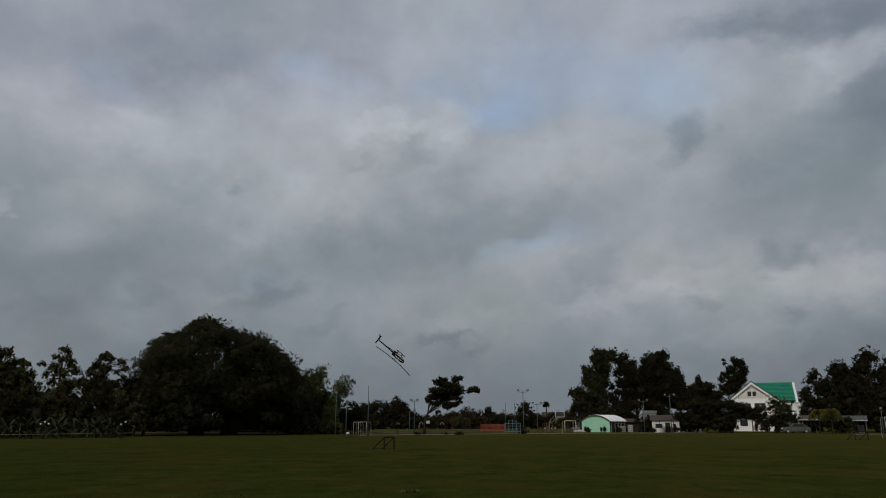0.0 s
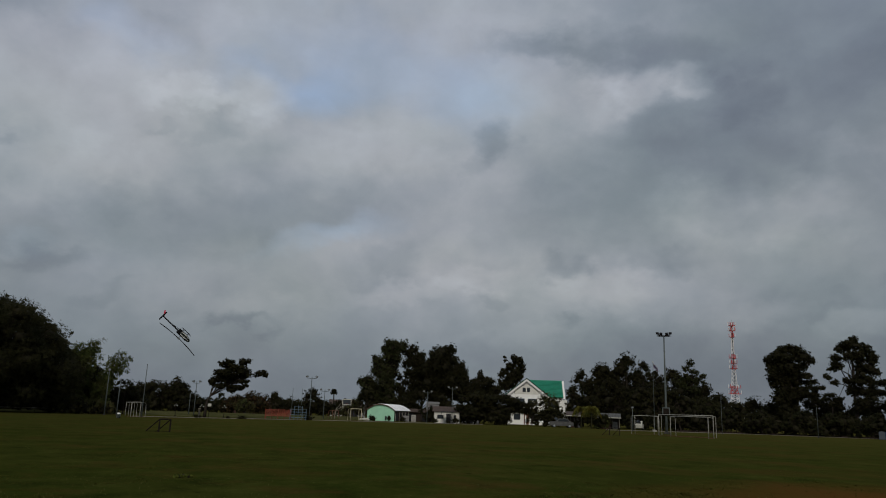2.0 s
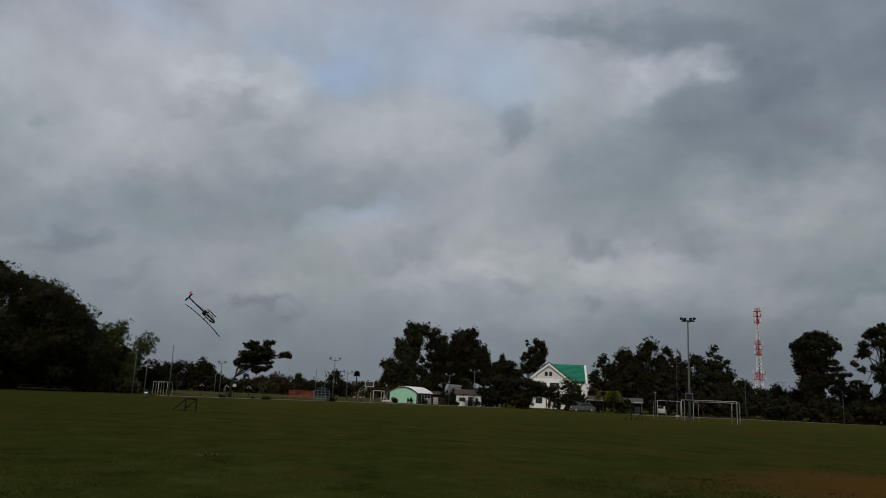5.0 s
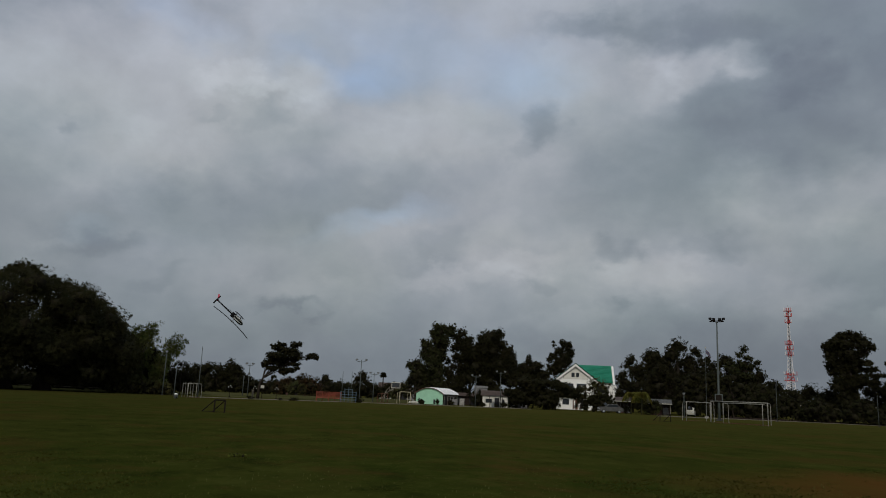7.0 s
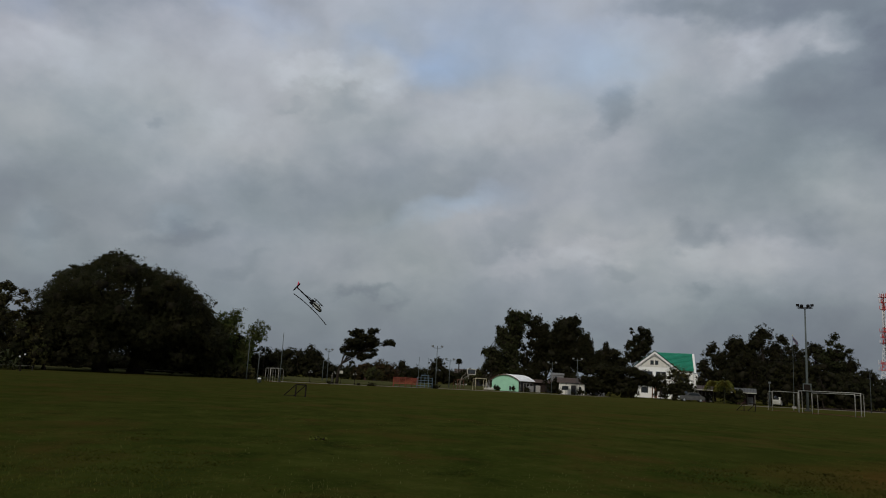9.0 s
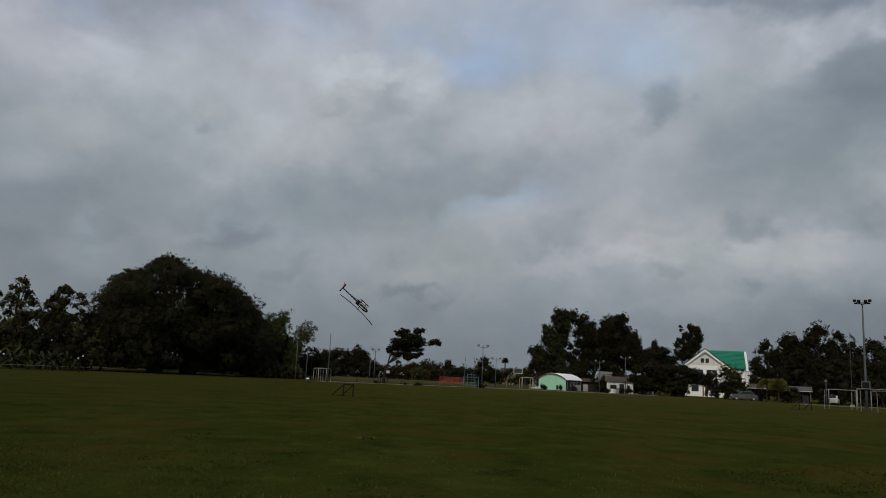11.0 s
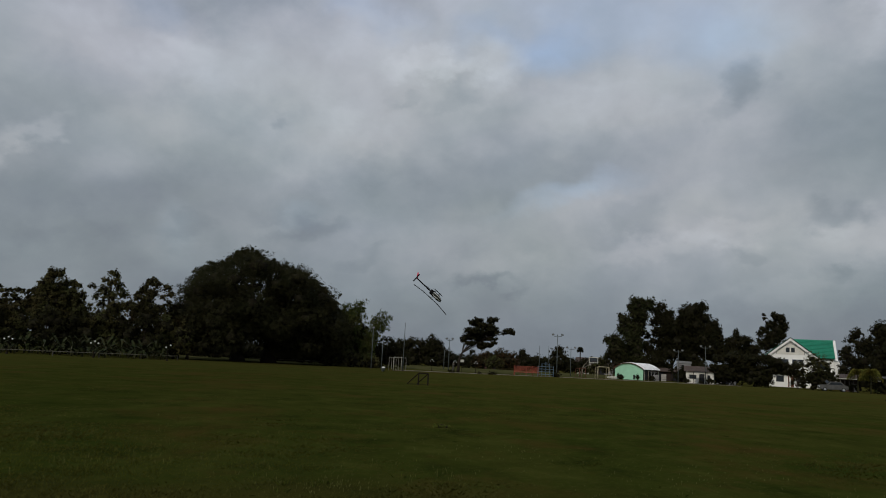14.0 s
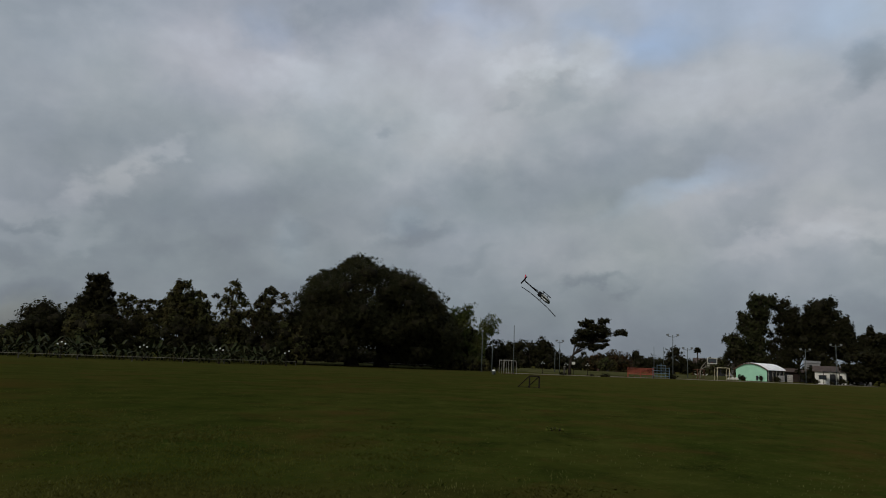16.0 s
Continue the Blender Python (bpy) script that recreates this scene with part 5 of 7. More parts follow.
boughs(-40.6, TD, "tall tree with a dense rounded head on a leafy trunk", ((0.16, 5.24, 0.55, 0.24), (-0.28, 5.12, 0.46, 0.26), (0.60, 5.06, 0.46, 0.26), (-0.74, 4.82, 0.46, 0.36), (0.86, 4.74, 0.55, 0.40), (-1.10, 4.30, 0.45, 0.43), (1.24, 4.45, 0.33, 0.23), (-0.26, 4.59, 0.85, 0.50), (-1.03, 3.70, 0.58, 0.54), (-0.14, 3.72, 0.78, 0.50), (0.68, 3.99, 0.47, 0.31), (-0.73, 3.00, 0.66, 0.47), (0.81, 3.39, 0.58, 0.19), (0.08, 3.03, 0.66, 0.39), (-0.51, 2.32, 0.66, 0.43), (1.19, 2.97, 0.50, 0.17), (0.30, 2.43, 0.66, 0.27), (1.49, 2.55, 0.50, 0.19), (-0.85, 1.87, 0.58, 0.39), (-0.05, 1.81, 0.78, 0.47), (1.08, 2.11, 0.58, 0.27), (-0.24, 1.03, 0.70, 0.66)), 431, r0=.30, full=1.14)
boughs(-44.4, TD, "tall tree with an open pointed crown of separate boughs", ((0.17, 5.87, 0.35, 0.23), (-0.55, 5.31, 0.54, 0.39), (0.22, 5.40, 0.66, 0.35), (0.89, 5.14, 0.50, 0.39), (-1.04, 4.62, 0.43, 0.35), (1.15, 4.56, 0.43, 0.39), (0.03, 4.63, 0.78, 0.47), (-1.23, 3.94, 0.39, 0.23), (0.75, 3.96, 0.70, 0.50), (-0.84, 4.11, 0.43, 0.27), (-1.57, 3.33, 0.31, 0.23), (-1.15, 3.00, 0.31, 0.19), (0.41, 3.20, 0.82, 0.47), (1.25, 3.64, 0.35, 0.31), (1.29, 2.97, 0.47, 0.35), (-0.35, 3.10, 0.31, 0.19), (1.73, 2.98, 0.27, 0.27), (0.51, 2.37, 0.85, 0.47), (-0.00, 2.52, 0.43, 0.27), (1.40, 2.40, 0.47, 0.27), (0.62, 1.63, 0.78, 0.58), (-1.03, 1.82, 0.31, 0.19)), 432, r0=.34)
for az, sd in ((-46.7, 1), (-43.0, 2)):
    h = up(TD, 2.7 if sd == 1 else 2.25)
    tree(az, TD, 4, h, "small flat-topped tree in the hedge line", clumps=[(0, 0, h - .3, 1.4, 1.2, .3), (1.2, 0, h - .9, 1.0, 1, .3), (-1.1, 0, h - 1.0, 1.0, 1, .3), (0, 0, h - 2, 1.3, 1, .6)], seed=440 + sd, leaf=.27, dens=1, core=.55, z0=2, r0=.12)


def flowering_hedge(az, d, w, hgt, seed):
    t = thing("bush", az, d, "dark green bush dotted with white blossom", "bush", group="flowering bushes along the path")
    cl = fill(w, .15, hgt, 9, seed, "dome", .45, flat=.8)
    foliage(cl, .34, 1.0, seed, M_LEAF, t, core=.65)
    rng = np.random.default_rng(seed)
    pts = []
    for c in cl[4:]:
        for _ in range(1):
            v = rng.normal(size=3)
            v /= np.linalg.norm(v)
            v[1] = -abs(v[1])
            pts.append((c[0] + v[0] * c[3], c[1] + v[1] * c[4], c[2] + v[2] * c[5] * .9, .07, .07, .06))
    foliage(pts, .09, .7, seed + 1, M_PETAL, t, name="blossom", core=0, slim=.9)


for i, az in enumerate((-37.9, -39.2, -41.6, -42.8, -43.9, -45.2, -46.5, -47.8)):
    flowering_hedge(az, 151 + (i % 3), 4.8, up(151, .75 - .1 * (i % 2)), 500 + i * 3)

tree(2.5, 18.5, .5, .06, "low tussock of weeds in the mown grass", z0=.0, n=12, seed=185, name="weed", leaf=.035, dens=.7, size=.34, r0=.006, core=0, flat=.4, material=M_WEED)
for az, d, w, h in ((-10.6, 141.5, 1.6, .75), (-11.9, 142, 1.0, 1.0), (-12.9, 143, 1.2, .8), (-15.35, 136.5, 1.3, .8), (-16.9, 136.5, 1.5, 1.0), (-16.3, 136.8, .8, .5)):
    tree(az, d, w, h, "small dark bush against the building", z0=.05, n=7, seed=int(-az * 10), name="shrub", leaf=.16, dens=.9, size=.5, r0=.03)

# ---- the white house with the green roof ----
HD = 165.0


def house():
    t = thing("house", -22.15, HD, "white two-storey house with a green tiled roof and front gable", "house", turn=2)
    # x right of the front gable's ridge; y away from the field
    L, R, APEX, EAVE = -4.4, 4.6, up(HD, 2.8), up(HD, 1.62)
    # front wing walls with openings left between the pieces
    for x0, x1, z0, z1 in ((L + .45, -3.0, 0, EAVE), (-3.0, -.3, 0, 4.0), (-3.0, -.3, 5.5, EAVE), (-.3, .35, 0, EAVE), (.35, 2.4, 0, 4.0), (.35, 2.4, 5.5, EAVE), (2.4, R - .45, 0, EAVE)):
        part("front_wall", boxed(x0, x1, 0, .25, z0, z1, bevel=.004), M_WHITE, t)
    part("side_wall", boxed(L + .45, L + .7, .25, 9, 0, EAVE, bevel=.004), M_WHITE, t)
    part("side_wall", boxed(R - .7, R - .45, .25, 2, 0, EAVE, bevel=.004), M_WHITE, t)
    part("gable_wall", extrude_poly(bmesh.new(), [(L + .45, EAVE), (R - .45, EAVE), (.1, APEX - .3)], 0, .25), M_WHITE, t)
    # main wing to the right
    part("front_wall", boxed(R - .45, 8.0, 2.0, 2.25, 0, EAVE - .3, bevel=.004), M_WHITE, t)
    part("side_wall", boxed(7.75, 8.0, 2.25, 10, 0, EAVE - .3, bevel=.004), M_WHITE, t)
    main = bmesh.new()
    extrude_poly(main, [(2.0, EAVE - .3), (10.2, EAVE - .3), (6.1, APEX - .4)], 0, .25)
    for v in main.verts[-6:]:
        v.co = Vector((7.75 + v.co.y, v.co.x, v.co.z))
    part("gable_wall", main, M_WHITE, t)
    # deep white verge of the gable
    verge = bmesh.new()
    extrude_poly(verge, [(L - .35, EAVE - .5), (L + .2, EAVE - .5), (.1, APEX - .5), (R - .05, EAVE - .5), (R + .55, EAVE - .5), (.1, APEX + .02)], -.5, -.003)
    part("gable_frame", verge, M_WHITE, t)
    # flush panel; the slight shade of the recess is its cream colour
    tri = bmesh.new()
    extrude_poly(tri, [(-2.5, EAVE + .15), (2.6, EAVE + .15), (2.6, EAVE + 1.0), (.1, EAVE + 2.45), (-2.5, EAVE + .9)], -.04, -.003)
    part("attic_wall", tri, M_CREAM, t, "attic panel, cream in place of the recess's shade")
    # grey line drawn for the thin shadow round the recess
    part("attic_moulding", tubed([(-2.5, -.06, EAVE + .15), (-2.5, -.06, EAVE + .9), (.1, -.06, EAVE + 2.45), (2.6, -.06, EAVE + 1.0), (2.6, -.06, EAVE + .15)], .05, 6), M_GREYROOF, t)
    for x in (-.42, .52):
        w = part("window", boxed(x - .34, x + .34, -.10, -.043, EAVE + .62, EAVE + 1.52), M_DARKSTEEL, t)
        part("pane", boxed(x - .28, x + .28, -.13, -.10, EAVE + .68, EAVE + 1.46, bevel=.01), M_GLASS, w)
    # first-floor balcony and windows
    for x0, x1, z0, z1 in ((-3.0, -.3, 4.0, 5.5), (.35, 2.4, 4.0, 5.5)):
        w = part("window", boxed(x0 + .05, x1 - .05, .10, .18, z0 + .05, z1 - .05), M_DARKSTEEL, t)
        nx = 3
        for k in range(nx):
            a = x0 + .1 + (x1 - x0 - .2) * k / nx
            part("pane", boxed(a + .04, a + (x1 - x0 - .2) / nx - .04, .06, .10, z0 + .12, z1 - .12, bevel=.01), M_GLASS, w)
    part("balcony", boxed(-3.4, 3.0, -1.1, -.002, 2.85, 3.05), M_WHITE, t)
    for k in range(14):
        part("baluster", boxed(-3.3 + k * .48, -3.22 + k * .48, -1.05, -.97, 3.05, 3.85, bevel=.01), M_WHITE, t)
    part("balcony_rail", boxed(-3.4, 3.0, -1.1, -.92, 3.85, 3.95), M_WHITE, t)
    for x in (-3.3, -.1, 2.85):
        part("porch_post", boxed(x - .13, x + .13, -1.08, -.82, 0, 2.85), M_WHITE, t)
    d = part("door", boxed(-.45, .65, -.06, -.003, .05, 2.2), M_RUST, t)
    part("door_handle", boxed(.48, .54, -.10, -.06, 1.0, 1.12, bevel=.005), M_STEEL, d)
    for x0, x1 in ((-2.6, -1.2), (1.3, 2.7)):
        w = part("window", boxed(x0, x1, -.06, -.003, 1.0, 2.2), M_DARKSTEEL, t)
        part("pane", boxed(x0 + .08, x1 - .08, -.08, -.062, 1.08, 2.12, bevel=.01), M_GLASS, w)
    w = part("window", boxed(4.55, 7.2, 1.93, 1.997, 3.0, 5.2), M_DARKSTEEL, t, "wide dark upstairs window")
    for k in range(3):
        part("pane", boxed(4.63 + k * .86, 5.4 + k * .86, 1.90, 1.93, 3.1, 5.1, bevel=.01), M_GLASS, w)
    # roofs: ridge of the front gable runs away from the field, main ridge runs across
    def slab(p, q, r, s_, th=.14):
        bm = bmesh.new()
        a = [Vector(x) for x in (p, q, r, s_)]
        nrm = (a[1] - a[0]).cross(a[3] - a[0]).normalized()
        if nrm.z < 0:
            nrm = -nrm
        lo, hi = [bm.verts.new(x) for x in a], [bm.verts.new(x + nrm * th) for x in a]
        bm.faces.new(lo)
        bm.faces.new(hi[::-1])
        for i in range(4):
            j = (i + 1) % 4
            bm.faces.new((lo[j], lo[i], hi[i], hi[j]))
        bmesh.ops.recalc_face_normals(bm, faces=bm.faces)
        return bm
    part("roof", slab((L - .4, -.55, EAVE - .42), (.1, -.55, APEX + .03), (.1, 6.1, APEX + .03), (L - .4, 6.1, EAVE - .42)), M_GREENROOF, t)
    part("roof", slab((R + .6, -.55, EAVE - .42), (.1, -.55, APEX + .03), (.1, 6.1, APEX + .03), (R + .6, 6.1, EAVE - .42)), M_GREENROOF, t)
    f = part("roof", slab((.4, 1.4, EAVE - .35), (8.1, 1.4, EAVE - .35), (8.1, 6.1, APEX - .1), (.4, 6.1, APEX - .1)), M_GREENROOF, t, "bright green tiled roof slope")
    part("roof", slab((.4, 10.8, EAVE - .35), (8.1, 10.8, EAVE - .35), (8.1, 6.1, APEX - .1), (.4, 6.1, APEX - .1)), M_GREENROOF, t)
    # courses of tiles on the slope that faces the field
    n = 13
    for k in range(n):
        s0 = k / n
        y, z = 1.4 + 4.7 * s0, EAVE - .35 + (APEX - .1 - EAVE + .35) * s0
        part("tile_course", tubed([(1.2 + 3.2 * (1 - s0), y - .08, z + .15), (8.08, y - .08, z + .15)], .045, 5), M_GREENROOF, f)
    part("ridge_cap", tubed([(.4, 6.1, APEX + .02), (8.15, 6.1, APEX + .02)], .13, 8), M_GREENROOF, t)
    v = bmesh.new()
    extrude_poly(v, [(1.2, EAVE - .65), (1.7, EAVE - .65), (6.1, APEX - .45), (10.5, EAVE - .65), (11.0, EAVE - .65), (6.1, APEX + .1)], 0, .45)
    for w in v.verts:
        w.co = Vector((8.1 + w.co.y, w.co.x, w.co.z))
    part("gable_frame", v, M_WHITE, t)
    part("rake_board", tubed([(L - .4, -.56, EAVE - .38), (.1, -.56, APEX + .12), (R + .6, -.56, EAVE - .38)], .07, 6), M_DARKSTEEL, t, "dark board along the gable's edge")
    # white stair tower at the far right
    part("end_pier", boxed(8.05, 8.9, 1.6, 3.2, 0, EAVE - .75), M_WHITE, t)


house()

# ---- arched mint shed ----
def shed():
    d = 143.0
    t = thing("shed", -11.3, d, "mint green shed with an arched bright sheet-metal roof", "shed", turn=-27)
    W, D, H0, H1 = 5.6, 6.2, 1.9, 3.05
    n = 14
    arc = [(-W / 2 + W * i / n, H0 + (H1 - H0) * math.sin(math.pi * (i / n)) ** .8) for i in range(n + 1)]
    front = bmesh.new()
    extrude_poly(front, [(-W / 2, 0), *arc, (W / 2, 0)], -.12, 0)
    part("front_wall", front, M_MINT, t)
    back = bmesh.new()
    extrude_poly(back, [(-W / 2, 0), *arc, (W / 2, 0)], D, D + .12)
    part("back_wall", back, M_MINT, t)
    part("side_wall", boxed(-W / 2, -W / 2 + .12, .002, D - .002, 0, H0), M_MINT, t)
    # right side dark: the open porch's shade is put into the wall colour
    part("side_wall", boxed(W / 2 - .12, W / 2, .002, D - .002, 0, H0), M_DARK_OR_SHADE_WALL, t, "side wall, dark in colour for its shaded open bays")
    # corrugated sheets over the arch
    k = 12
    for j in range(k):
        y0, y1 = -.35 + (D + .8) * j / k, -.35 + (D + .8) * (j + 1) / k
        bm = bmesh.new()
        for ya, yb, dz in ((y0, (y0 + y1) / 2, .0), ((y0 + y1) / 2, y1, .025)):
            rows = []
            for x, z in arc:
                xx = x * 1.09
                rows.append((bm.verts.new((xx, ya, z + .05 + dz)), bm.verts.new((xx, yb, z + .05 + dz)), bm.verts.new((xx, ya, z + .012 + dz)), bm.verts.new((xx, yb, z + .012 + dz))))
            for a, b in zip(rows, rows[1:]):
                bm.faces.new((a[0], b[0], b[1], a[1]))
                bm.faces.new((a[2], a[3], b[3], b[2]))
                bm.faces.new((a[0], a[2], b[2], b[0]))
                bm.faces.new((a[1], b[1], b[3], a[3]))
        bmesh.ops.recalc_face_normals(bm, faces=bm.faces)
        part("roof_sheet", bm, M_ZINC, t)
    trim = bmesh.new()
    tube(trim, [(x * 1.1, -.38, z - .04) for x, z in arc], .07, 6)
    part("arch_trim", trim, M_RUST, t, "dark brown arched verge board")
    dr = part("door", boxed(W / 2 + .003, W / 2 + .06, .4, 1.5, .02, 1.85), M_DARK, t, "doorway panel, near-black for the shade within")
    part("door_frame", boxed(W / 2 + .06, W / 2 + .09, .34, .42, .02, 1.9, bevel=.01), M_WHITE_OLD, dr)
    for y in (1.9, 3.2, 4.5):
        w = part("window", boxed(W / 2 + .003, W / 2 + .05, y, y + 1.05, .75, 1.6), M_GREYWALL, t)
        part("pane", boxed(W / 2 + .05, W / 2 + .07, y + .08, y + .97, .82, 1.53, bevel=.005), M_GLASS, w)
    for y in (1.7, 3.05, 4.35, 5.7):
        part("porch_post", tubed([(W / 2 + .22, y, -.03), (W / 2 + .22, y, H0 + .02)], .05, 6), M_RAIL, t)
    part("vent", boxed(-2.3, -1.2, -.17, -.122, .25, .75), M_DARK, t)
    part("window", boxed(.9, 1.3, -.17, -.122, .1, .9), M_DARK, t)


shed()


def crate(name, az, d, w, dp, h, material, label, cat, slats=4):
    t = thing(name, az, d, label, cat)
    for k in range(slats):
        z = h * k / slats
        part("board", boxed(-w / 2, w / 2, -dp / 2, dp / 2, z + .01, z + h / slats - .02), material, t)
    return t


crate("crate", -13.2, 144, 1.1, .8, 1.1, M_GREYWALL, "grey stacked crate beside the shed", "crate")
crate("crate", -13.75, 145, .9, .8, 1.3, M_CONC, "tall weathered crate beside the shed", "crate")
for k, (az, w) in enumerate(((-10.15, 1.2), (-9.95, .9))):
    t = thing("boulder", az, 140, "pale rubble heap by the shed", "rubble")
    bm = bmesh.new()
    rng = random.Random(k)
    for _ in range(4):
        bmesh.ops.create_icosphere(bm, subdivisions=2, radius=1, matrix=pose(rng.uniform(-.4, .4) * w, rng.uniform(-.3, .3), .18) @ Matrix.Diagonal((.35 * w, .3, .3, 1)))
    for v in bm.verts:
        v.co += Vector((noise.noise(v.co * 3), noise.noise(v.co * 3 + Vector((5, 0, 0))), noise.noise(v.co * 3 + Vector((0, 5, 0))))) * .12
    part("stone", bm, M_WHITE_OLD, t)


# ---- low houses and lean-tos ----
def low_house(az, d, w, dp, h, ridge, wallm, roofm, label, turn=0, openings=(), name="house", sheets=9, overhang=.5):
    t = thing(name, az, d, label, "house", turn=turn)
    xs = sorted({-w / 2, w / 2, *[o[0] for o in openings], *[o[1] for o in openings]})
    for a, b in zip(xs, xs[1:]):
        hole = [o for o in openings if o[0] <= a + 1e-6 and b <= o[1] + 1e-6]
        if hole:
            if hole[0][2] > .05:
                part("front_wall", boxed(a, b, 0, .18, 0, hole[0][2], bevel=.004), wallm, t)
            if hole[0][3] < h - .05:
                part("front_wall", boxed(a, b, 0, .18, hole[0][3], h, bevel=.004), wallm, t)
        else:
            part("front_wall", boxed(a, b, 0, .18, 0, h, bevel=.004), wallm, t)
    for x in (-w / 2, w / 2 - .18):
        part("side_wall", boxed(x, x + .18, .18, dp, 0, h, bevel=.004), wallm, t)
    part("back_wall", boxed(-w / 2, w / 2, dp, dp + .18, 0, h, bevel=.004), wallm, t)
    for x in (-w / 2 + .02, w / 2 - .16):
        gb = extrude_poly(bmesh.new(), [(.1, h - .08), (dp + .08, h - .08), (dp / 2, ridge - .04)], 0, .14)
        for v in gb.verts:
            v.co = Vector((x + v.co.y, v.co.x, v.co.z + .08))
        bmesh.ops.recalc_face_normals(gb, faces=gb.faces)
        part("gable", gb, wallm, t)
    for a, b, z0, z1 in openings:
        if z0 > .3:
            o = part("window", boxed(a + .03, b - .03, .06, .12, z0 + .03, z1 - .03, bevel=.01), M_DARKSTEEL, t)
            part("pane", boxed(a + .1, b - .1, .03, .06, z0 + .1, z1 - .1, bevel=.005), M_GLASS, o)
        else:
            # near-black panel in place of the shade inside the doorway
            part("door", boxed(a + .03, b - .03, .06, .12, .02, z1 - .03, bevel=.01), M_DARK, t)
    for k in range(sheets):
        x0 = -w / 2 - overhang + (w + 2 * overhang) * k / sheets
        x1 = x0 + (w + 2 * overhang) / sheets - .015
        for ya, za, yb, zb in ((-overhang, h - .12, dp / 2, ridge), (dp + overhang, h - .12, dp / 2, ridge)):
            bm = bmesh.new()
            vs = [(x0, ya, za), (x1, ya, za), (x1, yb, zb), (x0, yb, zb)]
            lo = [bm.verts.new(v) for v in vs]
            hi = [bm.verts.new((v[0], v[1], v[2] + .06)) for v in vs]
            bm.faces.new(lo)
            bm.faces.new(hi[::-1])
            for i in range(4):
                j = (i + 1) % 4
                bm.faces.new((lo[j], lo[i], hi[i], hi[j]))
            bmesh.ops.recalc_face_normals(bm, faces=bm.faces)
            part("roof_sheet", bm, roofm, t)
    return t


low_house(-16.25, 140, 4.7, 4.6, 2.15, 2.95, M_CREAM, M_RUSTROOF, "small cream house with a brown sheet roof and dark openings", openings=((-1.8, -.6, .75, 1.5), (-.15, .75, 0, 1.7), (1.2, 1.7, .8, 1.5)), sheets=8, overhang=.35)
low_house(-14.2, 150, 6.0, 4, 1.9, 2.4, M_DARK_OR_SHADE_WALL, M_RUSTROOF, "low dark lean-to with a rusty roof", openings=((-2.4, -1.2, 0, 1.7), (.2, 1.8, 0, 1.7)), name="lean_to")
# added building that fills a pale gap between the trees
low_house(-15.15, 156.5, 2.6, 3, 3.7, 4.0, M_GREYWALL, M_PALEROOF, "grey building added at a pale gap behind the trees", openings=((-.5, .0, 2.7, 3.3),), name="outbuilding", sheets=5, overhang=.15)
low_house(-8.45, 215, 7, 5, 3.2, 4.6, M_WHITE_OLD, M_RUSTROOF, "far white building with a brown roof", openings=((-2.2, -1, 1.2, 2.4), (.4, 1.6, 1.2, 2.4)))
low_house(-9.4, 200, 5, 4, 2.4, 3.2, M_GREYWALL, M_RUSTROOF, "far grey shed beyond the court", openings=((-1.2, .4, 0, 2.0),))
low_house(-2.0, 175, 9, 5, 2.2, 2.9, M_REDWALL, M_RUSTROOF, "far low reddish shed among bushes", openings=((-2.2, -.5, 0, 1.9),))
low_house(-18.0, 150, 3.4, 3, 2.0, 2.35, M_GREYWALL, M_GREYROOF, "small grey hut under the trees", openings=((-.6, .5, 0, 1.8),), name="hut")


def open_shed(az, d, w, dp, h, label, name, roofm, bays=4):
    """A sheet roof, a little bowed, on posts, with a counter inside; the back wall's dark colour holds the interior
    shade.
    """
    t = thing(name, az, d, label, "shed")
    for k in range(bays + 1):
        x = -w / 2 + w * k / bays
        part("post", tubed([(x, .05, -.03), (x, .05, h - .05)], .06, 6), M_RAIL if k in (0, bays) else M_DULLPOST, t)
        part("rear_post", tubed([(x, dp - .1, -.03), (x, dp - .1, h + .5)], .06, 6), M_DULLPOST, t)
    n = 9
    for k in range(n):
        x0, x1 = -w / 2 - .3 + (w + .6) * k / n, -w / 2 - .3 + (w + .6) * (k + 1) / n - .02
        dip = .05 * math.sin(k * 2.1)
        bm = bmesh.new()
        lo = [bm.verts.new(v) for v in ((x0, -.5, h - .1 + dip), (x1, -.5, h - .12 - dip), (x1, dp + .2, h + .62), (x0, dp + .2, h + .62))]
        hi = [bm.verts.new(v.co + Vector((0, 0, .05))) for v in lo]
        bm.faces.new(lo)
        bm.faces.new(hi[::-1])
        for a in range(4):
            b = (a + 1) % 4
            bm.faces.new((lo[b], lo[a], hi[a], hi[b]))
        bmesh.ops.recalc_face_normals(bm, faces=bm.faces)
        part("roof_sheet", bm, roofm, t)
    part("fascia", boxed(-w / 2 - .3, w / 2 + .3, -.54, -.50, h - .24, h - .10), M_WHITE_OLD, t)
    part("back_wall", boxed(-w / 2, w / 2, dp, dp + .12, -.03, h + .5), M_DARK_OR_SHADE_WALL, t)
    part("counter", boxed(-w * .4, w * .1, dp * .45, dp * .45 + .5, -.02, .9), M_REDWALL, t, "dull red counter inside")
    part("shelf", boxed(w * .16, w * .42, dp * .6, dp * .6 + .4, -.02, 1.3), M_GREYWALL, t)
    return t


open_shed(-25.7, 146, 2.6, 4.5, 2.3, "open-fronted shop shed with a dark sheet roof and pale fascia", "shop", M_RUSTROOF)
open_shed(-28.2, 141, 3.7, 4.2, 2.15, "open carport shed with a dull grey sheet roof on posts", "carport", M_DULLROOF, bays=3)


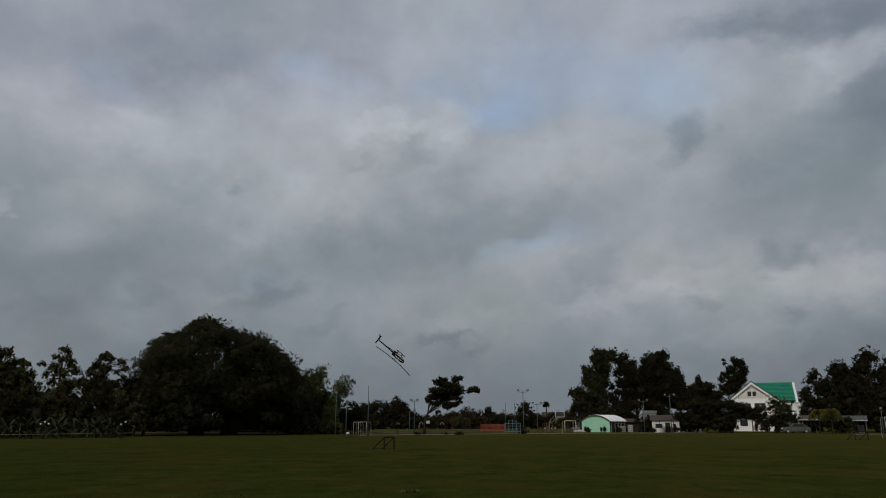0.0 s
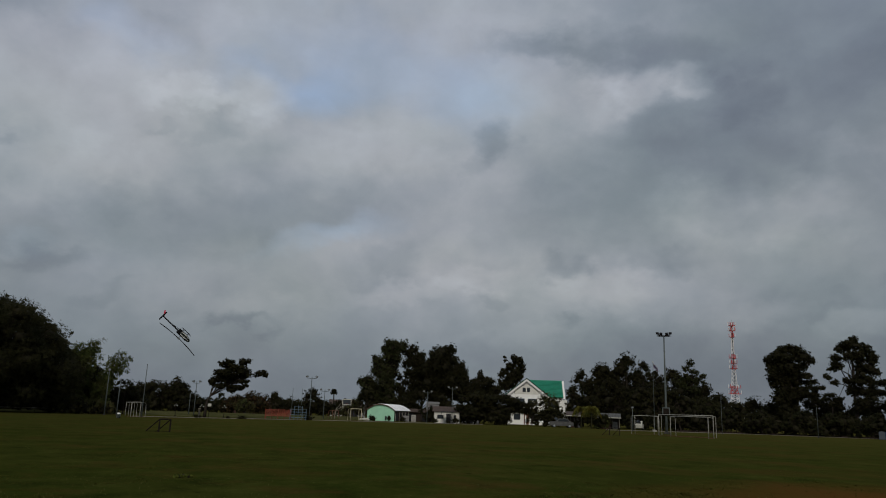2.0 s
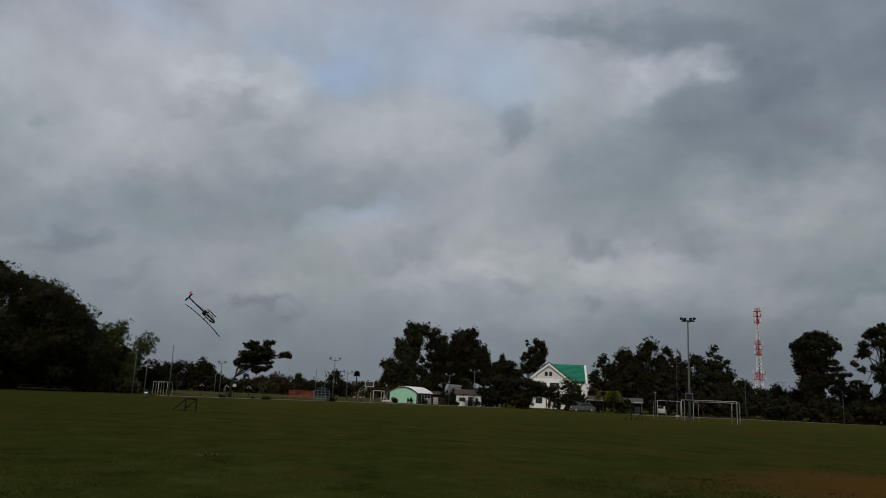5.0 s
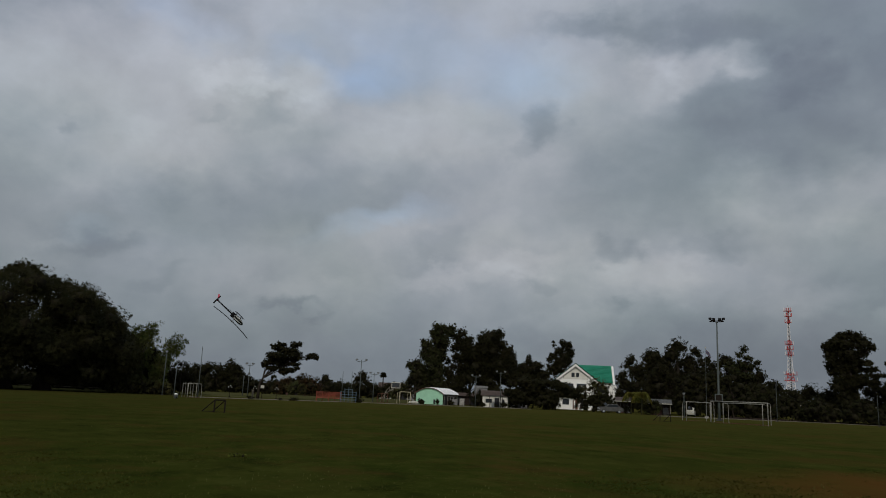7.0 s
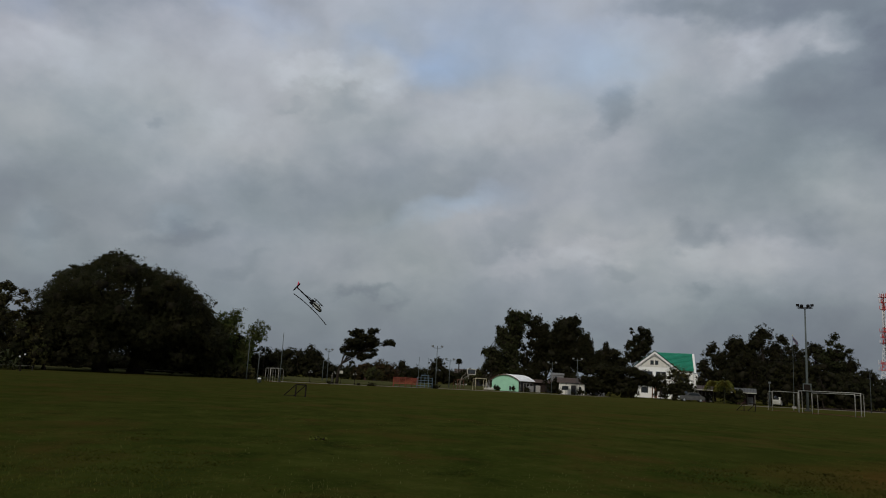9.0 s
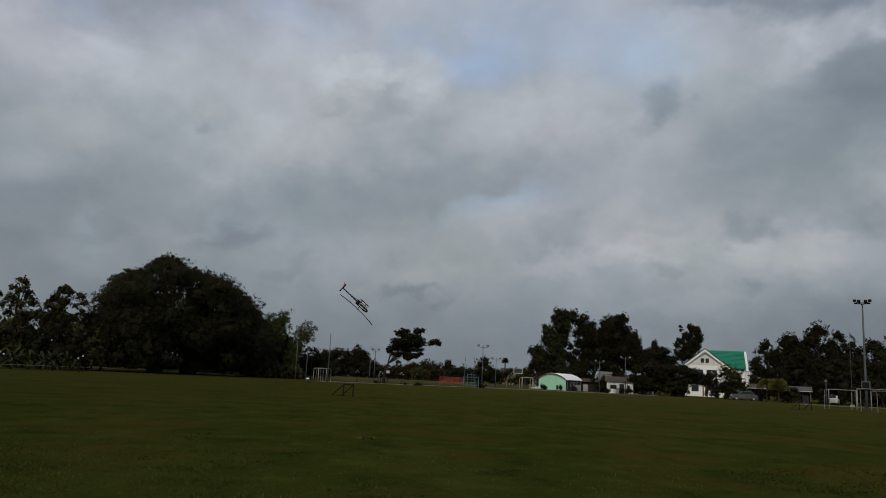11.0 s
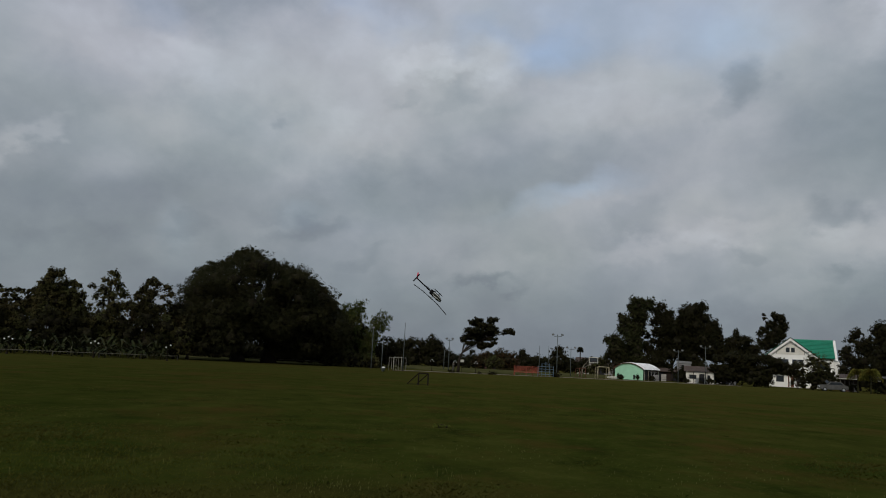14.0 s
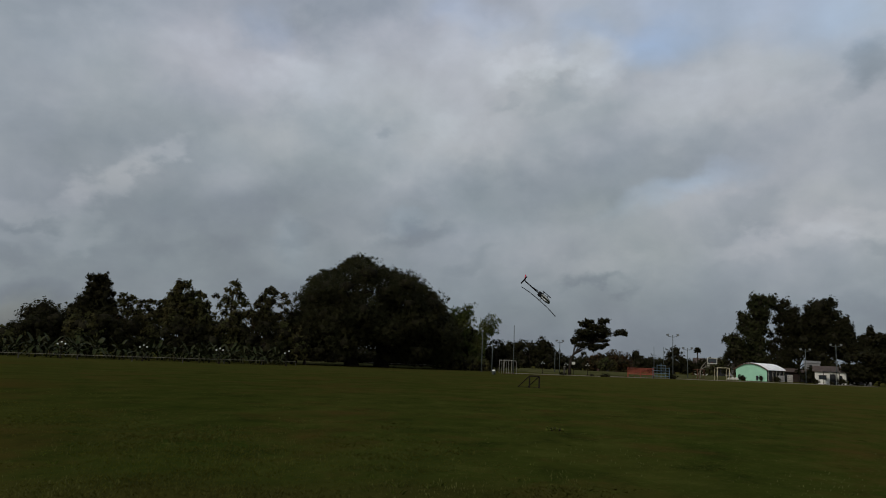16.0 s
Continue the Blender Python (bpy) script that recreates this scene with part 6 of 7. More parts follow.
def awning(az, d, w, label):
    t = thing("awning", az, d, label, "awning")
    for x in (-w / 2, w / 2):
        part("post", tubed([(x, 0, 0), (x, 0, 2.0)], .04), M_DARKSTEEL, t)
    n = 7
    for k in range(n):
        a, b = -w / 2 + w * k / n, -w / 2 + w * (k + 1) / n
        bm = bmesh.new()
        tube(bm, [((a + b) / 2, -.1, 1.95), ((a + b) / 2, .9, 2.15), ((a + b) / 2, 2.2, 2.2)], w / n * .52, 6)
        for v in bm.verts:
            v.co.z = 2.05 + (v.co.z - 2.05) * .25
        part("cloth_panel", bm, M_DARK, t)


awning(-16.3, 136.2, 2.3, "dark cloth awning before the cream house")


def vehicle(az, d, turn, body, label, name="car", cab=(-.3, 1.0), length=4.2):
    t = thing(name, az, d, label, "vehicle", turn=turn)
    hl = length / 2
    bm = bmesh.new()
    extrude_poly(bm, [(-hl, .35), (-hl, .85), (-hl + .15, .98), (cab[0] - .75, 1.02), (cab[1] + .7, 1.02), (hl - .1, .92), (hl, .8), (hl, .35), (hl - .4, .28), (-hl + .4, .28)], -.82, .82)
    bmesh.ops.bevel(bm, geom=list(bm.edges), offset=.05, segments=2, affect="EDGES")
    part("body", bm, body, t)
    bm = bmesh.new()
    extrude_poly(bm, [(cab[0] - .75, 1.0), (cab[0] - .15, 1.52), (cab[1], 1.55), (cab[1] + .6, 1.0)], -.72, .72)
    bmesh.ops.bevel(bm, geom=list(bm.edges), offset=.05, segments=2, affect="EDGES")
    part("cabin", bm, body, t)
    for y in (-.735, .735):
        bm = bmesh.new()
        extrude_poly(bm, [(cab[0] - .5, 1.06), (cab[0] - .08, 1.46), (cab[1] - .05, 1.48), (cab[1] + .35, 1.06)], y - .012, y + .012)
        part("side_window", bm, M_GLASS, t)
    part("windscreen", tubed([(cab[0] - .62, 0, 1.16), (cab[0] - .3, 0, 1.44)], [.5, .5], 4), M_GLASS, t)
    for x in (-hl + .75, hl - .75):
        for y in (-.75, .75):
            w = part("wheel", tubed([(x, y - .1, .31), (x, y + .1, .31)], .31, 14), M_RUBBER, t)
            part("rim", tubed([(x, y - .12 * (1 if y < 0 else -1) - .01, .31), (x, y - .12 * (1 if y < 0 else -1) + .01, .31)], .19, 10), M_STEEL, w)
    for y in (-.6, .6):
        part("headlight", ball(bmesh.new(), (-hl, y, .72), .11, 8), M_LENS, t)
    return t


vehicle(-24.75, 137.5, 10, M_DULLROOF, "dusty grey car parked in front of the shop")
vehicle(-30.3, 143, 86, M_WHITE_OLD, "small white van parked behind the goals", name="van", cab=(-.6, 1.3), length=3.8)

# yellow-leaved palms by the shop
def feather_palm(az, d, el, reach, n, seed, label):
    """A slim stem with a head of long drooping fronds, each a rib with narrow leaflets."""
    t = thing("palm_tree", az, d, label, "palm tree", group="yellow palms")
    h = up(d, el)
    rng = random.Random(seed)
    part("trunk", tubed([(0, 0, -.03), (.04, 0, h * .35), (0, 0, h * .72)], [.12, .09, .08]), M_BAMBOO, t, smooth=True)
    for k in range(n):
        a, steep = k * 2.4 + rng.uniform(-.2, .2), rng.uniform(.2, 2.2)
        flat = Vector((math.cos(a), math.sin(a), 0))
        rib = [Vector((0, 0, h * .70)) + flat * (reach * s) + Vector((0, 0, reach * (steep * s - (steep + rng.uniform(.5, .9)) * s * s))) for s in (0, .2, .4, .6, .8, 1.0)]
        bm = tubed(rib, [.025, .022, .018, .014, .01, .005], 4)
        side = Vector((-flat.y, flat.x, 0))
        for p, p1 in zip(rib, rib[1:]):
            for f in (.0, .25, .5, .75):
                c = p.lerp(p1, f)
                for sg in (1, -1):
                    tip = c + side * (sg * reach * .22) + flat * (reach * .10) - Vector((0, 0, reach * rng.uniform(.08, .22)))
                    w = flat * .085
                    bm.faces.new([bm.verts.new(v) for v in (c - w, c + w, tip)])
        part("frond", bm, M_LEAF_YELLOW, t)


feather_palm(-26.95, 135, 1.25, 1.7, 48, 1, "yellow-green ornamental palm with drooping fronds")
feather_palm(-26.2, 136, 1.25, 1.5, 40, 2, "yellow-green ornamental palm beside a larger one")
tree(-27.7, 136, 2.6, up(136, .35), "round yellow-green shrub beside the palm", z0=.1, n=9, seed=338, leaf=.2, dens=1, size=.45, name="shrub", material=M_LEAF_FRESH)
tree(-30.0, 139, 1.4, up(139, .1), "dark shrub before the parked van", z0=.1, n=8, seed=339, leaf=.2, dens=1, size=.45, name="shrub")

# ---- fences and walls ----
def rail_fence(pts, label, rails=(.28, .55), step=4.5, material=None, r=.045):
    t = new("fence")
    tagged(t, label, "fence")
    fine = []
    for (a0, d0), (a1, d1) in zip(pts, pts[1:]):
        p0, p1 = spot(a0, d0), spot(a1, d1)
        n = max(1, int((p1 - p0).length / step))
        fine += [p0.lerp(p1, i / n) for i in range(n)]
    fine.append(spot(*pts[-1]))
    for p in fine:
        part("post", box(bmesh.new(), p.x - .04, p.x + .04, p.y - .04, p.y + .04, -.05, max(rails) + .03, bevel=.01), M_DULLPOST, t)
    for z in rails:
        for a, b in zip(fine, fine[1:]):
            part("rail", tubed([a + Vector((0, 0, z)), b + Vector((0, 0, z + .004))], r, 6), material or M_CONC, t)


rail_fence([(44, 84), (30, 88), (22, 98)], "low weathered rail fence with concrete posts along the field", rails=(.50,), r=.03, material=M_RAIL)
rail_fence([(17, 124), (7.5, 126)], "low pale rail fence behind the rain tree", rails=(.5,), r=.07)


def low_wall(pts, h, label, material):
    t = new("wall_low")
    tagged(t, label, "wall", kind="structure")
    for (a0, d0), (a1, d1) in zip(pts, pts[1:]):
        p0, p1 = spot(a0, d0), spot(a1, d1)
        n = max(1, int((p1 - p0).length / 3))
        ang = math.atan2((p1 - p0).y, (p1 - p0).x)
        for i in range(n):
            c = p0.lerp(p1, (i + .5) / n)
            ob = part("panel", boxed(-1.45, 1.45, -.08, .08, -.05, h - .1), material, t)
            ob.matrix_local = pose(c.x, c.y, 0, 0, 0, math.degrees(ang))
            c2 = p0.lerp(p1, i / n)
            ob = part("pier", boxed(-.14, .14, -.14, .14, -.05, h), material, t)
            ob.matrix_local = pose(c2.x, c2.y, 0, 0, 0, math.degrees(ang))


low_wall([(-33, 141), (-38, 148.5), (-44, 151.5), (-50, 153.5)], .36, "low dark brown wall in panels along the hedge", M_DARK_OR_SHADE_WALL)


def garden_lamp(az, d, z, globes, label="garden lamp with white globes on a slim post"):
    t = thing("garden_lamp", az, d, label, "lamp", group="globe lamps along the field")
    part("post", tubed([(0, 0, -.03), (0, 0, z)], [.04, .025]), M_DARKSTEEL, t)
    part("foot", tubed([(0, 0, 0), (0, 0, .2)], [.13, .09]), M_DARKSTEEL, t)
    for x, dz in globes:
        part("arm", tubed([(0, 0, z - .1), (x, 0, z + dz - .12)], .02, 5), M_DARKSTEEL, t)
        part("globe", ball(bmesh.new(), (x, 0, z + dz), (.10 if d < 100 else .07), 12), M_GLOBE, t, smooth=True)


for az in (37.9, 32.7, 27.5, 22.7):
    garden_lamp(az, 90.5, up(90.5, 0), ((-.38, -.06), (0, .16), (.36, -.04)) if az > 24 else ((-.2, -.1), (.25, .15)))
for az in (3.4, 1.65, .08):
    garden_lamp(az, 117, up(117, 0), ((-.22, -.1), (.22, -.1), (0, .12)))

# ---- lamp posts and masts ----
def lamp_post(az, d, el, heads=2, label="tall steel lamp post with two floodlights", r=.06, spread=.5):
    t = thing("lamp_post", az, d, label, "lamp post", group="lamp posts")
    h = up(d, el)
    part("pole", tubed([(0, 0, -.05), (0, 0, h * .5), (0, 0, h)], [r * 1.3, r, r * .8]), M_POSTSTEEL, t, smooth=True)
    part("base_plate", boxed(-.2, .2, -.2, .2, -.03, .06), M_DULLPOST, t)
    if heads:
        part("crossarm", tubed([(-spread, 0, h - .25), (0, 0, h - .35), (spread, 0, h - .25)], .04, 6), M_POSTSTEEL, t)
    for k in range(heads):
        x = -spread + 2 * spread * k / max(1, heads - 1)
        tilt = 0.22 * (1 if x > 0 else -1 if x < 0 else 0)
        bm, lens = boxed(-.20, .20, -.18, .10, -.13, .13, bevel=.06), boxed(-.15, .15, -.21, -.18, -.09, .09, bevel=.02)
        for b in (bm, lens):
            bmesh.ops.transform(b, matrix=Matrix.Translation((x, 0, h)) @ Euler((.35, tilt, 0)).to_matrix().to_4x4(), verts=b.verts)
        hd = part("floodlight", bm, M_POSTSTEEL, t)
        part("lens", lens, M_GREYROOF, hd, "dusty pale glass")
    return t


lamp_post(-6.02, 122, 2.42, spread=.75)
lamp_post(-7.04, 135, 1.5, spread=.7)
lamp_post(2.15, 126, 1.72, spread=.5)
lamp_post(2.5, 130, .85, heads=0, label="short bare steel post")
lamp_post(8.0, 112, 2.25, heads=1, label="steel lamp post with one floodlight", spread=.01)
lamp_post(7.22, 112, 1.5, heads=0, label="bare steel pole by the fence")
lamp_post(5.6, 104, 2.75, heads=0, label="tall bare flagpole beside the small goal", r=.05)
lamp_post(-4.7, 150, 1.5, heads=0, label="thin pole in the distance", r=.05)
lamp_post(-5.38, 160, 1.5, heads=0, label="thin pole in the distance", r=.05)
lamp_post(-14.75, 140, 1.66, spread=.7)
lamp_post(-16.62, 138, 2.02, spread=.75)
lamp_post(-17.2, 140, 1.3, heads=1, label="steel lamp post with one floodlight", spread=.01)
lamp_post(-29.9, 122, .95, heads=1, label="small steel lamp post", spread=.01)
lamp_post(-36.0, 130, 1.9, heads=0, label="bare steel pole before the hedge", r=.035)
lamp_post(-42.05, 128, 1.3, heads=0, label="bare steel pole before the hedge", r=.035)


def flood_mast():
    d = 108.0
    t = thing("floodlight_mast", -32.25, d, "tall tapered floodlight mast with a ring of lamps", "floodlight mast")
    h = up(d, 6.1)
    part("pole", tubed([(0, 0, -.05), (0, 0, h * .33), (0, 0, h * .66), (0, 0, h)], [.18, .14, .11, .08], 12), M_POSTSTEEL, t, smooth=True)
    part("plinth", boxed(-.4, .4, -.4, .4, -.05, .22), M_DULLPOST, t)
    part("head_ring", tubed([(.9 * math.cos(a * math.tau / 12), .6 * math.sin(a * math.tau / 12), h + .1) for a in range(13)], .05, 6), M_DARKSTEEL, t)
    part("head_bar", tubed([(-.85, 0, h + .32), (-.4, 0, h + .15), (0, 0, h - .1), (.4, 0, h + .15), (.85, 0, h + .32)], .05, 6), M_DARKSTEEL, t)
    for x, y in ((-.85, 0), (-.38, -.4), (.38, -.4), (.85, 0), (-.38, .4), (.38, .4)):
        f = part("floodlight", boxed(x - .2, x + .2, y - .16, y + .16, h + .14 + .2 * abs(x), h + .44 + .2 * abs(x), bevel=.05), M_DARKSTEEL, t)
        part("lens", boxed(x - .15, x + .15, y - .19, y - .16, h + .18 + .2 * abs(x), h + .4 + .2 * abs(x), bevel=.01), M_CARBON, f)
    c = part("control_box", boxed(-.5, .5, -.40, -.15, 2.5, 3.5), M_POSTSTEEL, t)
    part("box_door", boxed(-.38, .38, -.43, -.402, 2.62, 3.38, bevel=.01), M_DARKSTEEL, c)
    part("bracket", boxed(-.5, .5, -.15, .15, 2.4, 2.48), M_DARKSTEEL, t)


flood_mast()


def radio_tower():
    d = 420.0
    t = thing("radio_tower", -36.95, d, "tall red and white lattice telecom tower with antennas", "tower")
    H = up(d, 7.1)

    def half(z):
        s = z / H
        return 3.3 * (1 - s) ** 2.6 + .45
    N = 26
    zs = [H * i / N for i in range(N + 1)]
    for i in range(N):
        z0, z1 = zs[i], zs[i + 1]
        a, b = half(z0), half(z1)
        band = any(a_ <= (i + .5) / N < b_ for a_, b_ in ((0, .30), (.40, .54), (.70, .83)))
        m = M_TOWER_WHITE if band else M_TOWER_RED
        sec = bmesh.new()
        for k in range(4):
            c0 = Vector((a * (1, -1, -1, 1)[k], a * (1, 1, -1, -1)[k], z0))
            c1 = Vector((b * (1, -1, -1, 1)[k], b * (1, 1, -1, -1)[k], z1))
            k2 = (k + 1) % 4
            e0 = Vector((a * (1, -1, -1, 1)[k2], a * (1, 1, -1, -1)[k2], z0))
            e1 = Vector((b * (1, -1, -1, 1)[k2], b * (1, 1, -1, -1)[k2], z1))
            tube(sec, [c0, c1], .14, 4)
            for p, q in ((c0, e1), (e0, c1), (c1, e1)):
                tube(sec, [p, q], .065, 4)
        part("lattice_section", sec, m, t)
    part("cable_ladder", tubed([(.2, -.2, 0), (.1, -.1, H)], .2, 4), M_POSTSTEEL, t)
    for z, n, r in ((H * .985, 10, 2.0), (H * .935, 9, 1.7), (H * .875, 6, 1.5), (H * .67, 5, 2.0), (H * .62, 6, 1.8), (H * .57, 5, 2.0), (H * .385, 6, 3.0), (H * .33, 5, 3.2)):
        deck = bmesh.new()
        tube(deck, [(r * math.cos(a * math.tau / 10), r * math.sin(a * math.tau / 10), z - .8) for a in range(11)], .09, 4)
        for k in range(5):
            a = k * math.tau / 5
            tube(deck, [(0, 0, z - .8), (r * math.cos(a), r * math.sin(a), z - .8)], .07, 4)
        part("platform", deck, M_TOWER_RED, t)
        for k in range(n):
            a = k * math.tau / n + z
            x, y = r * math.cos(a), r * math.sin(a)
            part("antenna", boxed(x - .13, x + .13, y - .09, y + .09, z - 1.0, z + .9, bevel=.03), M_TOWER_WHITE if k % 2 else M_TOWER_RED, t)
    part("lightning_rod", tubed([(0, 0, H), (0, 0, H + 1.6)], [.09, .03], 5), M_STEEL, t)


radio_tower()


def flagpole():
    d = 128.0
    t = thing("flagpole", -31.42, d, "slim flagpole flying a striped red, white and blue flag", "flagpole")
    h = up(d, 4.25)
    part("pole", tubed([(0, 0, -.05), (0, 0, h)], [.035, .02]), M_POSTSTEEL, t)
    part("finial", ball(bmesh.new(), (0, 0, h), .1, 8), M_YELLOWP, t)
    part("ground_sleeve", boxed(-.3, .3, -.3, .3, -.05, .3), M_CONC, t)
    flag = None
    L = .7
    for k, (m, z0, z1) in enumerate(((M_FLAG_R, 0, .12), (M_FLAG_W, .12, .24), (M_FLAG_B, .24, .46), (M_FLAG_W, .46, .58), (M_FLAG_R, .58, .70))):
        bm = bmesh.new()
        prev = None
        for i in range(9):
            s = i / 8
            x, y = .06 + L * s, .12 * math.sin(s * 7)
            lo, hi = h - .8 + z0 * .8 - .75 * s, h - .8 + z1 * .8 - .75 * s
            row = [bm.verts.new(p) for p in ((x, y - .006, lo), (x, y - .006, hi), (x, y + .006, hi), (x, y + .006, lo))]
            if prev:
                for j in range(4):
                    bm.faces.new((prev[j], row[j], row[(j + 1) % 4], prev[(j + 1) % 4]))
            prev = row
        bmesh.ops.recalc_face_normals(bm, faces=bm.faces)
        part("flag_stripe", bm, m, t)


flagpole()

# ---- goals ----
def goal(p0, p1, h, depth, label, material=None, r=.045, name="football_goal", turn_back=1):
    """Goal frame between two foot points, with curved side stays and a rear ground bar."""
    p0, p1 = Vector(p0), Vector(p1)
    mid, w = (p0 + p1) / 2, (p1 - p0).length
    t = new(name)
    t.matrix_world = pose(mid.x, mid.y, 0, 0, 0, math.degrees(math.atan2((p1 - p0).y, (p1 - p0).x)))
    tagged(t, label, "goal")
    m = material or M_WHITE_OLD
    s = depth * turn_back
    for x in (-w / 2, w / 2):
        part("post", tubed([(x, 0, -.03), (x, 0, h)], r), m, t, smooth=True)
        part("side_stay", tubed([(x, 0, h - r), (x, s * .8, h - r - .02), (x, s * .95, h - .25), (x, s, .0)], r * .7, 6), m, t)
        part("ground_bar", tubed([(x, 0, .02), (x, s, .02)], .018, 6), M_RUST, t)
    part("crossbar", tubed([(-w / 2, 0, h), (w / 2, 0, h)], r), m, t, smooth=True)
    part("rear_bar", tubed([(-w / 2, s, .02), (w / 2, s, .02)], .018, 6), M_RUST, t)
    return t


goal(spot(-31.72, 95), spot(-35.42, 92), 2.44, .7, "full-size white football goal frame without a net", material=M_GOAL)
goal(spot(-32.52, 92), spot(-35.08, 88), 2.25, .8, "white steel goal frame without a net", r=.035, material=M_GOAL)
goal(spot(-30.05, 97), spot(-31.66, 99), 2.25, .8, "weathered white goal frame standing obliquely", r=.035, material=M_GOAL)
goal(spot(6.3, 101), spot(5.72, 100), 1.78, .9, "small white futsal goal with a square frame", r=.034, material=M_GOAL)
goal(spot(6.66, 103), spot(6.32, 101.8), 1.75, .4, "small white goal frame standing behind another", r=.028, material=M_GOAL)
goal(spot(-9.05, 132), spot(-9.85, 133), 2.0, 1.0, "yellowed small goal frame by the court", material=M_YELLOWP, r=.06)
goal(spot(-7.7, 131), spot(-8.15, 133), 1.6, .8, "rusty small goal frame by the court", material=M_RUST, r=.05)


def training_goal(az, d, w, h, stay, label, turn=0):
    """Low pipe goal with slanting stays."""
    t = thing("training_goal", az, d, label, "goal", turn=turn)
    for x in (-w / 2, w / 2):
        part("post", tubed([(x, 0, -.02), (x, 0, h)], .045), M_DARKSTEEL, t)
        part("slanting_stay", tubed([(x, 0, h), (x - stay, .5, .02)], .032, 6), M_DARKSTEEL, t)
        part("ground_bar", tubed([(x, 0, .02), (x - stay, .5, .02)], .012, 6), M_DARKSTEEL, t)
    part("crossbar", tubed([(-w / 2, 0, h), (w / 2, 0, h)], .045), M_DARKSTEEL, t)
    part("rear_bar", tubed([(-w / 2 - stay, .5, .02), (w / 2 - stay, .5, .02)], .012, 6), M_DARKSTEEL, t)


training_goal(4.0, 49, .62, .74, .72, "low dark pipe goal with slanting stays", turn=0)
training_goal(-28.6, 84, 1.15, .78, .6, "low dark pipe goal with slanting stays", turn=20)


def hoop_stand(az, d):
    t = thing("basketball_stand", az, d, "weathered steel basketball stand with a pale-framed backboard", "basketball stand")
    part("post", tubed([(-1.7, .5, -.05), (-1.4, .4, 2.0)], .08), M_RAIL, t)
    part("rear_leg", tubed([(-2.3, .9, -.03), (-1.4, .4, 1.9)], .05), M_RAIL, t)
    for k, (a, b) in enumerate((((-1.45, .4, 1.95), (-.2, 0, 3.35)), ((-1.5, .4, 1.5), (.1, 0, 2.75)))):
        part("arm", tubed([a, b], .05, 6), M_RAIL, t)
    for s in (.15, .5, .85):
        part("lattice_strut", tubed([(-1.45 + 1.25 * s, .4 - .4 * s, 1.95 + 1.4 * s), (-1.5 + 1.6 * s, .4 - .4 * s, 1.5 + 1.25 * s)], .03, 5), M_RAIL, t)
    part("backboard", boxed(-.35, 1.15, -.06, -.01, 2.68, 3.6), M_TARP, t)
    for x0, x1, z0, z1 in ((-.4, 1.2, 3.55, 3.66), (-.4, 1.2, 2.62, 2.73), (-.4, -.3, 2.73, 3.55), (1.1, 1.2, 2.73, 3.55)):
        part("board_frame", boxed(x0, x1, -.09, -.062, z0, z1, bevel=.01), M_WHITE_OLD, t)
    part("hoop", tubed([(.4 + .23 * math.cos(a * .5236), -.34 + .23 * math.sin(a * .5236), 2.85) for a in range(13)], .015, 5), M_ORANGE, t)


hoop_stand(-8.55, 138)

# ---- orange stand and blue frame by the track ----
def bench_stand():
    t = thing("spectator_stand", -3.75, 122, "orange-red painted steel spectator bench with a slatted back", "bench")
    w = 3.9
    for k in range(5):
        x = -w / 2 + w * k / 4
        part("upright", boxed(x - .05, x + .05, -.05, .05, 0, 1.5), M_ORANGE, t)
    for k in range(6):
        part("slat", boxed(-w / 2, w / 2, -.09, -.055, .46 + k * .175, .57 + k * .175), M_ORANGE, t)
    part("seat", boxed(-w / 2, w / 2, -.6, -.1, .42, .48), M_ORANGE, t)
    for x in (-w / 2 + .1, 0, w / 2 - .1):
        part("leg", boxed(x - .04, x + .04, -.58, -.5, 0, .42), M_ORANGE, t)


bench_stand()


def climbing_frame():
    t = thing("climbing_frame", -5.2, 119, "light blue steel pipe climbing frame", "climbing frame")
    w, dp, h = 2.4, 1.6, 2.25
    for i in range(5):
        for j in range(3):
            x, y = -w / 2 + w * i / 4, -dp / 2 + dp * j / 2
            part("upright", tubed([(x, y, -.03), (x, y, h - (.6 if i in (0, 4) else .2 if i in (1, 3) else 0))], .035, 6), M_BLUE, t)
    for k in range(5):
        z = .35 + .40 * k
        hw = w / 2 if k < 4 else w / 4
        for j in range(3):
            y = -dp / 2 + dp * j / 2
            part("bar", tubed([(-hw, y, z), (hw, y, z)], .035, 6), M_BLUE, t)
        for i in range(5):
            x = -w / 2 + w * i / 4
            if abs(x) <= hw + .01:
                part("bar", tubed([(x, -dp / 2, z), (x, dp / 2, z)], .03, 6), M_BLUE, t)


climbing_frame()
tree(-5.95, 120, 1.6, .55, "small weedy shrub beside the climbing frame", z0=.05, n=6, seed=700, name="shrub", leaf=.18, dens=.9, size=.5, r0=.03)
for az, d, w in ((-1.2, 111, 1.2), (-.2, 111, .8), (1.9, 109, 1.0)):
    tree(az, d, w, .3, "low dark weed tuft at the edge of the track", z0=.02, n=5, seed=701 + int(w * 10), name="weed", leaf=.14, dens=.9, size=.5, r0=.02)


def sign_board():
    t = thing("notice_board", 1.12, 114.5, "small white notice board on a post by the leaning tree", "sign")
    part("post", tubed([(0, 0, -.03), (0, 0, 1.6)], .03, 6), M_DARKSTEEL, t)
    part("panel", boxed(-.25, .25, -.08, -.042, 1.55, 1.95), M_WHITE_OLD, t)


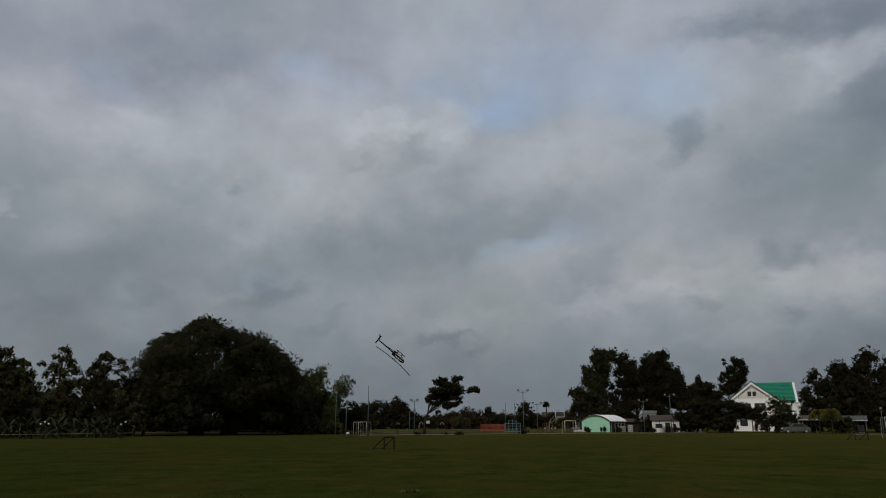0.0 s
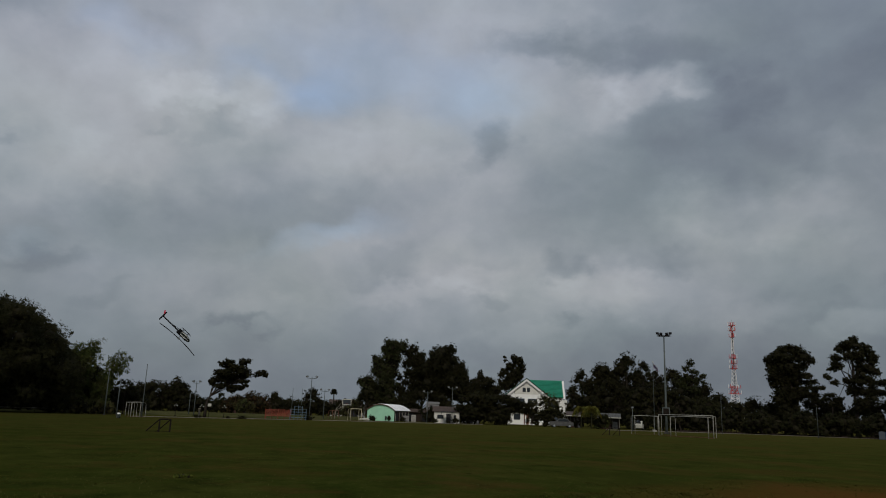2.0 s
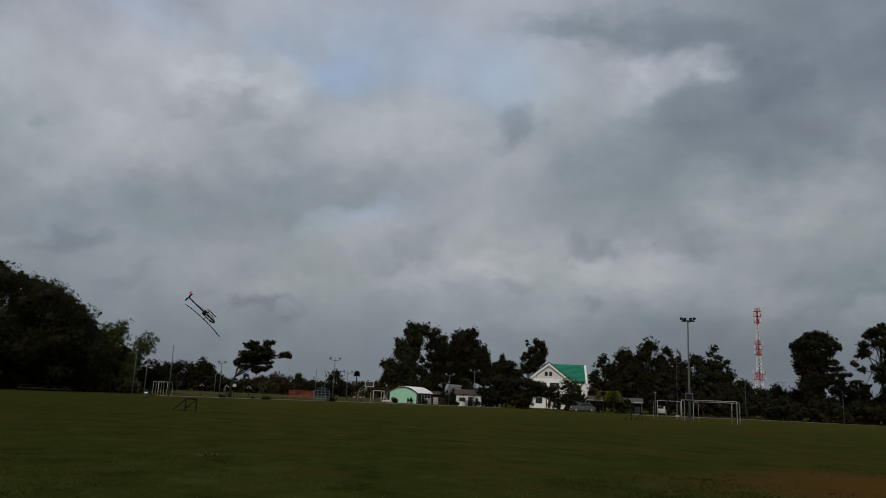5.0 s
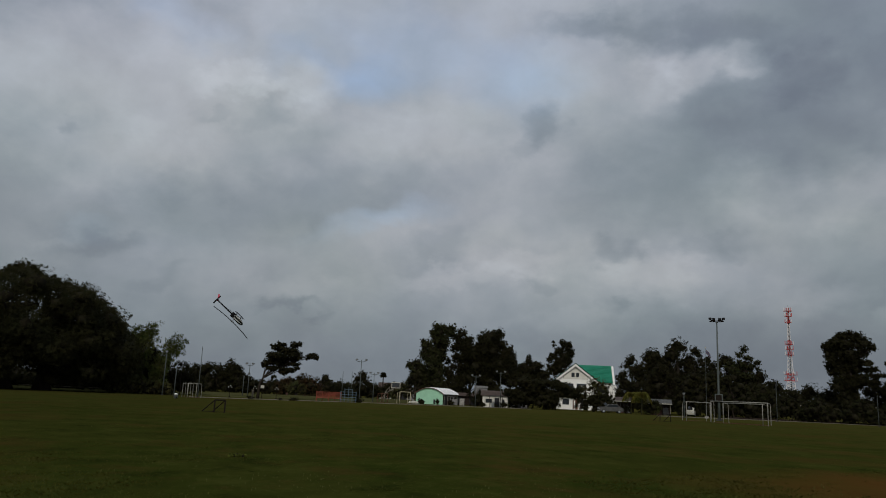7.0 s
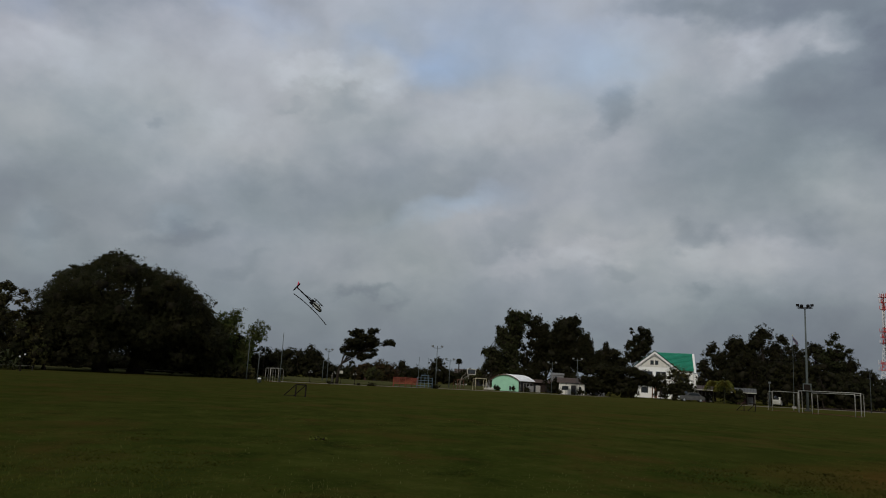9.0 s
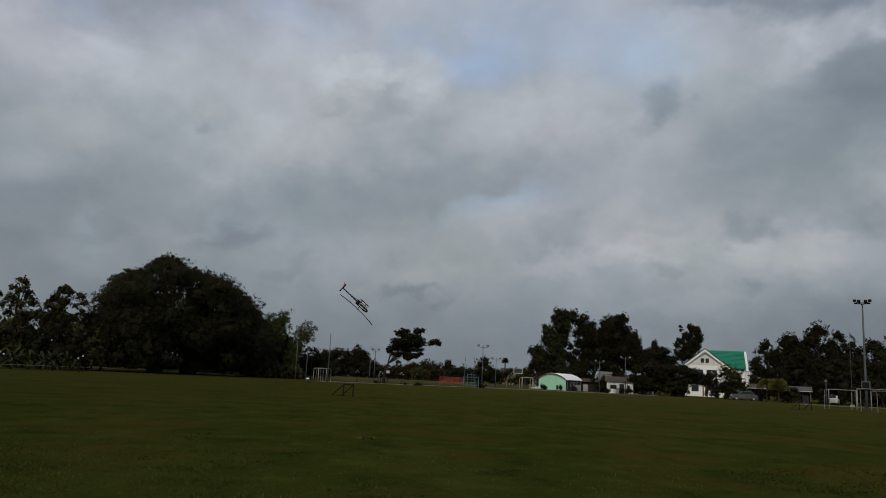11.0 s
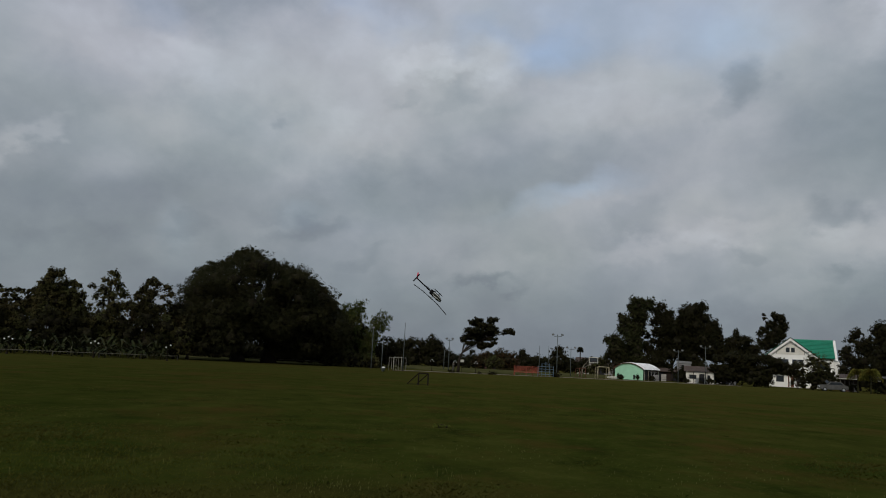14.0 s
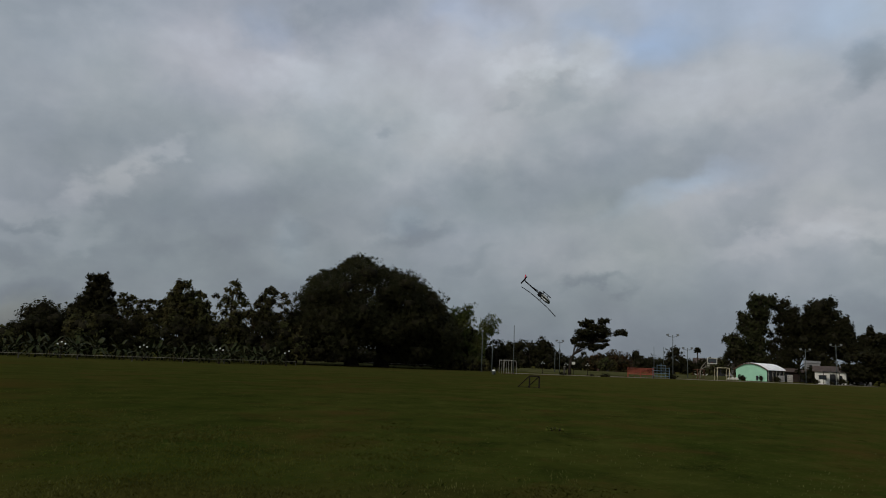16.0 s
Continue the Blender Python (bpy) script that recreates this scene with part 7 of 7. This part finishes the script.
sign_board()
t = thing("pedestal", 1.78, 113.5, "weathered concrete pedestal with a stepped foot", "pedestal")
part("shaft", boxed(-.13, .13, -.13, .13, .2, 1.15, bevel=.03), M_DULLPOST, t)
part("foot", boxed(-.22, .22, -.22, .22, -.03, .2, bevel=.03), M_DULLPOST, t)
part("cap", boxed(-.17, .17, -.17, .17, 1.15, 1.26, bevel=.02), M_RAIL, t)

t = thing("litter_bin", 7.07, 90, "round white and green litter bin on the grass", "bin")
part("bowl", tubed([(0, 0, -.02), (0, 0, .1), (0, 0, .3), (0, 0, .45)], [.14, .2, .22, .2], 14), M_CANOPY, t, smooth=True)
part("lid", ball(bmesh.new(), (0, 0, .47), .2, 12, .55), M_WHITE, t, smooth=True)

# white tent-like booths at the far right
for az, m, w in ((-45.75, M_PALECLOTH, .9), (-46.15, M_DEEPBLUE, 1.1), (-46.6, M_PALECLOTH, .9), (-47.6, M_DULLPOST, 1.3)):
    t = thing("booth", az, 140, ("blue" if m in (M_DEEPBLUE, M_BLUE) else "grey") + " cloth-covered booth beside the hedge", "booth")
    bm = bmesh.new()
    extrude_poly(bm, [(-w / 2, 0), (-w / 2 + .03, 1.2), (0, 1.27), (w / 2 - .03, 1.2), (w / 2, 0)], -.8, .8)
    bmesh.ops.bevel(bm, geom=list(bm.edges), offset=.05, segments=1, affect="EDGES")
    part("cover", bm, m, t)
    part("ridge_pole", tubed([(0, -.9, 1.28), (0, .9, 1.28)], .03, 6), M_STEEL, t)

# ---- model helicopter in the air ----
def helicopter():
    d = 24.0
    t = thing("model_helicopter", 3.5, d, "radio-controlled model helicopter with a black boom and pink tail fin", "model helicopter", z=up(d, 5.0))
    t.matrix_world = t.matrix_world @ Euler((radians(12), radians(38), radians(18))).to_matrix().to_4x4()
    # nose along +x, rotor axis along -z: it is flying upside down
    bm = ball(bmesh.new(), (.12, 0, 0), 1, 14)
    for v in bm.verts:
        x = v.co.x - .12
        v.co = Vector((.10 + x * .22, v.co.y * .07, v.co.z * .085 - .02 * x))
    part("canopy", bm, M_CANOPY, t, "white and green canopy", smooth=True)
    for z in (-.045, .045):
        part("canopy_stripe", tubed([(-.06, -.055, z * .9), (.1, -.075, z), (.24, -.05, z * .6)], [.012, .018, .008], 6), M_GLOBE, t, "white stripe on the canopy")
    part("frame", boxed(-.18, .12, -.035, .035, -.08, .08), M_CARBON, t)
    part("tail_boom", tubed([(-.1, 0, 0), (-.8, 0, 0)], [.022, .018]), M_CARBON, t)
    fin = bmesh.new()
    extrude_poly(fin, [(-.74, -.012), (-.79, -.02), (-.90, .16), (-.86, .17), (-.77, .03)], -.006, .006)
    part("tail_fin", fin, M_PINK, t, "fluorescent pink tail fin")
    part("boom_support", tubed([(-.12, .03, .06), (-.55, .0, .0)], .008, 5), M_CARBON, t)
    for s in (1, -1):
        b = bmesh.new()
        box(b, -.83, -.79, -.03, -.015, .0 if s > 0 else -.15, .15 if s > 0 else .0, bevel=.003)
        part("tail_blade", b, M_CARBON, t)
    part("mast", tubed([(0, 0, .02), (0, 0, -.16)], .012, 6), M_STEEL, t)
    part("rotor_hub", boxed(-.06, .06, -.03, .03, -.18, -.14, bevel=.01), M_STEEL, t)
    for s in (1, -1):
        b = bmesh.new()
        prev = None
        for i in range(7):
            q = i / 6
            x = s * (.06 + .66 * q)
            z = -.16 - .05 * q * q
            row = [b.verts.new(p) for p in ((x, -.05, z - .016), (x, .05, z - .010), (x, .05, z + .008), (x, -.05, z + .008))]
            if prev:
                for j in range(4):
                    b.faces.new((prev[j], row[j], row[(j + 1) % 4], prev[(j + 1) % 4]))
            prev = row
        bmesh.ops.recalc_face_normals(b, faces=b.faces)
        part("rotor_blade", b, M_CARBON, t)
    for y in (-.09, .09):
        part("skid", tubed([(.22, y, .125), (.18, y, .14), (-.1, y, .14), (-.14, y, .13)], .008, 6), M_CARBON, t)
        for x in (.12, -.06):
            part("strut", tubed([(x, y * .3, .06), (x, y, .138)], .008, 5), M_CARBON, t)


helicopter()
